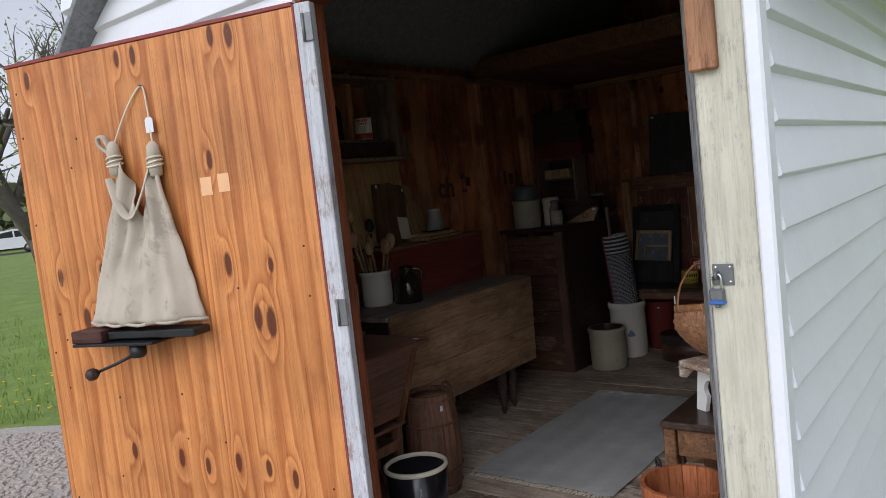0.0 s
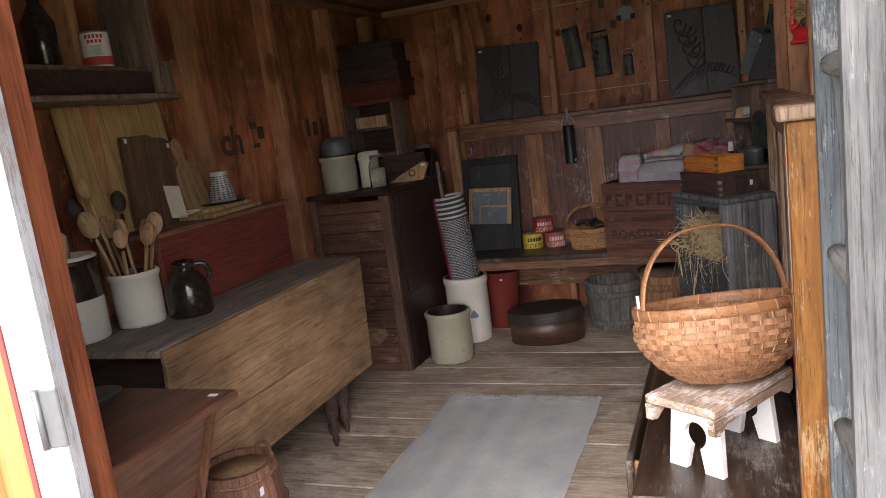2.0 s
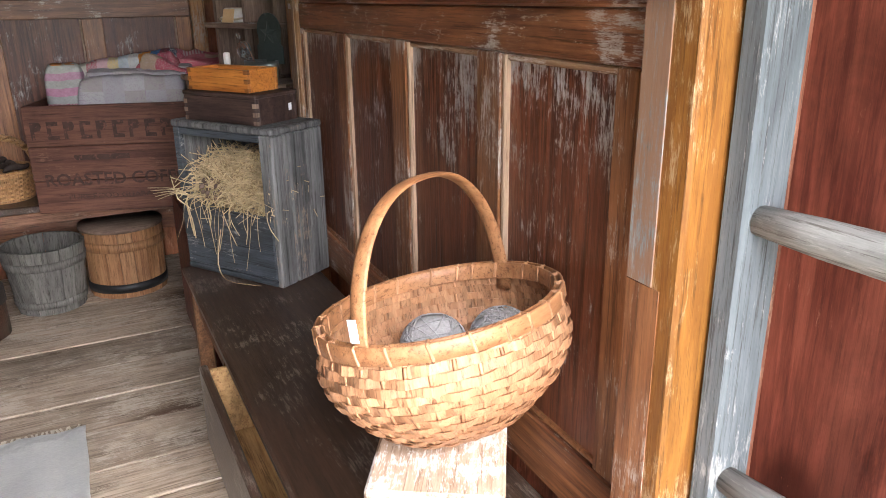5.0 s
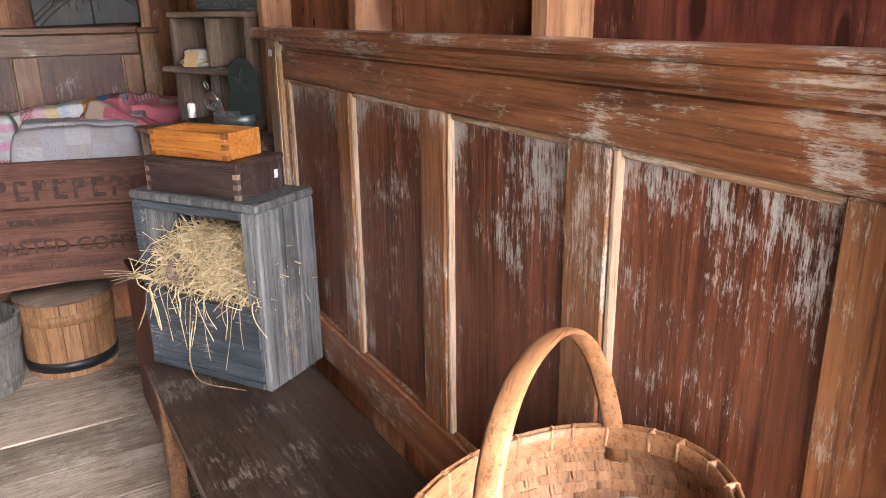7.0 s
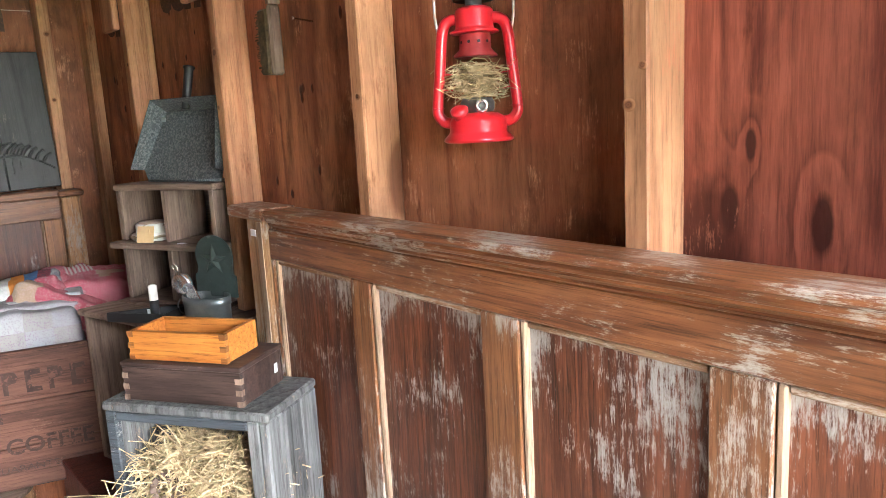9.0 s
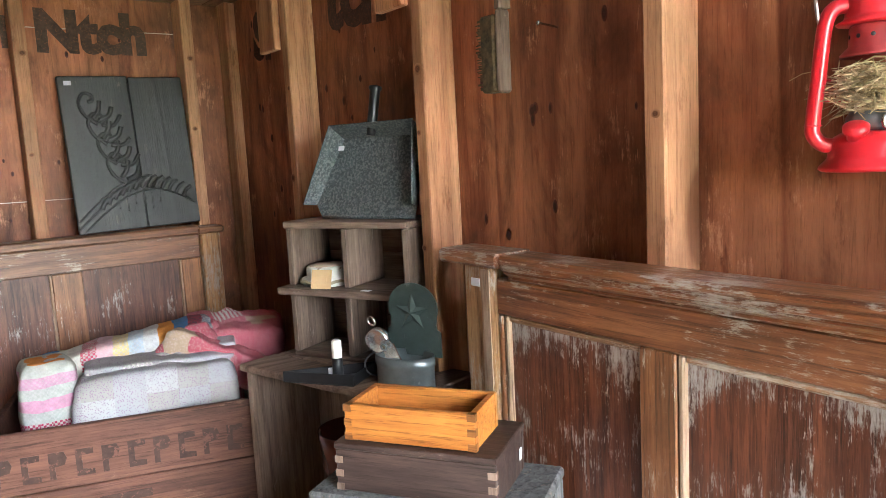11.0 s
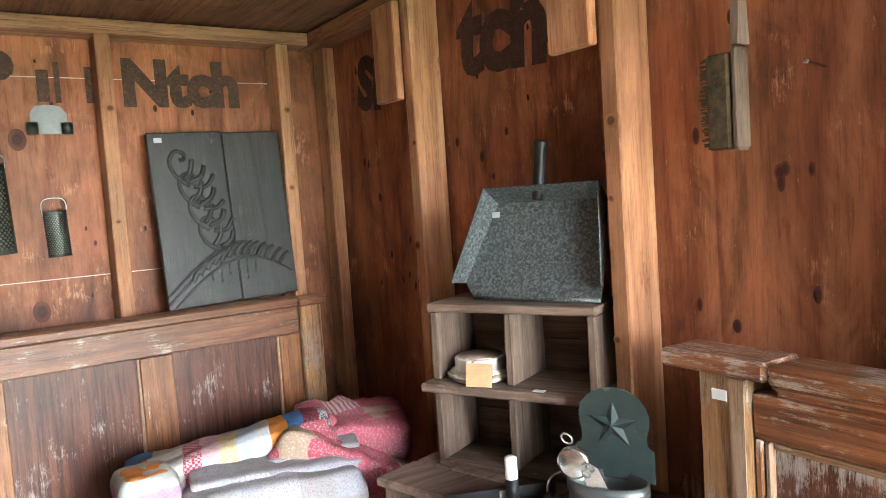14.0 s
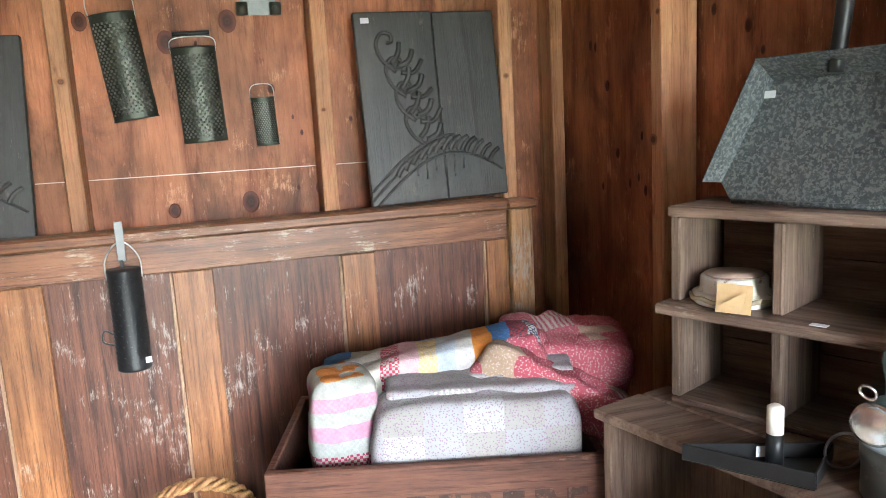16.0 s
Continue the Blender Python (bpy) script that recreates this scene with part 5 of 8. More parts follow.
# ---- far end: second headboard, bench and what stands there ----
H2 = thing("wide_headboard", "wide reddish-brown panelled headboard along the end wall", "headboard", (-1.55, 5.57, 0))
FX0, FX1, FY = -2.43, -0.66, 5.55
wpart("top_rail", span(FX0, -0.735, FY, FY + 0.035, 1.183, 1.262, 0.003), HEADRAILX, H2)
wpart("cap", span(FX0 - 0.01, -0.735, FY - 0.022, FY + 0.06, 1.2625, 1.292, 0.006), HEADRAILX, H2)
wpart("bottom_rail", span(FX0, -0.735, FY, FY + 0.035, 0.2, 0.56, 0.003), HEADRAILX, H2)
st2 = [(-2.43, -2.40), (-1.985, -1.88), (-1.602, -1.508), (-1.194, -1.108), (-0.80, -0.735)]
for a, b in st2:
    wpart("stile", span(a, b, FY + 0.001, FY + 0.033, 0.561, 1.182, 0.003), HEADSTILE2, H2)
for (a, b), (c, d) in zip(st2, st2[1:]):
    wpart("panel", span(b - 0.003, c + 0.003, FY + 0.016, FY + 0.026, 0.559, 1.184, 0), HEAD2, H2)
    wpart("bead", span(c - 0.008, c - 0.0005, FY + 0.004, FY + 0.0155, 0.562, 1.181, 0.002), BEADW, H2, "worn bare edge of the panel frame")
for x in (-2.475, -0.70):
    wpart("post", span(x - 0.033, x + 0.033, FY - 0.015, FY + 0.055, 0, 1.262, 0.004), POSTTAN, H2, "scuffed post with old pale paint")
    wpart("post_cap", span(x - 0.045, x + 0.045, FY - 0.03, FY + 0.07, 1.2625, 1.285, 0.006), HEADRAILX, H2)


# dark carved boards standing on the headboard
SLATEW = wood("charred_carved_wood", (0.020, 0.019, 0.018), (0.052, 0.050, 0.047), "z", 4, 0.48, worn=(0.16, 0.135, 0.105), wear=0.20, bump=0.4, pore=0.4, spec=0.5, fleck=0.3)


def carved_board(m, w, h):
    t = thing("carved_board", "dark carved wooden board with scrolling leaf relief", "board", m=m, group="carved boards on the headboard")
    part("plank", span(-w / 2, 0.018, -0.009, 0.009, 0, h, 0.003), SLATEW, t)
    part("plank", span(0.0195, w / 2, -0.009, 0.009, 0, h - 0.004, 0.003), SLATEW, t)
    def relief(pts, r):
        part("relief", tube(curve_pts([(x, -0.0085, z) for x, z in pts], 6), r * 1.6, 6, 0.8), SLATEW, t)
    # climbing leaf scroll
    for k in range(4):
        zc = h * (0.84 - 0.13 * k)
        xc = -w * 0.27 + 0.020 * k
        q = -1 if k % 2 else 1
        relief([(xc + 0.012, zc - 0.075), (xc - 0.022, zc - 0.045), (xc - 0.036, zc - 0.005), (xc - 0.020, zc + 0.024), (xc + 0.004, zc + 0.020), (xc + 0.006, zc + 0.002), (xc - 0.008, zc)], 0.0044)
        relief([(xc, zc - 0.055), (xc + 0.02, zc - 0.03), (xc + 0.026, zc + 0.0)], 0.0058)
        relief([(xc + 0.018, zc - 0.062), (xc + 0.048, zc - 0.048), (xc + 0.060, zc - 0.02)], 0.0062)
        relief([(xc + 0.024, zc - 0.078), (xc + 0.060, zc - 0.078), (xc + 0.084, zc - 0.052 + 0.006 * q)], 0.0052)
    # rope garland rising in an arch
    n = 17
    arch = [(-w * 0.49 + w * 0.96 * k / n, h * (0.03 + 0.27 * math.sin(math.pi * 0.80 * k / n))) for k in range(n + 1)]
    for k, (x, z) in enumerate(arch):
        if 3 < k < n:
            relief([(x - 0.016, z - 0.018), (x - 0.002, z + 0.004), (x + 0.016, z + 0.016)], 0.0062 if k < n - 3 else 0.0046)
    relief([(x, z - 0.026) for x, z in arch], 0.0030)
    relief([(x, z + 0.022) for x, z in arch[:12]], 0.0030)
    relief([(x, z) for x, z in arch[:6]], 0.0034)
    for k in range(7):
        relief([(-w * 0.22 + k * 0.026, h * 0.235), (-w * 0.225 + k * 0.026, h * (0.16 - 0.02 * (k % 3)))], 0.0016)
    part("price_tag", box((-w / 2 + 0.03, -0.0098, h - 0.022), (0.022, 0.001, 0.014), None, 0), TAG, t, "small white paper tag")
    return t


carved_board(pose(-0.902, 5.605, 1.296, -5, -1.2, 0), 0.385, 0.50)
carved_board(pose(-2.09, 5.605, 1.2925, -5, 2.0, 0), 0.41, 0.465)

# graters and tin things on nails
GRATER = paint("dark_pierced_tin", (0.055, 0.062, 0.05), 0.42, 0.6, var=0.3, spots=(0.16, 0.16, 0.12), spot_amt=0.22, scale=10)
SHINE = paint("grater_burr", (0.26, 0.27, 0.24), 0.35, 0.8, var=0.2)


def grater(m, w, h, label, rows, loop_h=0.06):
    """A half-round pierced sheet with rows of raised burrs and a wire loop."""
    t = thing("nutmeg_grater" if w < 0.06 else "grater", label, "grater", m=m, group="graters on the end wall")
    bm = bmesh.new()
    n, bulge = 14, w * 0.32
    def at(u, z):
        a = math.pi * (0.08 + 0.84 * u)
        return (-math.cos(a) / math.cos(math.pi * 0.08) * w / 2, -bulge * math.sin(a), z)
    ring0 = [bm.verts.new(at(i / n, 0)) for i in range(n + 1)]
    ring1 = [bm.verts.new(at(i / n, h)) for i in range(n + 1)]
    for i in range(n):
        bm.faces.new((ring0[i], ring0[i + 1], ring1[i + 1], ring1[i]))
    bmesh.ops.recalc_face_normals(bm, faces=bm.faces)
    bmesh.ops.solidify(bm, geom=list(bm.faces), thickness=0.0015)
    part("sheet", bm, GRATER, t)
    burr = bmesh.new()
    cols = 9
    for r in range(rows):
        for c in range(cols):
            u = 0.12 + 0.76 * (c + (0.5 if r % 2 else 0)) / cols
            p = Vector(at(u, h * (0.06 + 0.88 * r / rows)))
            p.y -= 0.0006
            d = 0.0028 if w > 0.06 else 0.0016
            vv = [burr.verts.new(p + Vector(q)) for q in ((-d, 0, -d), (d, 0, -d), (d, 0, d), (-d, 0, d))]
            tip = burr.verts.new(p + Vector((0, -0.002, 0)))
            for k in range(4):
                burr.faces.new((vv[k], vv[(k + 1) % 4], tip))
    part("burr_pattern", burr, SHINE, t, "rows of raised pierced burrs")
    for zz in (0.0, h):
        part("rim_wire", tube([at(i / 12, zz) for i in range(13)], 0.002, 6), GRATER, t)
    part("hanging_loop", tube(curve_pts([(-w / 2, 0, h - 0.01), (-w / 2 - 0.001, 0, h + loop_h * 0.6), (-w * 0.3, 0, h + loop_h), (w * 0.3, 0, h + loop_h), (w / 2 + 0.001, 0, h + loop_h * 0.6), (w / 2, 0, h - 0.01)], 5), 0.0016, 6), WIRE, t, "thin wire loop")
    return t


grater(pose(-1.65, YF - 0.006, 1.55, 0, -7, 0), 0.105, 0.255, "long half-round rusty tin grater", 30)
g2 = grater(pose(-1.49, YF - 0.006, 1.485, 0, -2.5, 0), 0.108, 0.235, "half-round dark tin grater with a bar handle", 30, 0.028)
part("bar_handle", tube([(-0.045, -0.012, 0.27), (0.045, -0.012, 0.27)], 0.006, 8), BLACKM, g2, "dark turned bar handle")
grater(pose(-1.335, YF - 0.006, 1.468, 0, -2, 0), 0.058, 0.122, "small half-round tin nutmeg grater", 22, 0.035)
sp = thing("match_holder", "bent sheet-tin wall holder with two pockets", "match holder", (-1.33, YF - 0.004, 1.80), 0)
part("back_plate", prism([(-0.045, 0.0), (0.045, 0.0), (0.045, 0.055), (0.03, 0.075), (0.01, 0.078), (-0.01, 0.078), (-0.03, 0.075), (-0.045, 0.055)], 0.003, pose(0, -0.002, 0)), STEEL, sp)
for x in (-0.042, 0.042):
    part("pocket", lathe([(0, 0), (0.014, 0), (0.015, 0.03), (0.012, 0.03), (0.011, 0.003), (0, 0.003)], 16, (x, -0.018, -0.002)), GRATER, sp)
rl = thing("hanging_grater", "black pierced tin cylinder hanging on an iron hook", "grater", (-1.70, 5.49, 0.98), 0, m=None)
part("cylinder", lathe([(0, 0), (0.036, 0.0), (0.0375, 0.004), (0.0365, 0.008), (0.0365, 0.225), (0.0375, 0.229), (0.036, 0.233), (0, 0.233)], 28), BLACKM, rl)
db = bmesh.new()
for r in range(16):
    for c in range(14):
        a = 2 * math.pi * (c + 0.5 * (r % 2)) / 14
        box_into(db, (0.0368, 0, 0.02 + r * 0.0127), (0.002, 0.004, 0.004), Matrix.Rotation(a, 4, "Z"))
part("burr_pattern", db, BLACKM, rl)
part("bail", tube(curve_pts([(-0.037, 0, 0.21), (-0.036, 0, 0.255), (-0.012, 0, 0.29), (0.012, 0, 0.29), (0.036, 0, 0.255), (0.037, 0, 0.21)], 5), 0.002, 6), WIRE, rl, "thin wire bail")
part("side_loop", tube(curve_pts([(-0.037, 0, 0.06), (-0.06, 0, 0.07), (-0.055, 0, 0.095), (-0.037, 0, 0.085)], 5), 0.0022, 6), BLACKM, rl)
part("price_tag", box((0.02, -0.034, 0.022), (0.014, 0.001, 0.014), pose(0, 0, 0, 0, 0, 25), 0), TAG, rl, "small white paper tag")
hk = thing("iron_hook", "flat iron hook over the headboard's top", "hook", (-1.70, 5.50, 1.25))
part("strap", box((0, 0.02, 0.045), (0.018, 0.06, 0.003), None, 0.001), STEEL, hk)
part("strap", box((0, -0.011, 0.025), (0.018, 0.003, 0.09), None, 0.001), STEEL, hk)
part("tip", tube(curve_pts([(0, -0.012, -0.02), (0, -0.016, -0.03), (0, -0.026, -0.028), (0, -0.03, -0.015)], 4), 0.004, 6), STEEL, hk)

# long bench
BN = thing("long_bench", "long low dark wooden bench along the end wall", "bench", (-1.7, 5.35, 0))
wpart("seat", span(-2.45, -0.78, 5.16, 5.535, 0.445, 0.475, 0.005), DARKTOP, BN, "dark scuffed bench seat")
wpart("front_rail", span(-2.44, -0.79, 5.165, 5.185, 0.395, 0.444, 0.003), wood("bench_rail", (0.16, 0.07, 0.04), (0.34, 0.18, 0.11), "x", 7, 0.6, worn=(0.42, 0.33, 0.26), wear=0.25), BN, "reddish worn bench rail")
for x in (-2.42, -0.84):
    wpart("leg", span(x - 0.02, x + 0.02, 5.24, 5.51, 0, 0.444, 0.003), DARKBOX, BN)

# crate of quilts
ARB = wood("coffee_crate", (0.075, 0.03, 0.02), (0.17, 0.075, 0.05), "x", 8, 0.7, worn=(0.24, 0.13, 0.09), wear=0.2, blotch=0.35)
AM = pose(-1.46, 5.005, 0.476, 0, 0, -17)
AC = thing("quilt_crate", "old reddish-brown wooden coffee crate with printed letters", "crate", m=AM)
AW, AD, AH = 0.625, 0.40, 0.412
for z0, z1 in ((0.0, 0.126), (0.128, 0.259), (0.261, AH)):
    part("front_board", span(0, AW, 0, 0.018, z0, z1, 0.003), ARB, AC)
    part("side_board", span(0, 0.016, 0.0185, AD - 0.0165, z0, z1, 0.003), ARB, AC)
    part("side_board", span(AW - 0.016, AW, 0.0185, AD - 0.0165, z0, z1, 0.003), ARB, AC)
    part("back_board", span(0, AW, AD - 0.016, AD, z0, z1, 0.003), ARB, AC)
part("floor_board", span(0.017, AW - 0.017, 0.019, AD - 0.017, 0, 0.015, 0), ARB, AC)
CRINK = paint("crate_ink", (0.05, 0.024, 0.018), 0.8, var=0.5, spots=(0.12, 0.05, 0.035), spot_amt=0.4, scale=25)
letters_on(AC, "print", turned(lettering("ROASTED COFFEE", 0.066, bold=0.0012), pose(0.315, -0.001, 0.128) @ Matrix.Diagonal((1.02, 1, 1, 1))), CRINK, "faded black printed letter")
letters_on(AC, "print", turned(lettering("PURE FOOD GUARANTEE", 0.026), pose(0.31, -0.001, 0.062) @ Matrix.Diagonal((1.3, 1, 1, 1))), CRINK, "faded black printed letter")
for i in range(10):
    x0 = 0.022 + i * 0.0585
    for outline in ([(0, 0), (0.013, 0), (0.013, 0.030), (0.034, 0.034), (0.040, 0.050), (0.034, 0.066), (0, 0.066)], [(0, 0), (0.040, 0), (0.040, 0.013), (0.014, 0.016), (0.014, 0.050), (0.040, 0.052), (0.040, 0.066), (0, 0.066)])[i % 2:i % 2 + 1]:
        part("print", prism([(x0 + x, 0.287 + z) for x, z in outline], 0.0012, pose(0, -0.0012, 0)), CRINK, AC, "faded printed block")
part("print", span(0.16, 0.36, -0.0018, -0.0005, 0.205, 0.225, 0), CRINK, AC, "faded printed bar")


def patch_cloth(name, colours, cell, dots=None, seam=0.75, warm=0.0):
    """Patchwork: square cells of plain, striped and dotted cloth."""
    m, n, l, b = base_nodes(name, 0.9, 0, 0.15)
    v = coords(n, l, (1 / cell,) * 3)
    sn = n.new("ShaderNodeVectorMath")
    sn.operation = "FLOOR"
    l.new(v, sn.inputs[0])
    wnz = n.new("ShaderNodeTexWhiteNoise")
    l.new(sn.outputs[0], wnz.inputs["Vector"])
    cr = ramp(n, [(i / len(colours), c) for i, c in enumerate(colours)])
    cr.color_ramp.interpolation = "CONSTANT"
    l.new(wnz.outputs["Value"], cr.inputs[0])
    col = cr.outputs[0]
    w = n.new("ShaderNodeTexWave")
    w.inputs["Scale"].default_value, w.inputs["Distortion"].default_value = 2.2, 0.3
    l.new(v, w.inputs["Vector"])
    pick = n.new("ShaderNodeSeparateColor")
    l.new(wnz.outputs["Color"], pick.inputs[0])
    gate = n.new("ShaderNodeMath")
    gate.operation = "GREATER_THAN"
    gate.inputs[1].default_value = 0.96
    l.new(pick.outputs[1], gate.inputs[0])
    amt = n.new("ShaderNodeMath")
    amt.operation = "MULTIPLY"
    l.new(gate.outputs[0], amt.inputs[0])
    l.new(w.outputs["Fac"], amt.inputs[1])
    col = mixc(n, l, amt.outputs[0], col, (0.46, 0.44, 0.41))
    if dots:
        vo = n.new("ShaderNodeTexVoronoi")
        vo.inputs["Scale"].default_value = 230
        l.new(coords(n, l, (1, 1, 1)), vo.inputs["Vector"])
        dr_ = ramp(n, [(0.28, (0.8, 0.8, 0.8)), (0.38, (0, 0, 0))])
        l.new(vo.outputs["Distance"], dr_.inputs[0])
        col = mixc(n, l, dr_.outputs[0], col, dots)
    l.new(col, b.inputs["Base Color"])
    bump_of(n, l, b, noise_of(n, l, coords(n, l, (1, 1, 1)), 45, 4.0), 0.5, 0.004)
    return m


QWHITE = patch_cloth("white_sprigged_quilt", [(0.30, 0.30, 0.315), (0.345, 0.345, 0.35), (0.285, 0.275, 0.265), (0.31, 0.30, 0.305)], 0.075, (0.22, 0.13, 0.22))
QPATCH = patch_cloth("patchwork_quilt", [(0.42, 0.42, 0.40), (0.45, 0.24, 0.34), (0.55, 0.22, 0.05), (0.10, 0.2, 0.38), (0.46, 0.42, 0.36), (0.34, 0.38, 0.43), (0.38, 0.07, 0.1), (0.42, 0.36, 0.22)], 0.04)
def banded_cloth(name, axis, lo, hi, bands):
    """Patchwork strip: bands along one axis, each plain, checked or striped."""
    m, n, l, b = base_nodes(name, 0.9, 0, 0.12)
    v = coords(n, l, (1, 1, 1), False)
    sp = n.new("ShaderNodeSeparateXYZ")
    l.new(v, sp.inputs[0])
    wv = n.new("ShaderNodeMath")
    wv.operation = "MULTIPLY_ADD"
    wv.inputs[1].default_value = 0.018
    l.new(noise_of(n, l, v, 14, 2), wv.inputs[0])
    l.new(sp.outputs[axis], wv.inputs[2])
    mr = n.new("ShaderNodeMapRange")
    mr.inputs["From Min"].default_value, mr.inputs["From Max"].default_value = lo + 0.009, hi + 0.009
    l.new(wv.outputs[0], mr.inputs["Value"])
    k = len(bands)
    plain = ramp(n, [(i / k, c) for i, (c, d, a) in enumerate(bands)])
    other = ramp(n, [(i / k, d) for i, (c, d, a) in enumerate(bands)])
    amount = ramp(n, [(i / k, (a, a, a)) for i, (c, d, a) in enumerate(bands)])
    for r in (plain, other, amount):
        r.color_ramp.interpolation = "CONSTANT"
        l.new(mr.outputs[0], r.inputs[0])
    ck = n.new("ShaderNodeTexChecker")
    ck.inputs["Scale"].default_value = 170
    l.new(v, ck.inputs["Vector"])
    fac = n.new("ShaderNodeMath")
    fac.operation = "MULTIPLY"
    l.new(ck.outputs["Fac"], fac.inputs[0])
    l.new(amount.outputs[0], fac.inputs[1])
    col = mixc(n, l, fac.outputs[0], plain.outputs[0], other.outputs[0])
    soft = ramp(n, [(0.3, (0.78, 0.78, 0.78)), (0.7, (1.06, 1.06, 1.06))])
    l.new(noise_of(n, l, v, 60, 4, 0.7), soft.inputs[0])
    l.new(mixc(n, l, 1.0, col, soft.outputs[0], "MULTIPLY"), b.inputs["Base Color"])
    bump_of(n, l, b, noise_of(n, l, v, 55, 4.0), 0.6, 0.004)
    return m


CLOTH_WHITE = (0.40, 0.40, 0.39)
QROLL = banded_cloth("patchwork_roll", 0, -0.22, 0.24, [((0.52, 0.20, 0.05), CLOTH_WHITE, 0.0), ((0.50, 0.52, 0.47), CLOTH_WHITE, 0.3), ((0.52, 0.50, 0.45), CLOTH_WHITE, 0.3), ((0.40, 0.04, 0.08), CLOTH_WHITE, 0.9), ((0.54, 0.34, 0.38), CLOTH_WHITE, 0.3), ((0.58, 0.44, 0.20), CLOTH_WHITE, 0.6), ((0.36, 0.42, 0.50), CLOTH_WHITE, 0.5), ((0.48, 0.47, 0.46), CLOTH_WHITE, 0.3), ((0.58, 0.23, 0.05), CLOTH_WHITE, 0.0), ((0.055, 0.15, 0.34), CLOTH_WHITE, 0.12), ((0.30, 0.05, 0.07), (0.05, 0.05, 0.06), 0.9), ((0.05, 0.06, 0.10), CLOTH_WHITE, 0.9)])
QBACK = banded_cloth("patchwork_back", 0, -0.24, 0.20, [((0.07, 0.18, 0.38), CLOTH_WHITE, 0.15), ((0.46, 0.46, 0.34), CLOTH_WHITE, 0.0), ((0.50, 0.49, 0.38), CLOTH_WHITE, 0.0), ((0.22, 0.33, 0.50), CLOTH_WHITE, 0.6), ((0.12, 0.22, 0.42), CLOTH_WHITE, 0.5), ((0.45, 0.10, 0.10), CLOTH_WHITE, 0.0), ((0.48, 0.46, 0.36), (0.4, 0.3, 0.2), 0.4)])
QEND = banded_cloth("patchwork_end", 2, 0.36, 0.56, [((0.30, 0.04, 0.09), CLOTH_WHITE, 0.8), ((0.30, 0.32, 0.31), CLOTH_WHITE, 0.3), ((0.44, 0.22, 0.32), CLOTH_WHITE, 0.1), ((0.33, 0.35, 0.33), CLOTH_WHITE, 0.4), ((0.42, 0.24, 0.33), CLOTH_WHITE, 0.2), ((0.38, 0.39, 0.36), CLOTH_WHITE, 0.2), ((0.50, 0.19, 0.05), CLOTH_WHITE, 0.0)])
QRED = patch_cloth("red_print_quilt", [(0.34, 0.075, 0.105), (0.38, 0.11, 0.14), (0.36, 0.09, 0.12), (0.34, 0.25, 0.18), (0.36, 0.085, 0.115), (0.35, 0.08, 0.11), (0.33, 0.07, 0.10)], 0.085, (0.56, 0.44, 0.42))


def folded(m, size, seed, lumps=0.012, layers=0):
    """A soft folded bundle: a rounded block with sagging, uneven folds."""
    bm = bmesh.new()
    bmesh.ops.create_cube(bm, size=1.0)
    bmesh.ops.subdivide_edges(bm, edges=bm.edges[:], cuts=23, use_grid_fill=True)
    sx, sy, sz = size
    for v in bm.verts:
        p = Vector((v.co.x * 2, v.co.y * 2, v.co.z * 2))
        k = max(abs(p.x), abs(p.y), abs(p.z))
        sph = p.normalized()
        ln = (abs(p.x) ** 8 + abs(p.y) ** 8 + abs(p.z) ** 8) ** 0.125
        q = p / ln * k
        v.co = Vector((q.x * sx / 2, q.y * sy / 2, q.z * sz / 2))
        nz = noise.noise(v.co * 11 + Vector((seed, 0, 0))) * lumps + noise.noise(v.co * 28 + Vector((0, seed, 0))) * lumps * 0.45
        v.co += sph * nz
        v.co += sph * 0.0035 * abs(math.sin(v.co.x * 62) * math.sin(v.co.z * 62 + v.co.y * 62))
        if layers:
            v.co += Vector((sph.x, sph.y, 0)) * 0.006 * math.sin(v.co.z / sz * math.pi * 2 * layers)
    for f in bm.faces:
        f.smooth = True
    return turned(bm, m)


def quilt(label, m, folds, mat_):
    """A quilt folded into several soft layers."""
    t = thing("quilt", label, "quilt", m=m, group="quilts in the crate")
    for at, size, lump, seed, *own in folds:
        part("fold", folded(at, size, seed, lump, 0), own[0] if own else mat_, t)
    return t


quilt("folded white quilt with tiny sprigged print", AM @ pose(0.39, 0.105, 0.04, 0, 0, 2), ((pose(0, 0, 0.235), (0.40, 0.15, 0.47), 0.009, 3.0), (pose(0.02, 0.03, 0.466, 4, 1, 0), (0.37, 0.10, 0.035), 0.008, 4.0), (pose(0.04, 0.085, 0.466, 3, -3, 0), (0.34, 0.10, 0.05), 0.008, 5.0)), QWHITE)
quilt("folded patchwork quilt in pink, blue and orange", AM @ pose(0.31, 0.275, 0.022, 0, 0, 3), ((pose(-0.185, -0.13, 0.265, 0, 0, 10), (0.13, 0.14, 0.53), 0.009, 8.0, QEND), (pose(0.0, -0.035, 0.492, 0, -8, 5), (0.46, 0.12, 0.10), 0.011, 9.5, QROLL), (pose(-0.02, 0.07, 0.465, 0, -5, 0), (0.44, 0.11, 0.085), 0.014, 11.0, QBACK), (pose(0.0, 0.04, 0.22), (0.40, 0.22, 0.4), 0.008, 12.0)), QPATCH)
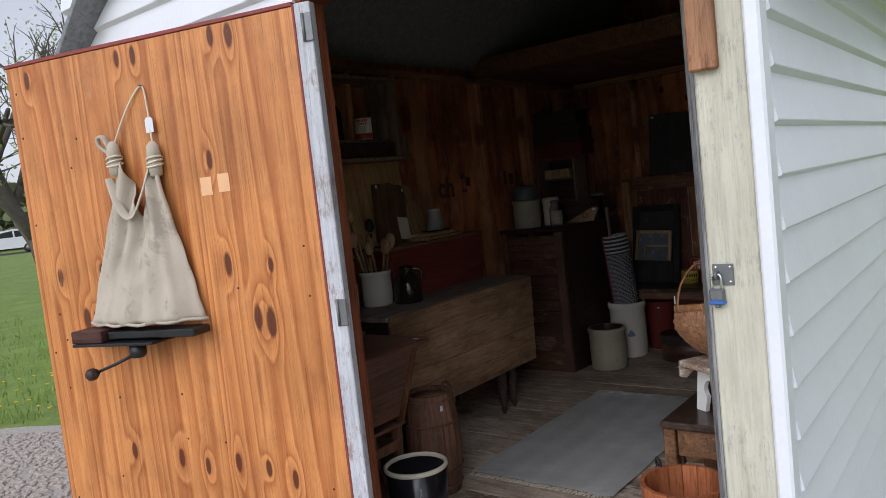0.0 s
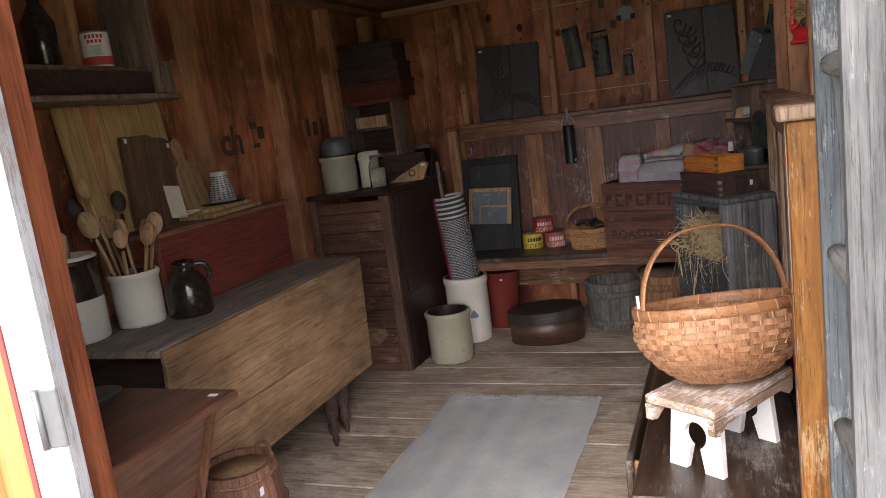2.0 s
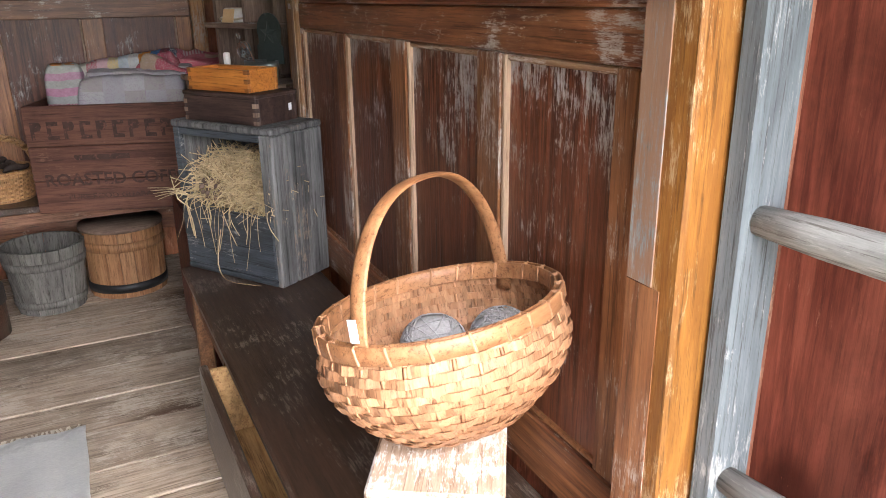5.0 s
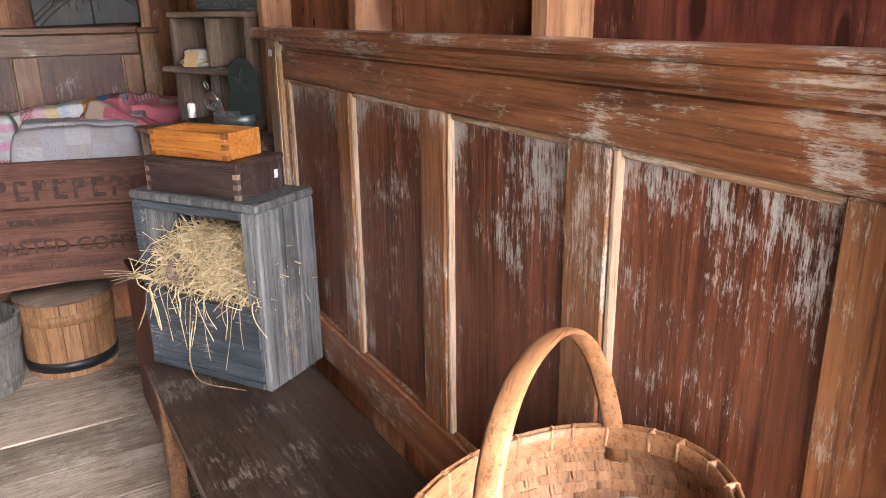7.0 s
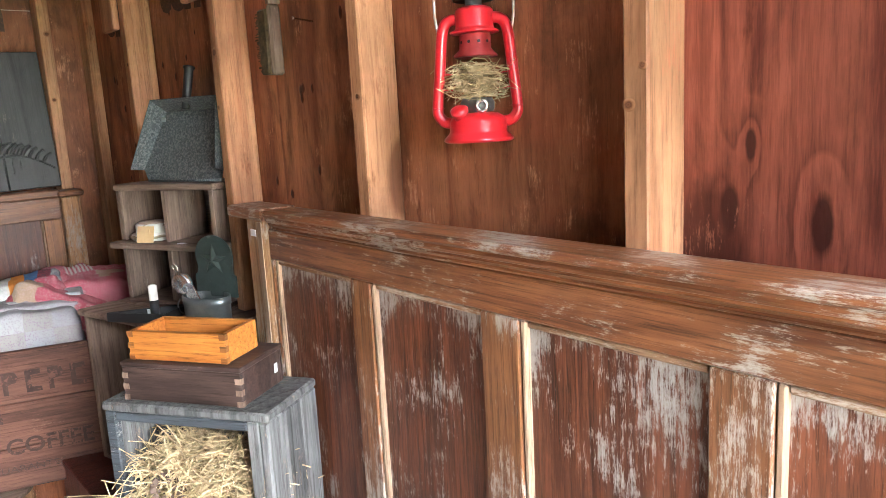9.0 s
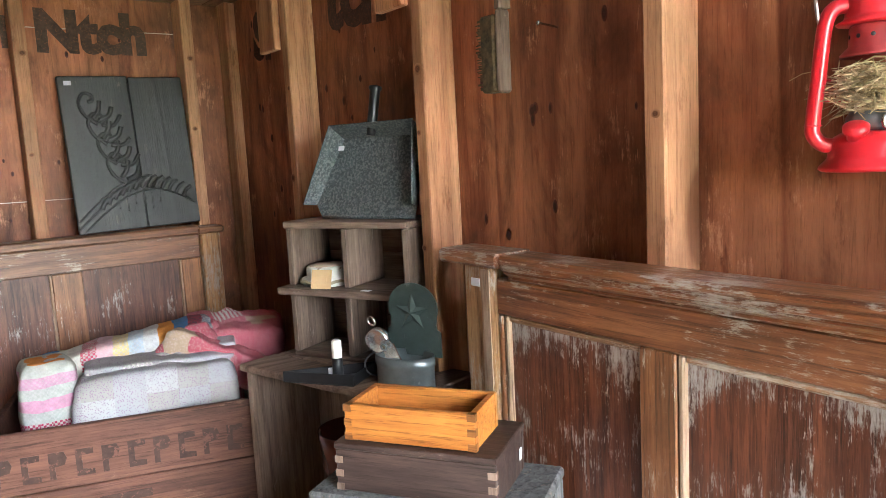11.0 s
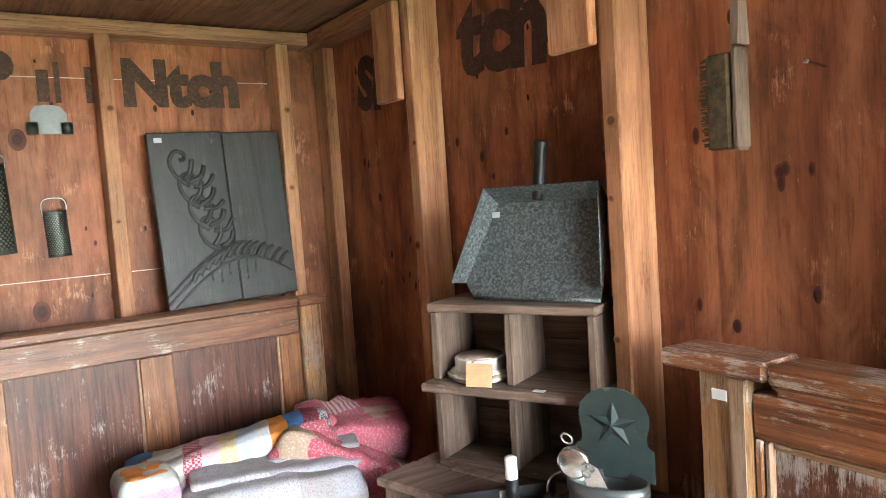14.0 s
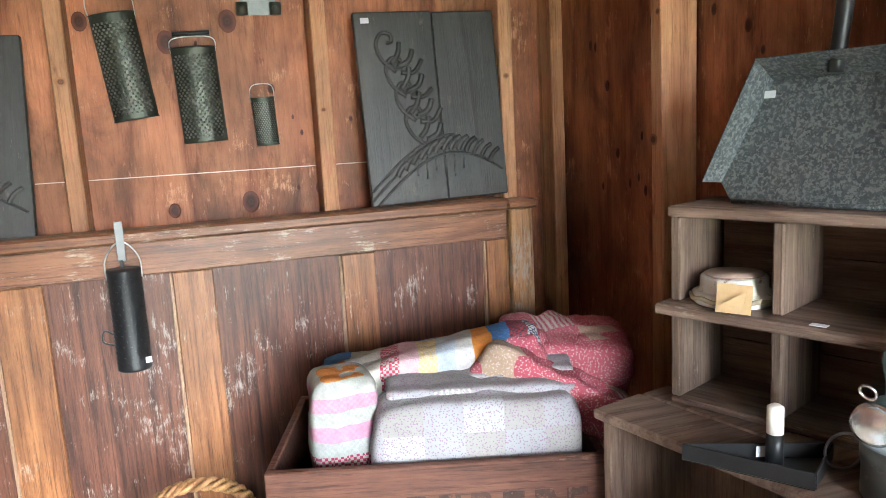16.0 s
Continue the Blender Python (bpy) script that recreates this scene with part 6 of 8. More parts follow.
quilt("bunched red printed patchwork quilt", AM @ pose(0.585, 0.25, 0.016, 0, 0, 10), ((pose(0.03, 0.07, 0.475, 8, 6, -10), (0.27, 0.22, 0.15), 0.02, 14.0), (pose(-0.035, -0.06, 0.465, -8, 24, -25), (0.32, 0.15, 0.085), 0.018, 16.0), (pose(-0.10, 0.03, 0.515, -5, -12, -30), (0.15, 0.12, 0.08), 0.02, 17.0), (pose(-0.01, 0.02, 0.20), (0.08, 0.2, 0.40), 0.006, 18.0)), QRED)


# cans on the bench
def can(name, label, at, r, h, body, band, text, tcol, turn=0.0, lid=STEEL):
    t = thing(name, label, "can", at, turn, group="coffee cans on the bench")
    part("body", lathe([(0, 0), (r * 0.98, 0), (r, 0.004), (r, h - 0.004), (r * 0.98, h), (0, h)], 36), body, t)
    part("rim", lathe([(r * 0.985, h - 0.004), (r * 1.015, h - 0.003), (r * 1.015, h + 0.003), (r * 0.95, h + 0.003), (r * 0.94, h)], 36), lid, t, "bare metal rim")
    part("band", lathe([(r + 0.0006, h * 0.06), (r + 0.0006, h * 0.3)], 36), band, t, "printed band")
    if text:
        bm = lettering(text, r * 0.62)
        for v in bm.verts:
            a = v.co.x / r
            rr = r + 0.0012 - v.co.y * 0.2
            v.co = Vector((rr * math.sin(a), -rr * math.cos(a), v.co.z + h * 0.18))
        part("print", bm, tcol, t)
        bm = bmesh.new()
        for i in range(6):
            a = (i - 2.5) * 0.27
            box_into(bm, (0, -r - 0.0008, h * 0.6), (r * 0.18, 0.0012, h * 0.26), Matrix.Rotation(a, 4, "Z"))
        part("print_bars", bm, tcol, t)
    return t


YEL = paint("yellow_can", (0.62, 0.46, 0.05), 0.4, var=0.1, spots=(0.3, 0.2, 0.08), spot_amt=0.15)
REDC = paint("red_can", (0.42, 0.03, 0.03), 0.4, var=0.12, spots=(0.2, 0.1, 0.08), spot_amt=0.15)
PINKC = paint("faded_red_can", (0.36, 0.09, 0.08), 0.5, var=0.15, spots=(0.5, 0.3, 0.25), spot_amt=0.2)
BLK = paint("black_print", (0.02, 0.018, 0.015), 0.6, var=0.2)
WHT = paint("cream_print", (0.68, 0.62, 0.5), 0.6, var=0.1)
can("coffee_can", "yellow coffee can with black print on the bench", (-1.985, 5.44, 0.4755), 0.063, 0.095, YEL, YEL, "COFFEE", BLK, 28)
can("coffee_can", "faded red coffee can with pale print on the bench", (-1.845, 5.455, 0.4755), 0.062, 0.09, PINKC, PINKC, "COFFEE", WHT, 24)
can("coffee_can", "bright red coffee can stacked on two others", (-1.915, 5.46, 0.574), 0.062, 0.085, REDC, REDC, "COFFEE", WHT, 24)

# small basket of dark odds and ends
b2 = thing("small_basket", "small wicker basket of dark dried pods", "basket", (-1.60, 5.36, 0.4755))
WICK = wood("brown_wicker", (0.33, 0.16, 0.06), (0.55, 0.31, 0.14), "z", 5, 0.6)
for k in range(13):
    part("weaver", weave(0.118 + 0.0016 * k, 0.002 + k * 0.0093, 0.0088, 22, 1 if k % 2 else -1, 0.0028, 80), WICK, b2)
part("base", lathe([(0, 0.0), (0.119, 0.0), (0.119, 0.006), (0, 0.006)], 30), WICK, b2)
part("inner_weave", lathe([(0.114, 0.004), (0.134, 0.12)], 40), WICK, b2)
part("rim", tube([(0.139 * math.cos(a), 0.139 * math.sin(a), 0.124) for a in [2 * math.pi * i / 40 for i in range(40)]], 0.007, 6, 1, True), WICK, b2)
part("handle", tube(curve_pts([(-0.135, 0, 0.11), (-0.13, 0.0, 0.19), (-0.06, 0, 0.245), (0.03, 0, 0.25), (0.11, 0, 0.2), (0.135, 0, 0.12)], 6), 0.011, 8, 0.6), WICK, b2)
for ph in (0.0, 2.1, 4.2):
    rod = []
    for i in range(49):
        a = math.pi * i / 48
        rod.append((-0.137 * math.cos(a) + 0.004 * math.cos(i * 0.75 + ph), 0.014 * math.sin(i * 0.75 + ph), 0.11 + 0.145 * math.sin(a) ** 0.75 + 0.010 * math.cos(i * 0.75 + ph)))
    part("twisted_rod", tube(rod, 0.0062, 6), WICK, b2)
POD = paint("dark_pod", (0.05, 0.035, 0.028), 0.7, var=0.4, scale=20)
rng = random.Random(31)
for i in range(9):
    a = rng.uniform(0, 6.28)
    pd = thing("dried_pod", "dark dried curled pod in the basket", "pod", (-1.60 + 0.065 * math.cos(a), 5.36 + 0.065 * math.sin(a), 0.59 + 0.012 * (i % 4)), math.degrees(a * 3), group="pods in the small basket")
    part("shell", tube(curve_pts([(-0.05, 0, -0.005), (-0.01, 0.008, 0.012), (0.035, 0, 0.008), (0.05, 0.006, 0.02)], 4), [0.004, 0.009, 0.012, 0.013, 0.014, 0.014, 0.013, 0.013, 0.012, 0.011, 0.009, 0.006, 0.003], 8), POD, pd)

# black framed board and a small slate
BF = thing("framed_blackboard", "black framed slate board leaning on the headboard", "slate", m=pose(-2.24, 5.42, 0.4755, -11, 0, 0))
BLKF = wood("black_frame", (0.01, 0.01, 0.01), (0.025, 0.024, 0.022), "z", 6, 0.5)
part("slate", span(-0.14, 0.14, 0.002, 0.01, 0.05, 0.55, 0), paint("slate_black", (0.028, 0.03, 0.03), 0.7, var=0.3, spots=(0.08, 0.08, 0.075), spot_amt=0.3, scale=5), BF)
for x0, x1, z0, z1 in ((-0.185, -0.14, 0, 0.60), (0.14, 0.185, 0, 0.60), (-0.1395, 0.1395, 0.55, 0.60), (-0.1395, 0.1395, 0.0, 0.25)):
    part("frame", span(x0, x1, -0.012, 0.014, z0, z1, 0.003), BLKF, BF)
SL = thing("school_slate", "small slate in a pale bare wooden frame", "slate", m=pose(-2.235, 5.375, 0.655, -12, 3, 0))
PALEW = wood("pale_frame_wood", (0.38, 0.24, 0.12), (0.6, 0.42, 0.24), "z", 7, 0.6)
SLT = paint("grey_slate", (0.10, 0.12, 0.14), 0.5, var=0.25, spots=(0.2, 0.22, 0.24), spot_amt=0.3, scale=9)
part("slate", span(-0.115, 0.115, 0.0, 0.006, 0.0, 0.205, 0), SLT, SL)
for x0, x1, z0, z1 in ((-0.14, -0.115, 0, 0.23), (0.115, 0.14, 0, 0.23), (-0.1145, 0.1145, 0.205, 0.23), (-0.055, 0.1145, 0.105, 0.122), (-0.07, -0.0555, 0.0, 0.122)):
    part("frame", span(x0, x1, -0.008, 0.01, z0, z1, 0.003), PALEW, SL)

# stoneware on the floor
GREYGLAZE = paint("grey_green_stoneware", (0.36, 0.34, 0.25), 0.3, var=0.12, spots=(0.28, 0.25, 0.17), spot_amt=0.25, scale=6, spec=0.5)
DARKIN = paint("dark_slip_glaze", (0.03, 0.018, 0.014), 0.3, var=0.2)


def crock(name, label, at, r, h, glaze, inner=DARKIN):
    t = thing(name, label, "crock", at)
    part("body", lathe([(0, 0), (r * 0.93, 0), (r * 0.96, 0.01), (r * 0.985, h * 0.5), (r * 0.97, h * 0.87), (r * 1.03, h * 0.9), (r * 1.04, h * 0.97), (r * 1.0, h), (r * 0.9, h)], 40), glaze, t)
    part("lining", lathe([(r * 0.9, h - 0.001), (r * 0.87, h * 0.85), (r * 0.86, 0.03), (0, 0.025)], 40), inner, t, "dark glazed inside")
    return t


crock("stoneware_crock", "grey-green open stoneware crock on the floor", (-2.335, 4.70, 0.001), 0.128, 0.285, GREYGLAZE)
cn = crock("butter_churn", "tall white stoneware churn with a blue mark", (-2.335, 5.06, 0.001), 0.132, 0.40, CREAMGLAZE)
BLUE = paint("cobalt_mark", (0.16, 0.2, 0.3), 0.4, var=0.3)
part("maker_mark", turned(prism([(-0.02, 0), (0.02, 0), (0.028, 0.012), (0.0, 0.05), (-0.028, 0.012)], 0.002), pose(0.07, -0.111, 0.16, 0, 0, 32)), BLUE, cn, "faded blue leaf mark")
WR = thing("rag_rug_roll", "rolled woven rug in grey, white and red standing upright", "rug", m=pose(-2.335, 5.05, 0.395, 3, -4, 0))
m_, n_, l_, b_ = base_nodes("woven_stripes", 0.95, 0, 0.1)
v_ = coords(n_, l_, (1, 1, 1), False)
sep = n_.new("ShaderNodeSeparateXYZ")
l_.new(v_, sep.inputs[0])
wz = n_.new("ShaderNodeTexWave")
wz.bands_direction = "Z"
wz.inputs["Scale"].default_value = 11.0
l_.new(v_, wz.inputs["Vector"])
wx = n_.new("ShaderNodeTexBrick")
wx.inputs["Scale"].default_value = 26
wx.inputs["Color1"].default_value, wx.inputs["Color2"].default_value, wx.inputs["Mortar"].default_value = (0.05, 0.05, 0.055, 1), (0.07, 0.07, 0.08, 1), (0.42, 0.42, 0.42, 1)
wx.inputs["Mortar Size"].default_value = 0.03
mpv = n_.new("ShaderNodeMapping")
mpv.inputs["Rotation"].default_value = (radians(90), 0, 0)
l_.new(v_, mpv.inputs[0])
l_.new(mpv.outputs[0], wx.inputs["Vector"])
rz = ramp(n_, [(0.55, (0.055, 0.055, 0.06)), (0.65, (0.45, 0.44, 0.43))])
l_.new(wz.outputs["Fac"], rz.inputs[0])
hi = n_.new("ShaderNodeMath")
hi.operation = "GREATER_THAN"
hi.inputs[1].default_value = 0.37
l_.new(sep.outputs[2], hi.inputs[0])
c1 = mixc(n_, l_, hi.outputs[0], wx.outputs["Color"], rz.outputs[0])
lft = n_.new("ShaderNodeMath")
lft.operation = "LESS_THAN"
lft.inputs[1].default_value = -0.055
l_.new(sep.outputs[0], lft.inputs[0])
c2 = mixc(n_, l_, lft.outputs[0], c1, (0.28, 0.035, 0.07))
l_.new(c2, b_.inputs["Base Color"])
bump_of(n_, l_, b_, noise_of(n_, l_, v_, 160, 2), 0.6, 0.003)
rollb = bmesh.new()
prev = None
for i in range(90):
    a = i * 0.24
    r = 0.096 - 0.0036 * a / 6.28 * 2
    cur = [rollb.verts.new((r * math.cos(a), r * math.sin(a), 0.0 + 0.004 * math.sin(a * 2))), rollb.verts.new((r * math.cos(a), r * math.sin(a), 0.5 + 0.006 * math.sin(a * 1.3)))]
    if prev:
        rollb.faces.new((prev[0], cur[0], cur[1], prev[1]))
    prev = cur
bmesh.ops.recalc_face_normals(rollb, faces=rollb.faces)
bmesh.ops.solidify(rollb, geom=list(rollb.faces), thickness=0.004)
part("rolled_cloth", rollb, m_, WR)
fr_ = bmesh.new()
rng = random.Random(8)
for i in range(40):
    box_into(fr_, (0.1, -0.03 + rng.uniform(-0.02, 0.02), 0.02 + i * 0.009), (0.022, 0.003, 0.003), pose(0, 0, 0, 0, rng.uniform(-4, 4), rng.uniform(-12, 12)))
part("fringe", fr_, paint("dark_fringe", (0.06, 0.055, 0.055), 0.95), WR)
pl = thing("churn_dasher", "plain grey wooden churn dasher stick", "stick", m=pose(-2.37, 5.06, 0.03, 2, -2, 0))
part("stick", lathe([(0, 0), (0.011, 0), (0.0125, 0.5), (0.012, 1.07), (0.008, 1.078), (0, 1.078)], 12), GREYBROWN, pl)

rc = thing("red_bin", "tall dull red metal bin under the bench", "bin", (-2.19, 5.33, 0.001))
part("body", lathe([(0, 0), (0.088, 0), (0.09, 0.004), (0.112, 0.355), (0.115, 0.36), (0.109, 0.36), (0.087, 0.008), (0, 0.008)], 36), paint("dull_red_bin", (0.17, 0.03, 0.022), 0.5, var=0.15), rc)
part("price_tag", box((0.03, -0.1085, 0.32), (0.016, 0.001, 0.01), pose(0, 0, 0, 0, 0, 0), 0), TAG, rc, "small white paper tag")

# bentwood box
BB = thing("bentwood_box", "oval dark bentwood box with its lid on", "box", (-1.855, 5.04, 0.001), 8)
BENT = wood("dark_bentwood", (0.045, 0.02, 0.012), (0.125, 0.062, 0.036), "x", 6, 0.4, worn=(0.2, 0.12, 0.08), wear=0.2, spec=0.5)
part("body", lathe([(0, 0), (0.215, 0), (0.215, 0.155), (0, 0.155)], 48, squash=0.72), BENT, BB)
part("lid", turned(lathe([(0.221, 0.0), (0.222, 0.06), (0.215, 0.064), (0, 0.066), (0, 0.03), (0.217, 0.02)], 48, squash=0.72), pose(0.0, 0, 0.128, 0, -2.5, 0)), wood("dark_bentwood_lid", (0.018, 0.014, 0.012), (0.045, 0.036, 0.03), "x", 6, 0.5), BB, "nearly black lid")


# staved pails
def pail(label, at, r0, r1, h, n, mat_, hoops, name="wooden_pail", lid=None):
    t = thing(name, label, "pail", at)
    for i in range(n):
        a0, a1 = 2 * math.pi * (i + 0.02) / n, 2 * math.pi * (i + 0.98) / n
        bm = bmesh.new()
        vs = []
        for r, z in ((r0, 0), (r1, h)):
            for o in (0, -0.014):
                for a in (a0, a1):
                    vs.append(bm.verts.new(((r + o) * math.cos(a), (r + o) * math.sin(a), z)))
        for f in ((0, 1, 5, 4), (2, 6, 7, 3), (0, 4, 6, 2), (1, 3, 7, 5), (4, 5, 7, 6), (0, 2, 3, 1)):
            bm.faces.new([vs[k] for k in f])
        bmesh.ops.recalc_face_normals(bm, faces=bm.faces)
        part("stave", bm, mat_, t)
    part("bottom", lathe([(0, 0.012), (r0 - 0.015, 0.012), (r0 - 0.015, 0.024), (0, 0.024)], 32), mat_, t)
    for z, hh, hm in hoops:
        f = z / h
        ra, rb = r0 + (r1 - r0) * f, r0 + (r1 - r0) * (z + hh) / h
        part("hoop", lathe([(ra + 0.0005, z), (ra + 0.004, z), (rb + 0.004, z + hh), (rb + 0.0005, z + hh)], 40), hm, t)
    if lid:
        part("lid", lathe([(0, h + 0.001), (r1 + 0.006, h + 0.001), (r1 + 0.006, h + 0.016), (0, h + 0.018)], 40), lid, t, "flat wooden lid")
    return t


GREYSTAVE = wood("grey_stave", (0.10, 0.095, 0.085), (0.22, 0.21, 0.19), "z", 8, 0.8)
TANSTAVE = wood("tan_stave", (0.27, 0.125, 0.055), (0.46, 0.25, 0.12), "z", 8, 0.6, blotch=0.3)
pail("grey weathered staved wooden pail", (-1.49, 5.28, 0.001), 0.135, 0.165, 0.285, 16, GREYSTAVE, ((0.03, 0.03, GREYSTAVE), (0.2, 0.035, GREYSTAVE)))
pail("tan wooden sugar bucket with a lid and dark base hoop", (-1.17, 5.36, 0.001), 0.165, 0.172, 0.30, 18, TANSTAVE, ((0.025, 0.04, BLACKM), (0.215, 0.04, TANSTAVE)), "sugar_bucket", GREYBROWNX)


# ---- west side: drop-leaf table, red chest, kitchen things ----
TABLEW = wood("drop_leaf_wood", (0.23, 0.13, 0.066), (0.46, 0.29, 0.165), "y", 2.5, 0.55, worn=(0.36, 0.28, 0.2), wear=0.27, blotch=0.6, pore=0.35)
TABLETOP = wood("grey_table_top", (0.16, 0.132, 0.10), (0.34, 0.295, 0.24), "y", 7, 0.65, worn=(0.3, 0.27, 0.22), wear=0.3, blotch=0.4)
LT = thing("drop_leaf_table", "old brown drop-leaf table with its leaf hanging down", "table", (-2.7, 3.2, 0))
TZ = 0.79
wpart("tabletop", span(-2.99, -2.405, 2.55, 3.86, TZ - 0.024, TZ, 0.004), TABLETOP, LT, "grey worn table top")
wpart("leaf", turned(span(-0.011, 0.011, 2.56, 3.855, -0.30, 0, 0.004), pose(-2.396, 0, TZ - 0.004, 0, 2, 0)), TABLEW, LT, "hanging brown leaf board")
wpart("leaf", turned(span(-0.011, 0.011, 2.56, 3.855, -0.515, -0.302, 0.004), pose(-2.396, 0, TZ - 0.004, 0, 2, 0)), TABLEW, LT, "hanging brown leaf board")
wpart("apron", span(-2.95, -2.46, 2.62, 2.64, 0.60, TZ - 0.025, 0.003), DARKBOX, LT)
wpart("apron", span(-2.95, -2.46, 3.74, 3.76, 0.60, TZ - 0.025, 0.003), DARKBOX, LT)
wpart("apron", span(-2.47, -2.45, 2.645, 3.735, 0.60, TZ - 0.025, 0.003), DARKBOX, LT)
prof = [(0, 0), (0.008, 0), (0.016, 0.03), (0.012, 0.05), (0.024, 0.07), (0.026, 0.10), (0.018, 0.12), (0.03, 0.15), (0.034, 0.22), (0.03, 0.32), (0.022, 0.36), (0.032, 0.38), (0.022, 0.40), (0.032, 0.43), (0.034, 0.598), (0, 0.598)]
for x, y in ((-2.48, 2.66), (-2.48, 3.56), (-2.50, 3.70), (-2.92, 2.66), (-2.92, 3.70)):
    wpart("leg", lathe(prof, 20, (x, y, 0.001)), DARKBOX, LT, "dark turned leg")

# red painted chest on the table
RC = thing("red_chest", "low red-painted wooden chest on the table", "chest", (-2.85, 3.38, TZ))
REDP = wood("old_red_paint", (0.14, 0.028, 0.021), (0.24, 0.058, 0.042), "y", 4, 0.55, worn=(0.1, 0.05, 0.035), wear=0.2, blotch=0.25)
wpart("front", span(-2.715, -2.70, 2.97, 3.80, TZ + 0.0005, 1.065, 0.003), REDP, RC)
wpart("end", span(-2.91, -2.716, 3.785, 3.80, TZ + 0.0005, 1.065, 0.002), REDP, RC)
wpart("end", span(-2.91, -2.716, 2.97, 2.985, TZ + 0.0005, 1.065, 0.002), REDP, RC)
wpart("back", span(-2.912, -2.90, 2.986, 3.784, TZ + 0.0005, 1.065, 0.002), REDP, RC)
wpart("lid", span(-2.912, -2.685, 2.955, 3.815, 1.0655, 1.085, 0.004), wood("chest_lid", (0.11, 0.05, 0.028), (0.26, 0.13, 0.075), "y", 7, 0.6, worn=(0.33, 0.23, 0.16), wear=0.3), RC, "worn brown lid board")

BOARDY = wood("yellow_bread_board", (0.42, 0.26, 0.10), (0.60, 0.42, 0.19), "z", 6, 0.55, blotch=0.2)
BOARDD = wood("dark_cutting_board", (0.10, 0.058, 0.032), (0.19, 0.115, 0.065), "z", 6, 0.55)
BOARDP = wood("paddle_board_wood", (0.30, 0.18, 0.085), (0.46, 0.30, 0.16), "z", 6, 0.55)
bb = thing("pastry_board", "large pale yellow pastry board leaning on the wall", "board", m=pose(-2.90, 3.15, 1.086, 0, -7, 0))
part("board", box((0, -0.02, 0.265), (0.02, 0.52, 0.53), None, 0.003), BOARDY, bb)
part("price_tag", box((0.0108, 0.215, 0.515), (0.001, 0.016, 0.012), None, 0), TAG, bb, "small white paper tag")
cb = thing("cutting_board", "dark brown cutting board leaning upright", "board", m=pose(-2.855, 3.17, 1.086, -9, -8, 0))
part("board", prism([(-0.13, 0), (0.13, 0), (0.13, 0.34), (0.09, 0.355), (0.04, 0.352), (0, 0.36), (-0.05, 0.35), (-0.13, 0.338)], 0.018, pose(0, 0, 0, 0, 0, 90)), BOARDD, cb)
for y in (-0.11, 0.11):
    part("price_tag", box((0.0096, y, 0.325), (0.001, 0.014, 0.018), None, 0), TAG, cb, "small white paper tag")
pb = thing("paddle_board", "small wooden paddle board with a round handle", "board", m=pose(-2.862, 3.42, 1.086, 9, -6, 0))
part("board", prism([(-0.075, 0), (0.075, 0), (0.08, 0.17), (0.06, 0.21), (0.025, 0.235), (0.022, 0.25), (0.034, 0.28), (0.026, 0.32), (0, 0.335), (-0.026, 0.32), (-0.034, 0.28), (-0.022, 0.25), (-0.025, 0.235), (-0.06, 0.21), (-0.08, 0.17)], 0.016, pose(0, 0, 0, 0, 0, 90)), BOARDP, pb)
pp = thing("paper_card", "plain cream paper card leaning on the boards", "card", m=pose(-2.80, 3.22, 1.107, -8, -14, 0))
part("sheet", box((0, 0, 0.065), (0.0015, 0.085, 0.13), None, 0), WHT, pp)
for w, d, x, y, z, a, nm in ((0.17, 0.38, -2.79, 3.46, 1.0855, 4, "flat"), (0.14, 0.30, -2.80, 3.44, 1.104, -3, "flat")):
    sb = thing("bread_board", "pale wooden bread board lying flat", "board", (x, y, z), a, group="bread boards on the chest")
    part("board", box((0, 0, 0.009), (w, d, 0.018), None, 0.004), BOARDP if z < 1.1 else BOARDY, sb)
    if z > 1.1:
        part("cord", tube(curve_pts([(0.05, -0.14, 0.02), (0.07, -0.19, 0.02), (0.03, -0.215, 0.012), (0.0, -0.19, 0.018), (0.04, -0.15, 0.021)], 5), 0.003, 6), WHT, sb, "loop of white cord")
GRATERTIN = paint("grater_tin", (0.62, 0.63, 0.63), 0.5, 0.6, var=0.3, scale=60)
CG = thing("cone_grater", "bright tin cone-shaped grater on a dark plate", "grater", (-2.80, 3.50, 1.1225))
part("plate", lathe([(0, 0), (0.09, 0), (0.095, 0.006), (0.09, 0.008), (0, 0.005)], 32), BLACKM, CG)
part("cone", lathe([(0, 0.008), (0.056, 0.008), (0.034, 0.125), (0.036, 0.128), (0.036, 0.132), (0, 0.134)], 28), GRATERTIN, CG)
slots = bmesh.new()
for r in range(11):
    zz = 0.02 + r * 0.0093
    rr = 0.0565 - 0.022 * (zz - 0.008) / 0.117
    for c in range(16):
        a = 2 * math.pi * c / 16
        box_into(slots, (rr + 0.0006, 0, zz), (0.0018, 0.009, 0.0035), Matrix.Rotation(a, 4, "Z"))
part("slots", slots, BLACKM, CG, "rows of dark slots")

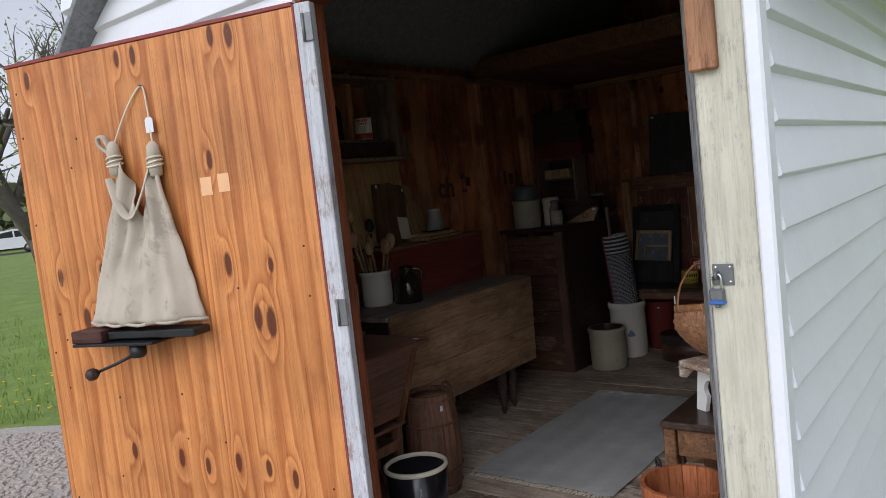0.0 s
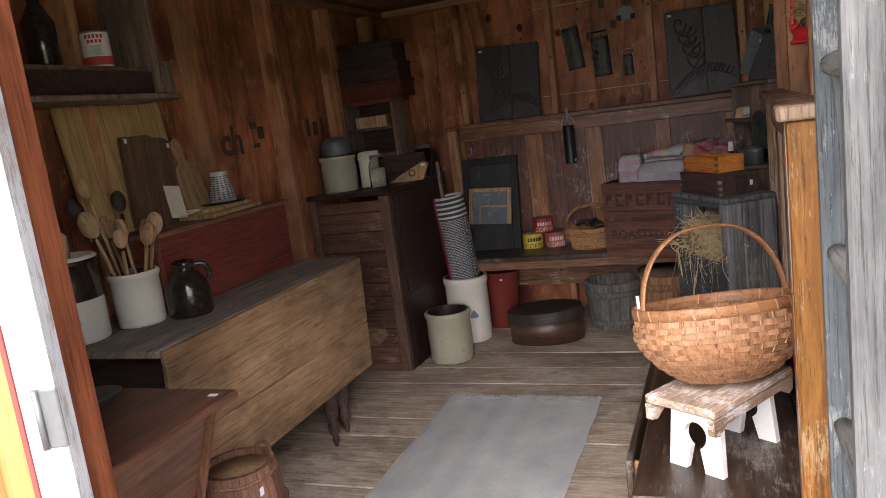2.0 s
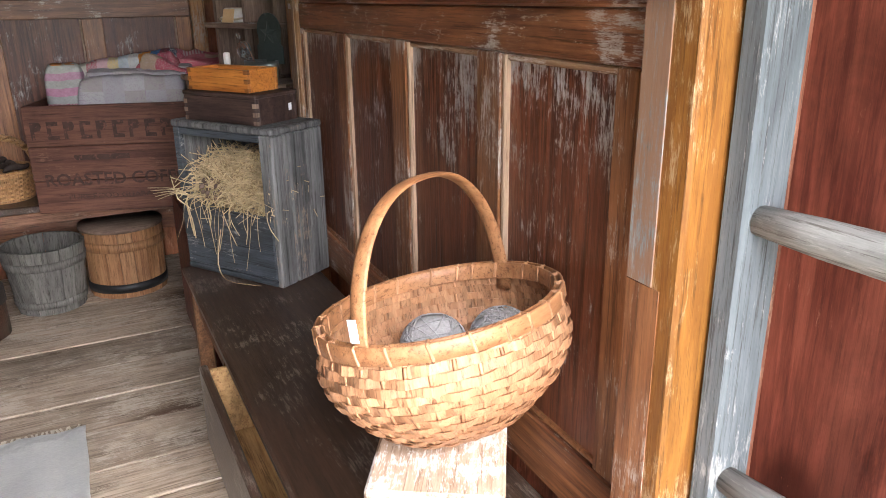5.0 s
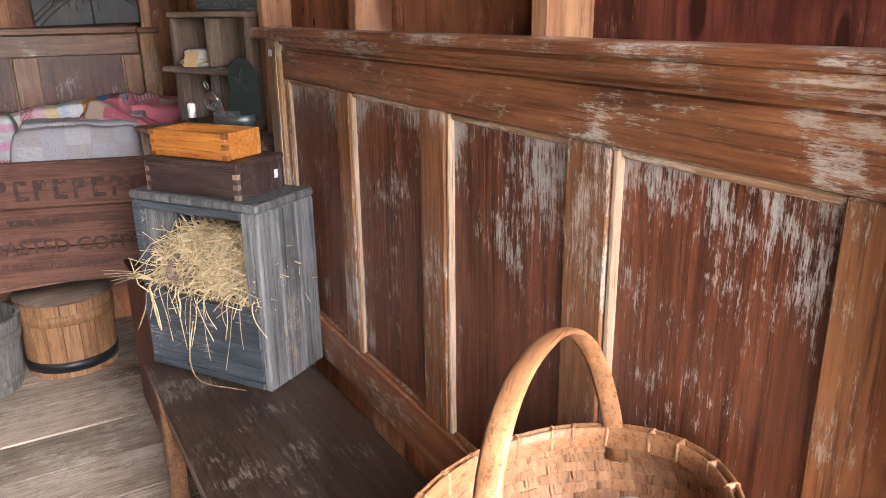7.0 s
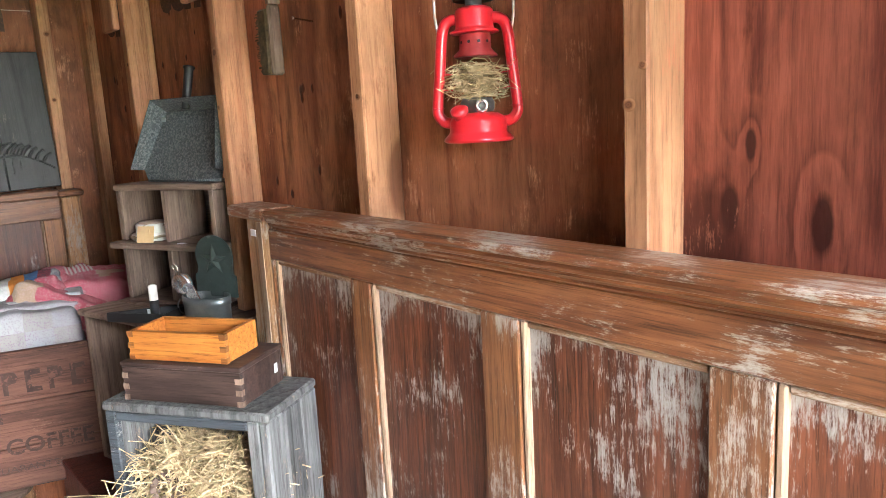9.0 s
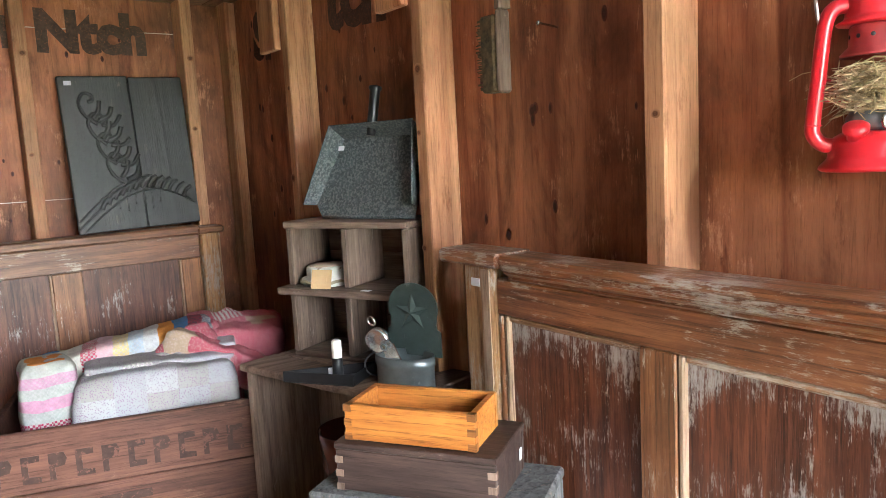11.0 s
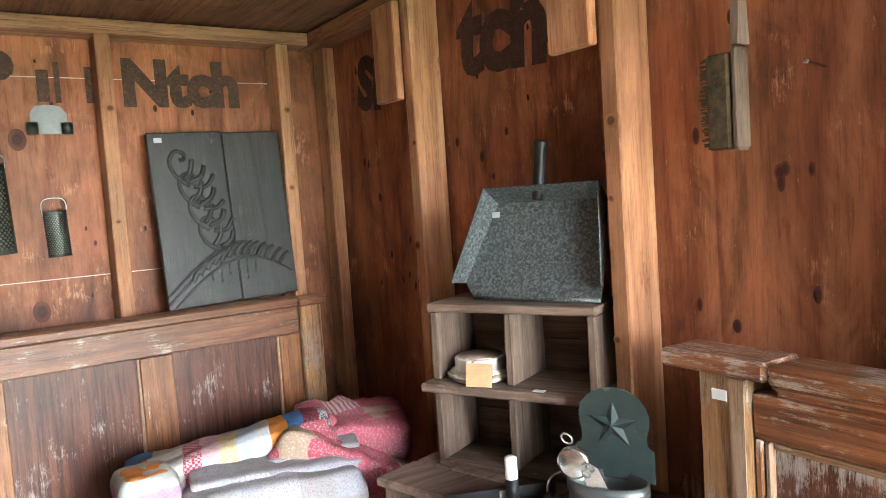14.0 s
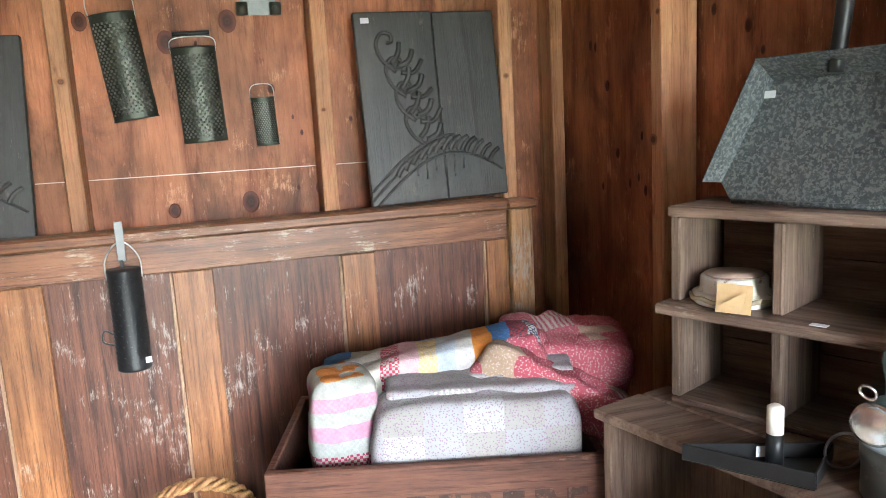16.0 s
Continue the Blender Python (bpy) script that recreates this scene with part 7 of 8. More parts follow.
# crocks and jug
CRW = crock("utensil_crock", "cream stoneware crock full of wooden spoons", (-2.735, 2.86, TZ + 0.001), 0.083, 0.185, CREAMGLAZE)
SPOONW = [wood("spoon_wood_a", (0.42, 0.26, 0.13), (0.62, 0.44, 0.26), "z", 6, 0.6), wood("spoon_wood_b", (0.28, 0.15, 0.07), (0.45, 0.27, 0.14), "z", 6, 0.6), wood("spoon_wood_c", (0.03, 0.02, 0.016), (0.07, 0.045, 0.034), "z", 6, 0.55)]
rng = random.Random(12)
spoons = [(-0.05, -0.02, 12, -14, 0.30, 0, 0.034), (-0.03, 0.03, -12, -8, 0.27, 1, 0.03), (0.0, 0.05, -14, -2, 0.26, 0, 0.026), (0.03, 0.04, -10, 6, 0.25, 1, 0.024), (0.05, 0.02, -6, 12, 0.26, 0, 0.03), (0.045, -0.03, 8, 14, 0.24, 1, 0.028), (0.0, -0.05, 12, 2, 0.24, 0, 0.024), (-0.045, 0.02, -5, -18, 0.36, 2, 0.028), (-0.02, 0.04, -16, 4, 0.36, 2, 0.027), (-0.055, 0.0, 2, -10, 0.42, 0, 0.024)]
for x, y, rx, ry, L, mi, bw in spoons:
    s_ = thing("wooden_spoon", ("dark" if mi == 2 else "pale" if mi == 0 else "brown") + " wooden spoon standing in the crock", "spoon", m=pose(-2.735 + x * 0.55, 2.86 + y * 0.55, TZ + 0.05, rx, ry, rng.uniform(20, 80)), group="spoons in the crock")
    part("handle", lathe([(0, 0), (0.005, 0), (0.006, L * 0.5), (0.007, L - 0.02), (0, L - 0.015)], 8), SPOONW[mi], s_)
    bowl = bmesh.new()
    bmesh.ops.create_uvsphere(bowl, u_segments=14, v_segments=8, radius=1.0)
    for v in bowl.verts:
        v.co = Vector((v.co.x * bw, v.co.y * 0.009 + 0.35 * (v.co.x * bw) ** 2 / bw - 0.004 * (1 - v.co.z ** 2), v.co.z * bw * 1.45 + L + bw * 1.1))
    for f in bowl.faces:
        f.smooth = True
    part("bowl", bowl, SPOONW[mi], s_)
JG = thing("brown_jug", "dark brown glazed stoneware jug with a short neck", "jug", (-2.60, 2.955, TZ + 0.001))
part("body", lathe([(0, 0), (0.072, 0), (0.076, 0.006), (0.078, 0.08), (0.07, 0.115), (0.05, 0.145), (0.034, 0.16), (0.032, 0.172), (0.038, 0.178), (0.038, 0.192), (0.03, 0.194), (0.026, 0.17), (0, 0.165)], 40), paint("dark_brown_glaze", (0.022, 0.016, 0.013), 0.16, var=0.3, spec=0.6), JG)
part("handle", tube(curve_pts([(0.03, 0.02, 0.175), (0.055, 0.04, 0.172), (0.066, 0.048, 0.14), (0.06, 0.042, 0.115)], 5), 0.008, 8), MATS["dark_brown_glaze"], JG)
C3 = thing("two_tone_crock", "white stoneware crock with a dark brown upper half", "crock", (-2.83, 2.665, TZ + 0.001))
part("body", lathe([(0, 0), (0.1, 0), (0.104, 0.006), (0.105, 0.13), (0.103, 0.14)], 40), CREAMGLAZE, C3)
part("upper", lathe([(0.103, 0.14), (0.104, 0.15), (0.1, 0.25), (0.106, 0.255), (0.106, 0.27)], 40), paint("dark_upper_glaze", (0.025, 0.016, 0.013), 0.2, var=0.2, spec=0.6), C3, "dark brown glazed upper half")
part("rim", lathe([(0.106, 0.27), (0.108, 0.275), (0.1, 0.283), (0.09, 0.283), (0.088, 0.1), (0, 0.1)], 40), CREAMGLAZE, C3, "white rim")
part("stamp", turned(tube([(0.022 * math.cos(a), 0, 0.026 * math.sin(a)) for a in [2 * math.pi * i / 24 for i in range(24)]], 0.0015, 5, 1, True), pose(0.075, -0.073, 0.075, 0, 0, 46)), BLUE, C3, "blue oval stamp")
for (x, y, rx, ry, L), col_, lab in (((-0.03, 0.0, 3, -5, 0.30), paint("green_handle", (0.03, 0.09, 0.03), 0.4), "green-handled masher"), ((0.03, -0.02, 0, 3, 0.26), SPOONW[0], "turned wooden pestle"), ((-0.04, 0.04, -4, -8, 0.36), SPOONW[1], "flat wooden paddle")):
    u = thing("kitchen_tool", lab + " standing in the two-tone crock", "utensil", m=pose(-2.83 + x, 2.665 + y, TZ + 0.105, rx, ry, 45), group="tools in the crock")
    if "paddle" in lab:
        part("blade", prism([(-0.01, 0), (0.01, 0), (0.012, L * 0.6), (0.03, L * 0.7), (0.034, L * 0.85), (0.02, L), (-0.02, L), (-0.034, L * 0.85), (-0.03, L * 0.7), (-0.012, L * 0.6)], 0.01), SPOONW[0], u)
    else:
        part("handle", lathe([(0, 0), (0.01, 0), (0.009, L * 0.55), (0.014, L * 0.62), (0.017, L * 0.8), (0.013, L * 0.95), (0, L)], 14), col_, u)
        part("ferrule", lathe([(0, L * 0.5), (0.018, L * 0.5), (0.018, L * 0.56), (0, L * 0.57)], 14), SPOONW[0], u)

# open wall shelf with a white baking tin
WS = thing("wall_shelf", "open weathered wooden wall shelf with side boards", "shelf", (-2.88, 2.85, 1.56))
wpart("bottom", span(-2.99, -2.745, 2.45, 3.30, 1.56, 1.58, 0.004), GREYBROWN, WS)
wpart("end", span(-2.99, -2.76, 3.205, 3.225, 1.5805, 2.045, 0.004), GREYBROWN, WS)
wpart("end", span(-2.78, -2.755, 3.2255, 3.285, 1.5805, 1.70, 0.004), GREYBROWN, WS)
wpart("inner_shelf", span(-2.99, -2.80, 2.46, 3.20, 1.665, 1.682, 0.003), GREYBROWNX, WS)
wpart("front_lip", span(-2.80, -2.785, 2.46, 3.20, 1.5805, 1.664, 0.003), DARKBOX, WS)
wpart("upper_shelf", span(-2.99, -2.77, 2.45, 3.204, 2.0, 2.02, 0.003), GREYBROWN, WS)
tc = can("baking_tin", "white baking powder tin with red print", (-2.86, 3.03, 1.683), 0.048, 0.122, paint("white_tin", (0.66, 0.63, 0.57), 0.4, var=0.06, spots=(0.45, 0.36, 0.26), spot_amt=0.15), paint("red_band", (0.42, 0.04, 0.04), 0.5), None, BLK, 40)
tc["group"] = "tins on the shelf"
pr_ = bmesh.new()
for i in range(5):
    box_into(pr_, (0, -0.0485, 0.105), (0.009, 0.0012, 0.013), Matrix.Rotation((i - 2) * 0.27, 4, "Z"))
for i in range(4):
    box_into(pr_, (0, -0.0485, 0.088), (0.009, 0.0012, 0.011), Matrix.Rotation((i - 1.5) * 0.27, 4, "Z"))
part("print_bars", pr_, MATS["red_band"], tc, "red printed bars")
part("print_panel", turned(span(-0.018, 0.018, -0.0495, -0.048, 0.04, 0.075, 0), pose(0, 0, 0)), paint("sage_print", (0.4, 0.43, 0.36), 0.6, var=0.2), tc, "grey-green picture panel")
bj = thing("dark_bottle", "dark glass bottle on the wall shelf", "bottle", (-2.86, 2.80, 1.683))
part("glass", lathe([(0, 0), (0.05, 0), (0.052, 0.004), (0.052, 0.14), (0.03, 0.18), (0.02, 0.2), (0.02, 0.24), (0, 0.24)], 28), MATS["dark_brown_glaze"], bj)
wpart("stencil", turned(lettering("ch", 0.19, bold=0.005), pose(XL + 0.003, 3.90, 1.37, 0, 0, 90)), STENCIL, wall_left, "faded black stencilled letters")
for y, z, w, h in ((4.09, 1.44, 0.05, 0.035), (4.15, 1.40, 0.05, 0.06), (4.10, 1.34, 0.05, 0.02), (4.62, 1.40, 0.03, 0.1), (4.70, 1.39, 0.05, 0.08), (4.78, 1.40, 0.03, 0.1)):
    wpart("stencil", span(XL + 0.002, XL + 0.004, y - w / 2, y + w / 2, z - h / 2, z + h / 2, 0), STENCIL, wall_left, "worn black ink patch")

# ---- long dark chest in the far corner ----
DC = thing("dark_cupboard", "tall old dark brown wooden cupboard with plank front", "cupboard", (-2.76, 4.9, 0))
CUPW = wood("dark_cupboard_wood", (0.055, 0.024, 0.015), (0.14, 0.066, 0.04), "x", 8, 0.6, worn=(0.26, 0.18, 0.13), wear=0.36, blotch=0.5)
CUPZ = wood("dark_cupboard_stile", (0.08, 0.042, 0.028), (0.18, 0.10, 0.066), "z", 8, 0.6, worn=(0.2, 0.14, 0.11), wear=0.28)
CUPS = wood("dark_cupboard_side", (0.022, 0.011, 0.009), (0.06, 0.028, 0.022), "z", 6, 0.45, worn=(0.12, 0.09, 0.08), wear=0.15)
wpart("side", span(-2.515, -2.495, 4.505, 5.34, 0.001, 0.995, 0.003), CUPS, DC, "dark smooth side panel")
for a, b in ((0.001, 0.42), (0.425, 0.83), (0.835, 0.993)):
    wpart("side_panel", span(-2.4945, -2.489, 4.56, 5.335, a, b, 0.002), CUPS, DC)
for x0, x1 in ((-2.99, -2.945), (-2.56, -2.50)):
    wpart("stile", span(x0, x1, 4.48, 4.504, 0.001, 0.99, 0.004), CUPZ, DC)
random.seed(12)
z = 0.05
while z < 0.93:
    h = random.uniform(0.075, 0.12)
    h = min(h, 0.97 - z)
    wpart("front_plank", span(-2.9445, -2.5605, 4.486, 4.504, z, z + h - 0.003, 0.003), CUPW, DC)
    z += h
wpart("plinth", span(-2.9445, -2.5605, 4.483, 4.504, 0.001, 0.047, 0.003), CUPW, DC)
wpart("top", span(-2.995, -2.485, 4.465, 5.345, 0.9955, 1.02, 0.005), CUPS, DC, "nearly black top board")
CT = 1.0205
k1 = crock("lidded_crock", "cream stoneware crock with a grey cover on the cupboard", (-2.865, 4.66, CT), 0.10, 0.20, GREYGLAZE)
part("cover", lathe([(0, 0.201), (0.082, 0.201), (0.085, 0.21), (0.082, 0.28), (0.06, 0.305), (0, 0.31)], 32), paint("grey_tin_cover", (0.12, 0.14, 0.155), 0.5, 0.3, var=0.2), k1, "dull blue-grey cover")
wj = thing("white_jar", "white ribbed enamel jar on the cupboard", "jar", (-2.735, 4.79, CT))
part("body", lathe([(0, 0), (0.056, 0), (0.058, 0.005), (0.058, 0.15), (0.063, 0.153), (0.063, 0.165), (0.058, 0.168), (0.063, 0.175), (0.063, 0.185), (0.06, 0.19), (0.06, 0.2), (0, 0.205)], 32), WHT, wj)
gj = thing("glass_jar", "clear glass jar half filled with pale beans", "jar", (-2.645, 4.70, CT))
g_ = part("glass", lathe([(0, 0), (0.045, 0), (0.048, 0.004), (0.048, 0.12), (0.036, 0.145), (0.034, 0.165), (0.032, 0.165), (0.034, 0.144), (0.045, 0.118), (0.045, 0.006), (0, 0.005)], 28), GLASS, gj)
g_.visible_shadow = False
part("beans", lathe([(0, 0.006), (0.043, 0.006), (0.044, 0.105), (0, 0.108)], 24), paint("pale_beans", (0.52, 0.47, 0.38), 0.8, var=0.3, spots=(0.3, 0.25, 0.18), spot_amt=0.4, scale=40, bump=0.9), gj, "pale dried beans")
part("lid", lathe([(0, 0.1655), (0.036, 0.1655), (0.037, 0.18), (0, 0.183)], 28), STEEL, gj, "dull metal lid")
wd = thing("cabbage_cutter", "small brown wooden wedge with a round hole", "cutter", m=pose(-2.55, 4.90, CT, 0, 0, 10))
part("wedge", prism([(-0.12, 0), (0.09, 0), (0.13, 0.09), (0.10, 0.105)], 0.03), BOARDP, wd)
part("ring", turned(tube([(0.018 * math.cos(a), 0, 0.018 * math.sin(a)) for a in [2 * math.pi * i / 18 for i in range(18)]], 0.004, 6, 1, True), pose(0.03, -0.018, 0.045)), BOARDD, wd)
part("price_tag", box((0.1, -0.0158, 0.085), (0.024, 0.001, 0.014), pose(0, 0, 0, 0, 0, 0), 0), TAG, wd, "small white paper tag")
gb_ = thing("dark_canister", "dark canister with a grey lid on the cupboard", "canister", (-2.535, 5.14, CT))
part("body", lathe([(0, 0), (0.046, 0), (0.048, 0.005), (0.048, 0.17), (0, 0.17)], 24), MATS["dark_upper_glaze"], gb_)
part("lid", lathe([(0, 0.1705), (0.05, 0.1705), (0.05, 0.19), (0, 0.192)], 24), STEEL, gb_, "grey metal lid")

# stacked boxes at the back of the cupboard
dk = thing("dark_chest", "low black box at the back of the cupboard", "box", (-2.75, 5.18, CT))
part("body", span(-0.2, 0.24, -0.13, 0.13, 0, 0.15, 0.004), DARKBOX, dk)
rk = thing("box_shelf", "small open wooden box shelf with a pale block inside", "shelf", (-2.83, 5.17, CT + 0.151))
for x in (-0.165, 0.15):
    part("side", span(x, x + 0.015, -0.1, 0.1, 0, 0.32, 0.003), GREYBROWN, rk)
for zz in (0.0, 0.165):
    part("shelf_board", span(-0.1495, 0.1495, -0.1, 0.088, zz, zz + 0.014, 0.003), GREYBROWNX, rk)
part("back", span(-0.1495, 0.1495, 0.0885, 0.1, 0, 0.32, 0.0), DARKBOX, rk)
part("top", span(-0.19, 0.19, -0.12, 0.115, 0.3205, 0.345, 0.004), wood("red_brown_lid", (0.13, 0.035, 0.02), (0.24, 0.08, 0.045), "x", 6, 0.5), rk, "red-brown top board")
bl = thing("wood_block", "pale plain wooden block on the box shelf", "block", (-2.83, 5.12, CT + 0.331))
part("block", box((0.0, 0, 0.035), (0.21, 0.06, 0.07), None, 0.004), PALEW, bl)
for i, (zz, w, h, mt) in enumerate(((0.4975, 0.42, 0.11, REDDARK), (0.609, 0.40, 0.10, DARKBOX), (0.71, 0.36, 0.13, DARKBOX))):
    bx_ = thing("stacked_box", "old dark wooden box stacked on the shelf" if mt is DARKBOX else "dark red wooden box stacked on the shelf", "box", (-2.80, 5.18, CT + zz), group="stacked boxes in the corner")
    part("body", span(-w / 2, w / 2, -0.1, 0.1, 0, h - 0.02, 0.003), mt, bx_)
    part("lid", span(-w / 2 - 0.005, w / 2 + 0.005, -0.105, 0.105, h - 0.0195, h - 0.001, 0.003), mt, bx_)

# ---- slant-sided dough box by the door ----
DB = thing("dough_box", "dark brown wooden dough box with slanted sides", "dough box", (-2.2, 2.08, 0))
DBW = wood("dough_box_wood", (0.085, 0.036, 0.022), (0.2, 0.092, 0.058), "y", 7, 0.42, worn=(0.16, 0.1, 0.075), wear=0.15, spec=0.5)
DBE = wood("dough_box_end", (0.12, 0.05, 0.025), (0.26, 0.125, 0.065), "z", 7, 0.55)
wpart("lid", span(-2.52, -1.965, 1.84, 2.335, 0.745, 0.765, 0.004), DBW, DB)
wpart("front", turned(span(-0.008, 0.008, 1.86, 2.295, -0.345, 0.0, 0.003), pose(-2.035, 0, 0.742, 0, 21, 0)), DBW, DB)
wpart("back", turned(span(-0.008, 0.008, 1.86, 2.295, -0.345, 0.0, 0.003), pose(-2.47, 0, 0.742, 0, -21, 0)), DBW, DB)
for y in (1.87, 2.305):
    wpart("end", prism([(-2.475, 0.743), (-2.015, 0.743), (-2.14, 0.40), (-2.345, 0.40)], 0.018, Matrix.Translation((0, y, 0))), DBE, DB)
wpart("bottom", span(-2.36, -2.13, 1.86, 2.31, 0.385, 0.40, 0.002), DBW, DB)
for x in (-2.33, -2.16):
    for y in (1.90, 2.28):
        wpart("leg", turned(span(-0.018, 0.018, -0.018, 0.018, -0.385, 0.0, 0.003), pose(x, y, 0.385, 0, -4 if x < -2.2 else 4, 0)), DBE, DB)
wpart("stretcher", span(-2.15, -2.13, 1.92, 2.26, 0.29, 0.33, 0.003), DBE, DB)
wpart("price_tag", span(-2.02, -1.996, 2.285, 2.3, 0.7655, 0.7665, 0), TAG, DB, "small white paper tag")
dish = thing("tin_dish", "small grey metal dish on the dough box", "dish", (-2.33, 2.23, 0.7655))
part("dish", lathe([(0, 0), (0.05, 0), (0.07, 0.018), (0.073, 0.02), (0.07, 0.021), (0.048, 0.004), (0, 0.003)], 28), STEEL, dish)

# barrel, enamel pot and orange bucket
BA = thing("small_barrel", "small brown staved barrel with bent hoops", "barrel", (-2.17, 2.525, 0.001))
BARW = wood("barrel_stave", (0.10, 0.045, 0.028), (0.24, 0.12, 0.075), "z", 8, 0.65, worn=(0.26, 0.17, 0.12), wear=0.2)
NB = 14
for i in range(NB):
    bm = bmesh.new()
    rows = []
    for r, zz in ((0.105, 0), (0.122, 0.12), (0.128, 0.23), (0.122, 0.34), (0.106, 0.46)):
        rows.append([bm.verts.new(((r + o) * math.cos(a), (r + o) * math.sin(a), zz)) for o, a in ((0, 2 * math.pi * (i + 0.02) / NB), (0, 2 * math.pi * (i + 0.5) / NB), (0, 2 * math.pi * (i + 0.98) / NB), (-0.013, 2 * math.pi * (i + 0.98) / NB), (-0.013, 2 * math.pi * (i + 0.02) / NB))])
    for a, b in zip(rows, rows[1:]):
        for k in range(5):
            bm.faces.new((a[k], a[(k + 1) % 5], b[(k + 1) % 5], b[k]))
    bm.faces.new(rows[0][::-1])
    bm.faces.new(rows[-1])
    bmesh.ops.recalc_face_normals(bm, faces=bm.faces)
    part("stave", bm, BARW, BA)
part("head", lathe([(0, 0.425), (0.095, 0.425), (0.095, 0.44), (0, 0.44)], 28), BOARDP, BA, "pale barrel head")
for zz, r in ((0.04, 0.113), (0.12, 0.1235), (0.33, 0.1245), (0.435, 0.1105)):
    part("hoop", tube([(r * math.cos(a), r * math.sin(a), zz + 0.003 * math.sin(2 * a)) for a in [2 * math.pi * i / 36 for i in range(36)]], 0.005, 6, 1, True), BARW, BA)
part("handle", tube(curve_pts([(0.0, 0.09, 0.445), (0.01, 0.1, 0.475), (0.045, 0.09, 0.48), (0.08, 0.06, 0.46)], 5), 0.006, 6), BARW, BA)
part("price_tag", box((0.108, -0.05, 0.405), (0.001, 0.018, 0.024), pose(0, 0, 0, 0, 0, 0), 0), TAG, BA, "small white paper tag")
EP = thing("enamel_pot", "black enamel pot with a chipped white rim", "pot", (-1.985, 2.18, 0.001))
ENAM = paint("black_enamel", (0.012, 0.012, 0.014), 0.2, var=0.3, spots=(0.1, 0.1, 0.1), spot_amt=0.1, scale=20, spec=0.6)
part("body", lathe([(0, 0), (0.105, 0), (0.115, 0.01), (0.125, 0.26), (0.12, 0.262), (0.11, 0.012), (0, 0.01)], 40), ENAM, EP)
part("rim", lathe([(0.126, 0.258), (0.131, 0.262), (0.131, 0.274), (0.122, 0.278), (0.117, 0.272), (0.118, 0.26)], 40), WHT, EP, "chipped white enamel rim")
part("label_mark", box((0.09, -0.083, 0.2), (0.002, 0.022, 0.035), pose(0, 0, 0, 0, 0, 0), 0), paint("grey_mark", (0.3, 0.3, 0.3), 0.6), EP)
OB = pail("orange-brown staved wooden bucket with an iron ear", (-0.895, 2.245, 0.001), 0.115, 0.138, 0.355, 16, wood("orange_stave", (0.34, 0.10, 0.035), (0.52, 0.19, 0.08), "z", 7, 0.45), ((0.05, 0.02, STEEL),), "wooden_bucket")
part("ear", tube(curve_pts([(-0.105, 0.075, 0.30), (-0.105, 0.078, 0.36), (-0.118, 0.08, 0.385), (-0.125, 0.09, 0.36), (-0.11, 0.085, 0.35)], 5), 0.005, 6), BLACKM, OB, "dark iron bail ear")
part("bail", tube(curve_pts([(-0.115, 0.08, 0.37), (-0.16, 0.0, 0.22), (-0.165, -0.08, 0.15), (-0.05, -0.15, 0.16), (0.1, -0.12, 0.26)], 6), 0.003, 6), BLACKM, OB)

# ---- rag rug on the floor ----
RG = bmesh.new()
nx, ny = 36, 66
grid = [[None] * (ny + 1) for _ in range(nx + 1)]
for i in range(nx + 1):
    for j in range(ny + 1):
        u, w = i / nx, j / ny
        x = -2.135 + 0.735 * u + 0.012 * noise.noise(Vector((w * 5, 0, 1.0)))
        y = 2.735 + 1.385 * w + 0.012 * noise.noise(Vector((u * 6, 3, 0)))
        rough = 0.012 * max(0, 1 - abs(w - 0.985) / 0.05) + 0.006 * max(0, 1 - abs(w - 0.02) / 0.05)
        z = 0.0125 + 0.0022 * noise.noise(Vector((x * 6, y * 6, 0))) + rough * (0.5 + noise.noise(Vector((x * 25, y * 25, 4)))) + 0.0012 * math.sin(u * 40)
        grid[i][j] = RG.verts.new((x, y, max(0.0072, z - 0.003)))
for i in range(nx):
    for j in range(ny):
        f = RG.faces.new((grid[i][j], grid[i + 1][j], grid[i + 1][j + 1], grid[i][j + 1]))
        f.smooth = True
bmesh.ops.solidify(RG, geom=list(RG.faces), thickness=0.0032)
bmesh.ops.recalc_face_normals(RG, faces=RG.faces)
for f in RG.faces:
    f.smooth = False
m_, n_, l_, b_ = base_nodes("rag_rug_weave", 0.95, 0, 0.1)
v_ = coords(n_, l_, (1, 1, 1), False)
w_ = n_.new("ShaderNodeTexWave")
w_.bands_direction = "X"
w_.inputs["Scale"].default_value, w_.inputs["Distortion"].default_value, w_.inputs["Detail"].default_value = 2.2, 1.0, 3.0
l_.new(v_, w_.inputs["Vector"])
big = noise_of(n_, l_, v_, 5, 5, 0.65)
fine = noise_of(n_, l_, coords(n_, l_, (1, 6, 1), False), 70, 3, 0.7)
c1 = mixc(n_, l_, w_.outputs["Fac"], (0.73, 0.735, 0.72), (0.79, 0.79, 0.77))
cr_ = ramp(n_, [(0.3, (0.72, 0.72, 0.74)), (0.7, (1.08, 1.08, 1.06))])
l_.new(mixc(n_, l_, 0.5, big, fine), cr_.inputs[0])
l_.new(mixc(n_, l_, 1.0, c1, cr_.outputs[0], "MULTIPLY"), b_.inputs["Base Color"])
bump_of(n_, l_, b_, fine, 0.7, 0.004)
rug = thing("floor_rug", "worn grey-blue woven rag rug with frayed ends", "rug", (0, 0, 0))
part("weave", RG, m_, rug)
strand_me = mesh_of("fringe_strand", box((0, 0, 0), (0.006, 0.034, 0.003), None, 0.0), WHT)
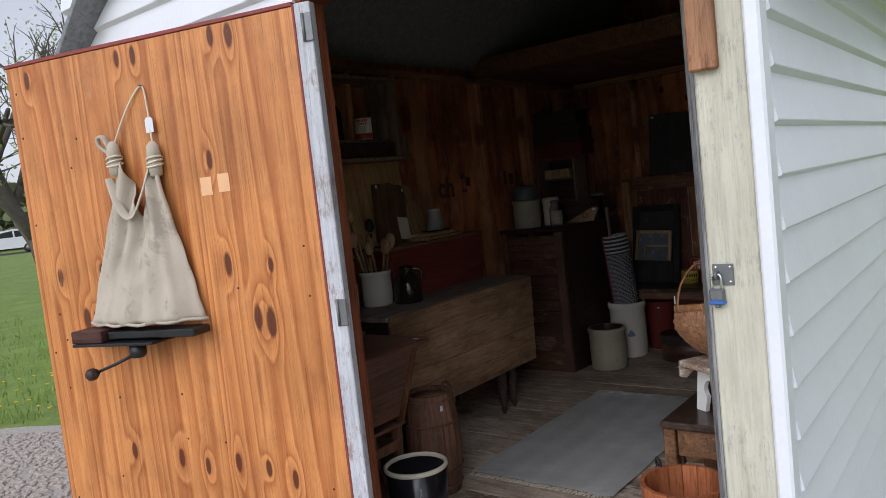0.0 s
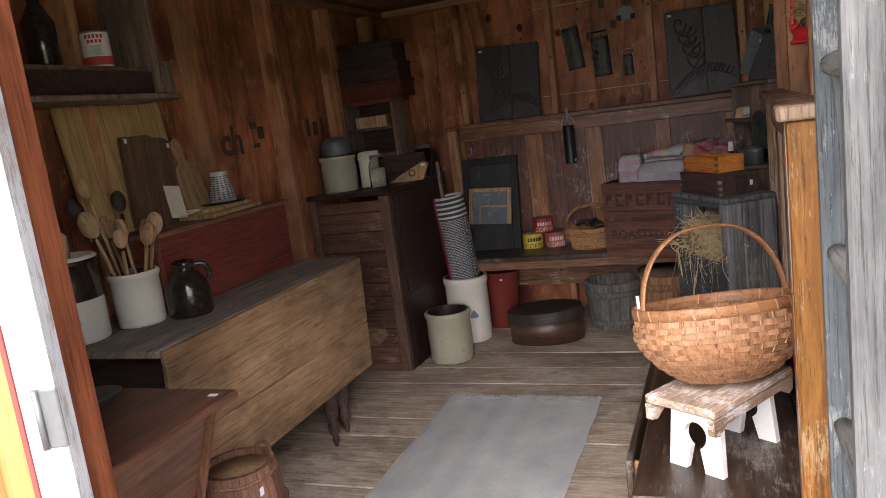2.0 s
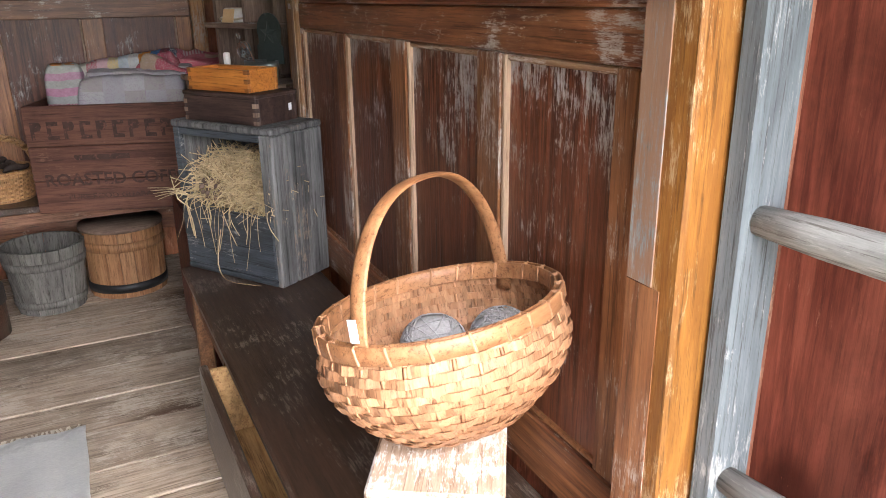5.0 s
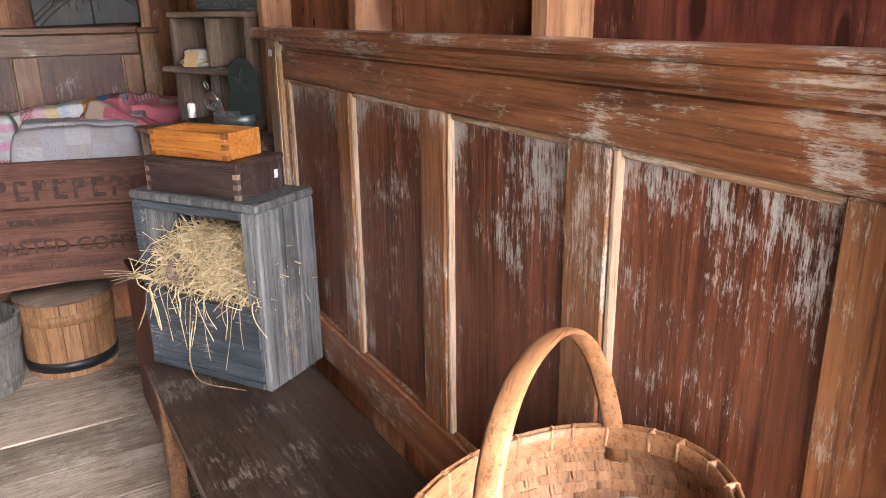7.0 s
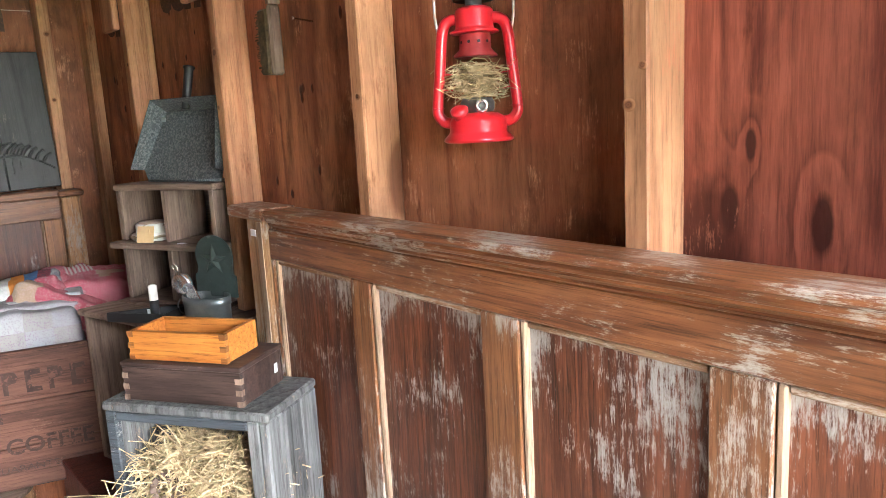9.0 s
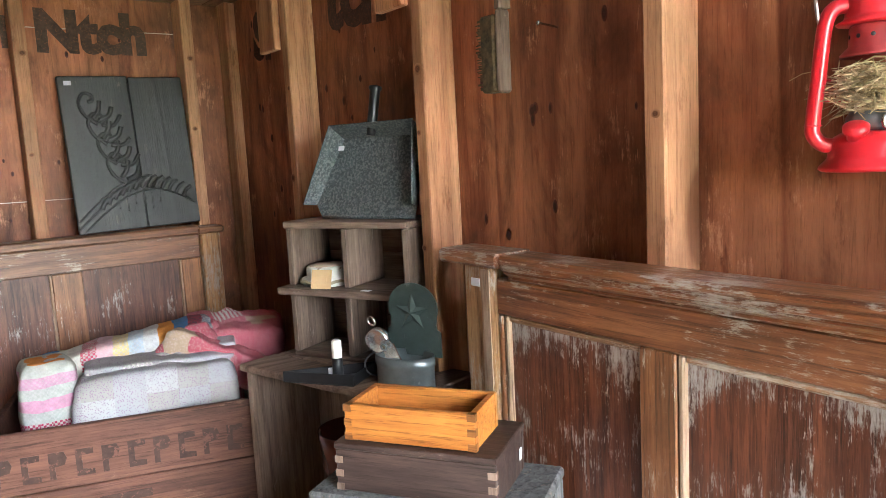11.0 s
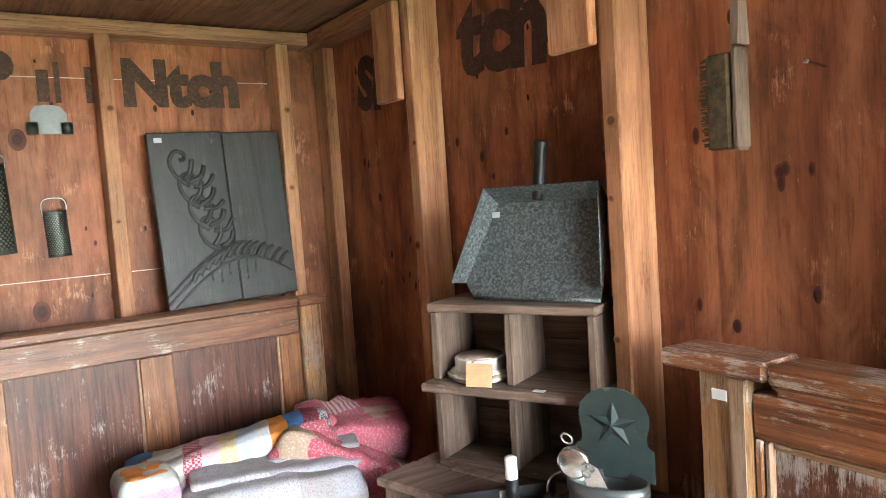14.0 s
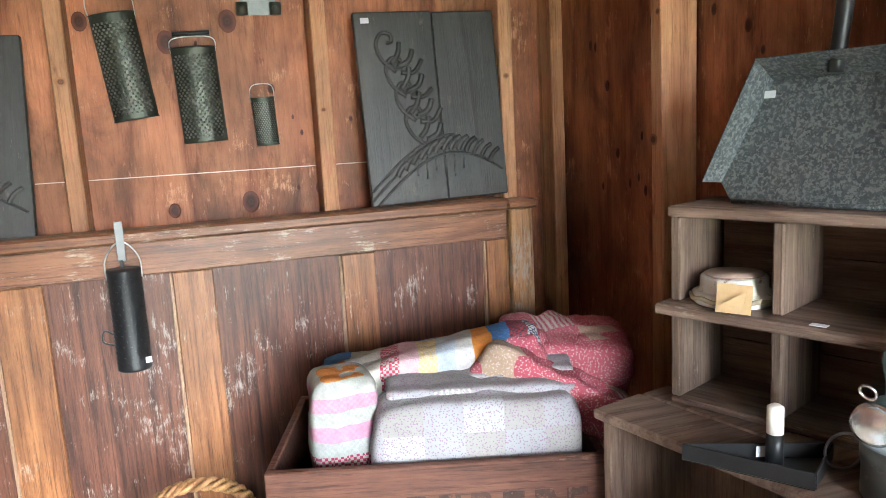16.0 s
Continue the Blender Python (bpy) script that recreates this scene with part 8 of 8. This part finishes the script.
rng = random.Random(3)
for i in range(120):
    end = i % 2
    ob = new("fringe_strand", strand_me)
    ob.parent, ob.matrix_basis = rug, pose(-2.13 + 0.72 * (i // 2 + rng.random()) / 60, 2.723 if end else 4.132, 0.006, 0, 0, rng.uniform(-25, 25))


# ---- on the open door: canvas seed sower ----
CANVAS = paint("dirty_canvas", (0.47, 0.41, 0.33), 0.9, var=0.12, spots=(0.36, 0.31, 0.25), spot_amt=0.33, scale=4, bump=0.6, fine=220)
SS = thing("seed_sower", "hand-cranked seed sower with a dirty canvas bag", "seed sower", m=DM @ pose(-0.70, -0.0125, 1.03))
bag = bmesh.new()
nu, nv = 44, 26
cols = []
for i in range(nu + 1):
    u = i / nu
    col_ = []
    for j in range(nv + 1):
        v = j / nv
        xl, xr = -0.26 + 0.235 * v ** 1.0, 0.245 - 0.115 * v
        x = xl + (xr - xl) * u
        dip = max(0.0, 1 - abs(u - 0.5) / 0.36)
        zt = 0.55 - 0.20 * dip ** 0.8
        z = zt * v
        bulge = 0.085 * math.sin(math.pi * u) ** 0.7 * (1 - 0.75 * v) + 0.012
        fold = 0.036 * (abs(math.sin(u * 10.5 + v * 0.6)) ** 0.45 - 0.6) * (0.35 + v) + 0.010 * (abs(math.sin(u * 17 - v * 2.2)) ** 0.5 - 0.5) + 0.006 * math.sin(u * 31 + v * 3) + 0.012 * noise.noise(Vector((u * 5, v * 6, 2)))
        pinch = 0.03 * max(0, v - 0.5) * dip
        col_.append(bag.verts.new((x, -max(0.008, bulge + fold - pinch), z)))
    cols.append(col_)
for i in range(nu):
    for j in range(nv):
        f = bag.faces.new((cols[i][j], cols[i + 1][j], cols[i + 1][j + 1], cols[i][j + 1]))
        f.smooth = True
bmesh.ops.recalc_face_normals(bag, faces=bag.faces)
bmesh.ops.solidify(bag, geom=list(bag.faces), thickness=0.003)
part("bag", bag, CANVAS, SS, "stained cream canvas bag")
part("hem", tube([(-0.262 + 0.51 * i / 30, -max(0.012, 0.09 * math.sin(math.pi * i / 30) ** 0.7 + 0.014), 0.003 * math.sin(i)) for i in range(31)], 0.006, 6), CANVAS, SS)
part("fold", tube(curve_pts([(-0.07, -0.035, 0.5), (-0.02, -0.06, 0.40), (0.03, -0.065, 0.36), (0.07, -0.05, 0.43), (0.1, -0.03, 0.52)], 6), 0.016, 10, 0.28), CANVAS, SS)
for x, z in ((-0.045, 0.555), (0.125, 0.535)):
    part("knot", lathe([(0, -0.05), (0.02, -0.045), (0.024, 0.0), (0.017, 0.012), (0.024, 0.025), (0.02, 0.055), (0.008, 0.07), (0, 0.068)], 14, (x, -0.026, z)), CANVAS, SS)
    for q in range(3):
        part("binding_cord", tube([(x + 0.0255 * math.cos(a), -0.026 + 0.0255 * math.sin(a), z - 0.01 + q * 0.011 + 0.006 * math.sin(a + q)) for a in [2 * math.pi * i / 16 for i in range(16)]], 0.0035, 5, 1, True), WHT, SS)
part("bow", tube(curve_pts([(-0.045, -0.03, 0.575), (-0.085, -0.04, 0.61), (-0.09, -0.04, 0.64), (-0.065, -0.04, 0.64), (-0.05, -0.035, 0.6)], 5), 0.012, 8, 0.5), CANVAS, SS)
part("hanging_cord", tube(curve_pts([(-0.045, -0.026, 0.60), (0.02, -0.012, 0.72), (0.09, -0.004, 0.795), (0.11, -0.01, 0.72), (0.125, -0.026, 0.58)], 6), 0.0032, 6), WHT, SS, "white hanging cord")
part("price_tag", turned(prism([(-0.016, -0.025), (0.016, -0.025), (0.016, 0.018), (0.008, 0.026), (-0.008, 0.026), (-0.016, 0.018)], 0.001), pose(0.118, -0.02, 0.66)), TAG, SS, "white paper tag")
part("wooden_block", span(-0.255, -0.12, -0.125, -0.01, -0.055, -0.012, 0.004), wood("maroon_block", (0.05, 0.018, 0.015), (0.11, 0.045, 0.038), "x", 6, 0.5), SS, "maroon wooden block")
part("tray", span(-0.25, 0.10, -0.13, -0.008, -0.066, -0.056, 0.003), BLACKM, SS, "black iron tray")
part("spreader", span(-0.115, 0.25, -0.10, -0.012, -0.048, -0.022, 0.004), BLACKM, SS)
part("gear_case", lathe([(0, 0), (0.02, 0), (0.028, 0.01), (0.028, 0.045), (0, 0.046)], 20, (0.0, -0.09, -0.113)), BLACKM, SS)
part("crank", tube([(0.0, -0.11, -0.1), (-0.06, -0.135, -0.125), (-0.135, -0.15, -0.15)], 0.0055, 8), BLACKM, SS, "thin iron crank")
part("crank_knob", turned(lathe([(0, 0), (0.014, 0), (0.021, 0.012), (0.02, 0.03), (0.01, 0.04), (0, 0.04)], 18), pose(-0.145, -0.14, -0.153, 90, 0, 0)), DARKBOX, SS, "dark wooden knob")
sn = thing("door_nail", "small nail holding the sower's cord", "nail", m=DM @ pose(-0.607, -0.012, 1.826))
part("shank", turned(lathe([(0, 0), (0.002, 0), (0.002, 0.014), (0.004, 0.014), (0.004, 0.016), (0, 0.016)], 8), pose(0, 0, 0, 90, 0, 0)), STEEL, sn)

# hinges, hasp and padlock
for z in (0.98, 1.86, 0.25):
    part("hinge", span(0.044, 0.072, -0.024, -0.0185, z, z + 0.085, 0.002), STEEL, door, "small steel butt hinge")
    part("hinge_pin", turned(lathe([(0, 0), (0.005, 0), (0.005, 0.085), (0, 0.085)], 10), pose(0.042, -0.025, z)), STEEL, door)
for x, z in ((-0.33, 1.47), (-0.40, 1.465)):
    part("patch", span(x - 0.022, x + 0.022, -0.0135, -0.0122, z - 0.03, z + 0.03, 0), paint("pale_filler", (0.78, 0.45, 0.24), 0.5, var=0.08), door, "pale bare filler patch") if x == -0.33 else part("patch", span(x - 0.022, x + 0.022, -0.0135, -0.0122, z - 0.03, z + 0.03, 0), MATS["pale_filler"], door, "pale bare filler patch")
NAILD = paint("dark_nail", (0.03, 0.015, 0.01), 0.6)
rng = random.Random(17)
for i in range(26):
    x, z = -rng.uniform(0.06, 1.18), rng.uniform(0.1, 1.93)
    if i < 12:
        x = rng.choice((-0.06, -0.62, -1.18))
        z = 0.12 + 0.16 * i
    part("nail_head", turned(lathe([(0, 0), (0.0042, 0), (0.0035, 0.0012), (0, 0.0014)], 8), pose(x, -0.0121, z, 90, 0, 0)), NAILD, door)
PL = thing("padlock", "steel padlock with a blue band hanging on its hasp", "padlock", m=pose(-0.566, 1.718, 1.05) @ Matrix.Diagonal((0.78, 0.9, 0.78, 1)))
part("body", box((0, 0, 0.012), (0.044, 0.02, 0.036), None, 0.005), STEEL, PL)
part("band", box((0, -0.0005, -0.010), (0.046, 0.022, 0.014), None, 0.003), paint("blue_band", (0.05, 0.13, 0.36), 0.4), PL, "blue plastic band")
part("shackle", tube(curve_pts([(-0.014, 0, 0.03), (-0.014, 0, 0.06), (-0.008, 0, 0.072), (0.008, 0, 0.072), (0.014, 0, 0.06), (0.014, 0, 0.03)], 5), 0.0042, 8), BRIGHT, PL)
part("keyway", lathe([(0, -0.026), (0.008, -0.026), (0.008, -0.017), (0, -0.017)], 12), STEEL, PL)
HS = thing("hasp", "worn steel hasp plate screwed to the jamb", "hasp", (-0.552, 1.7285, 1.105))
part("plate", box((0, -0.0015, 0), (0.048, 0.003, 0.05), None, 0.001), STEEL, HS)
part("staple", tube(curve_pts([(-0.012, -0.003, 0.008), (-0.012, -0.022, 0.006), (-0.012, -0.022, -0.006), (-0.012, -0.003, -0.008)], 4), 0.0035, 8), STEEL, HS)
for x, z in ((-0.016, 0.017), (0.016, 0.017), (0.016, -0.017)):
    part("screw", turned(lathe([(0, 0), (0.004, 0), (0.003, 0.002), (0, 0.002)], 10), pose(x, -0.003, z, 90, 0, 0)), BRIGHT, HS)

# ---- outdoors ----
tuft = bmesh.new()
rng = random.Random(40)
for i in range(9000):
    d = 4.0 + 12 * rng.random() ** 1.5
    a = radians(rng.uniform(149, 172))
    x, y = d * math.cos(a), d * math.sin(a)
    if (x + 2.4) ** 2 / 4.9 ** 2 + (y - 0.5) ** 2 / 3.4 ** 2 < 1.05:
        continue
    h, w = rng.uniform(0.03, 0.09), rng.uniform(0.004, 0.009)
    b = rng.uniform(0, 6.28)
    p = Vector((x, y, -0.171))
    s = Vector((math.cos(b), math.sin(b), 0)) * w
    tip = p + Vector((rng.gauss(0, 0.02), rng.gauss(0, 0.02), h))
    tuft.faces.new((tuft.verts.new(p - s), tuft.verts.new(p + s), tuft.verts.new(tip)))
tagged(new("grass_blades", mesh_of("grass_blades", tuft, paint("grass_blade", (0.22, 0.33, 0.06), 0.8, var=0.4, scale=3))), "green blades of spring grass", "grass", kind="stuff")
fl = bmesh.new()
for i in range(260):
    d = rng.uniform(4.5, 9)
    a = radians(rng.uniform(149, 172))
    x, y = d * math.cos(a), d * math.sin(a)
    if (x + 2.4) ** 2 / 4.9 ** 2 + (y - 0.5) ** 2 / 3.4 ** 2 < 1.0:
        continue
    bmesh.ops.create_cone(fl, cap_ends=True, segments=7, radius1=0.012, radius2=0.02, depth=0.012, matrix=Matrix.Translation((x, y, -0.11)))
tagged(new("dandelions", mesh_of("dandelions", fl, paint("dandelion_yellow", (0.75, 0.55, 0.03), 0.7))), "yellow dandelion heads scattered in the grass", "flowers", kind="stuff")
peb = bmesh.new()
for i in range(4200):
    a, r = rng.uniform(0, 6.28), math.sqrt(rng.random())
    x, y = -5.0 + 1.7 * r * math.cos(a), 1.7 + 0.9 * r * math.sin(a)
    if y > 1.45 and x > -3.15:
        continue
    s = rng.uniform(0.012, 0.03)
    bmesh.ops.create_icosphere(peb, subdivisions=1, radius=1, matrix=Matrix.Translation((x, y, -0.163)) @ Matrix.Rotation(rng.uniform(0, 3), 4, "Z") @ Matrix.Diagonal((s, s * rng.uniform(0.6, 0.9), s * 0.5, 1)))
tagged(new("gravel", mesh_of("gravel", peb, paint("pebbles", (0.42, 0.37, 0.32), 0.85, var=0.35, scale=25))), "loose pale rounded pebbles by the door", "gravel", kind="stuff")


def tree(name, label, at, h, seed, leafy, leafmat):
    rng = random.Random(seed)
    t = thing(name, label, "tree", at)
    bark = MATS.get("bark") or paint("bark", (0.10, 0.085, 0.07), 0.9, var=0.4, scale=8, bump=0.8)
    wood_bm = bmesh.new()
    leaf = bmesh.new()

    def limb(p, d, L, r, depth):
        pts, q, dd = [p.copy()], p.copy(), d.copy()
        for k in range(4):
            dd = (dd + Vector((rng.gauss(0, 0.14), rng.gauss(0, 0.14), rng.gauss(0.03, 0.1)))).normalized()
            q = q + dd * L / 4
            pts.append(q.copy())
        tb = tube(pts, [r * (1 - 0.14 * k) for k in range(5)], 5 if depth else 8)
        me = bpy.data.meshes.new("tmp")
        tb.to_mesh(me)
        tb.free()
        wood_bm.from_mesh(me)
        bpy.data.meshes.remove(me)
        if depth < 4:
            for k in range(3 if depth else 6):
                s = rng.uniform(0.35, 1.0)
                b = pts[min(4, int(s * 4))]
                nd = (dd + Vector((rng.gauss(0, 0.75), rng.gauss(0, 0.75), rng.gauss(0.15, 0.4)))).normalized()
                limb(b, nd, L * rng.uniform(0.5, 0.72), r * 0.5, depth + 1)
        if depth >= 3:
            for k in range(leafy):
                c = pts[rng.randrange(1, 5)] + Vector((rng.gauss(0, 0.25), rng.gauss(0, 0.25), rng.gauss(0, 0.25)))
                a, b = Vector((rng.gauss(0, 1), rng.gauss(0, 1), rng.gauss(0, 1))).normalized() * 0.07, Vector((rng.gauss(0, 1), rng.gauss(0, 1), rng.gauss(0, 1))).normalized() * 0.05
                leaf.faces.new([leaf.verts.new(c + o) for o in (-a, -b, a, b)])

    limb(Vector((0, 0, 0)), Vector((0, 0, 1)), h * 0.42, h * 0.022, 0)
    part("trunk", wood_bm, bark, t)
    part("crown", leaf, leafmat, t, "sparse fresh spring leaves")
    return t


LEAF = paint("spring_leaf", (0.3, 0.36, 0.13), 0.8, var=0.4, scale=2)
tree("tree", "tall tree with fine twigs and sparse spring leaves", (-21.5, 9.5, -0.18), 12, 5, 2, LEAF)
tree("tree", "tall tree with fine twigs and sparse spring leaves", (-30.0, 15.5, -0.18), 14, 11, 4, LEAF)
tree("tree", "distant tree in fresh spring leaf", (-66, 34, -0.18), 13, 21, 14, LEAF)
woods = bmesh.new()
for i in range(1700):
    a = radians(rng.uniform(138, 168))
    d = rng.uniform(88, 112)
    c = Vector((d * math.cos(a), d * math.sin(a), rng.uniform(-0.2, 5.5) + 1.2 * math.sin(a * 60)))
    s = rng.uniform(0.5, 1.1)
    bmesh.ops.create_icosphere(woods, subdivisions=1, radius=s, matrix=Matrix.Translation(c) @ Matrix.Rotation(rng.uniform(0, 6), 4, "Z") @ Matrix.Diagonal((1, 0.8, 0.7, 1)))
for v in woods.verts:
    v.co += Vector((noise.noise(v.co * 1.3), noise.noise(v.co * 1.7 + Vector((5, 0, 0))), noise.noise(v.co * 1.5))) * 0.5
tagged(new("far_woods", mesh_of("far_woods", woods, paint("far_foliage", (0.13, 0.15, 0.07), 0.9, var=0.4, scale=0.3))), "distant hedge of budding woodland", "woods", kind="stuff")

# white hatchback on the far road
structure("road", turned(span(-90, 90, -4, 4, -0.172, -0.162, 0), pose(-68.5, 27, 0, 0, 0, 69)), paint("asphalt", (0.07, 0.07, 0.072), 0.9, var=0.2, scale=4), "narrow grey asphalt road beyond the lawn", "road")
CR = thing("car", "white compact hatchback parked on the far road", "car", (-68.2, 27.0, -0.16), 69)
CARW = paint("white_car_paint", (0.78, 0.79, 0.80), 0.25, var=0.03, spec=0.6)
CARG = paint("car_window", (0.03, 0.035, 0.04), 0.1, var=0.1, spec=0.7)
body = [(-2.3, 0.45), (-2.32, 0.95), (-2.05, 1.25), (-1.35, 1.32), (-0.6, 1.95), (0.4, 2.08), (1.7, 2.0), (2.15, 1.45), (2.28, 1.2), (2.25, 0.45)]
part("body", prism(body, 1.9), CARW, CR)
part("side_window", prism([(-0.95, 1.38), (-0.45, 1.82), (0.35, 1.93), (0.4, 1.38)], 1.92), CARG, CR, "dark side window")
part("side_window", prism([(0.5, 1.38), (0.48, 1.93), (1.5, 1.87), (1.75, 1.42)], 1.92), CARG, CR, "dark side window")
part("tail_lamp", span(2.1, 2.29, -0.96, -0.6, 1.15, 1.6, 0.02), paint("red_lamp", (0.5, 0.03, 0.03), 0.3), CR, "red tail lamp")
part("tail_lamp", span(2.1, 2.29, 0.6, 0.96, 1.15, 1.6, 0.02), MATS["red_lamp"], CR, "red tail lamp")
TYRE = paint("tyre_rubber", (0.02, 0.02, 0.02), 0.8)
for x in (-1.45, 1.45):
    for y in (-0.86, 0.86):
        wh = part("wheel", turned(lathe([(0, -0.12), (0.38, -0.12), (0.4, -0.08), (0.4, 0.08), (0.38, 0.12), (0, 0.12)], 24), pose(x, y, 0.4, 90, 0, 0)), TYRE, CR)
        part("rim", turned(lathe([(0, -0.13), (0.24, -0.128), (0.26, 0), (0.24, 0.128), (0, 0.13)], 16), pose(x, y, 0.4, 90, 0, 0)), STEEL, wh)
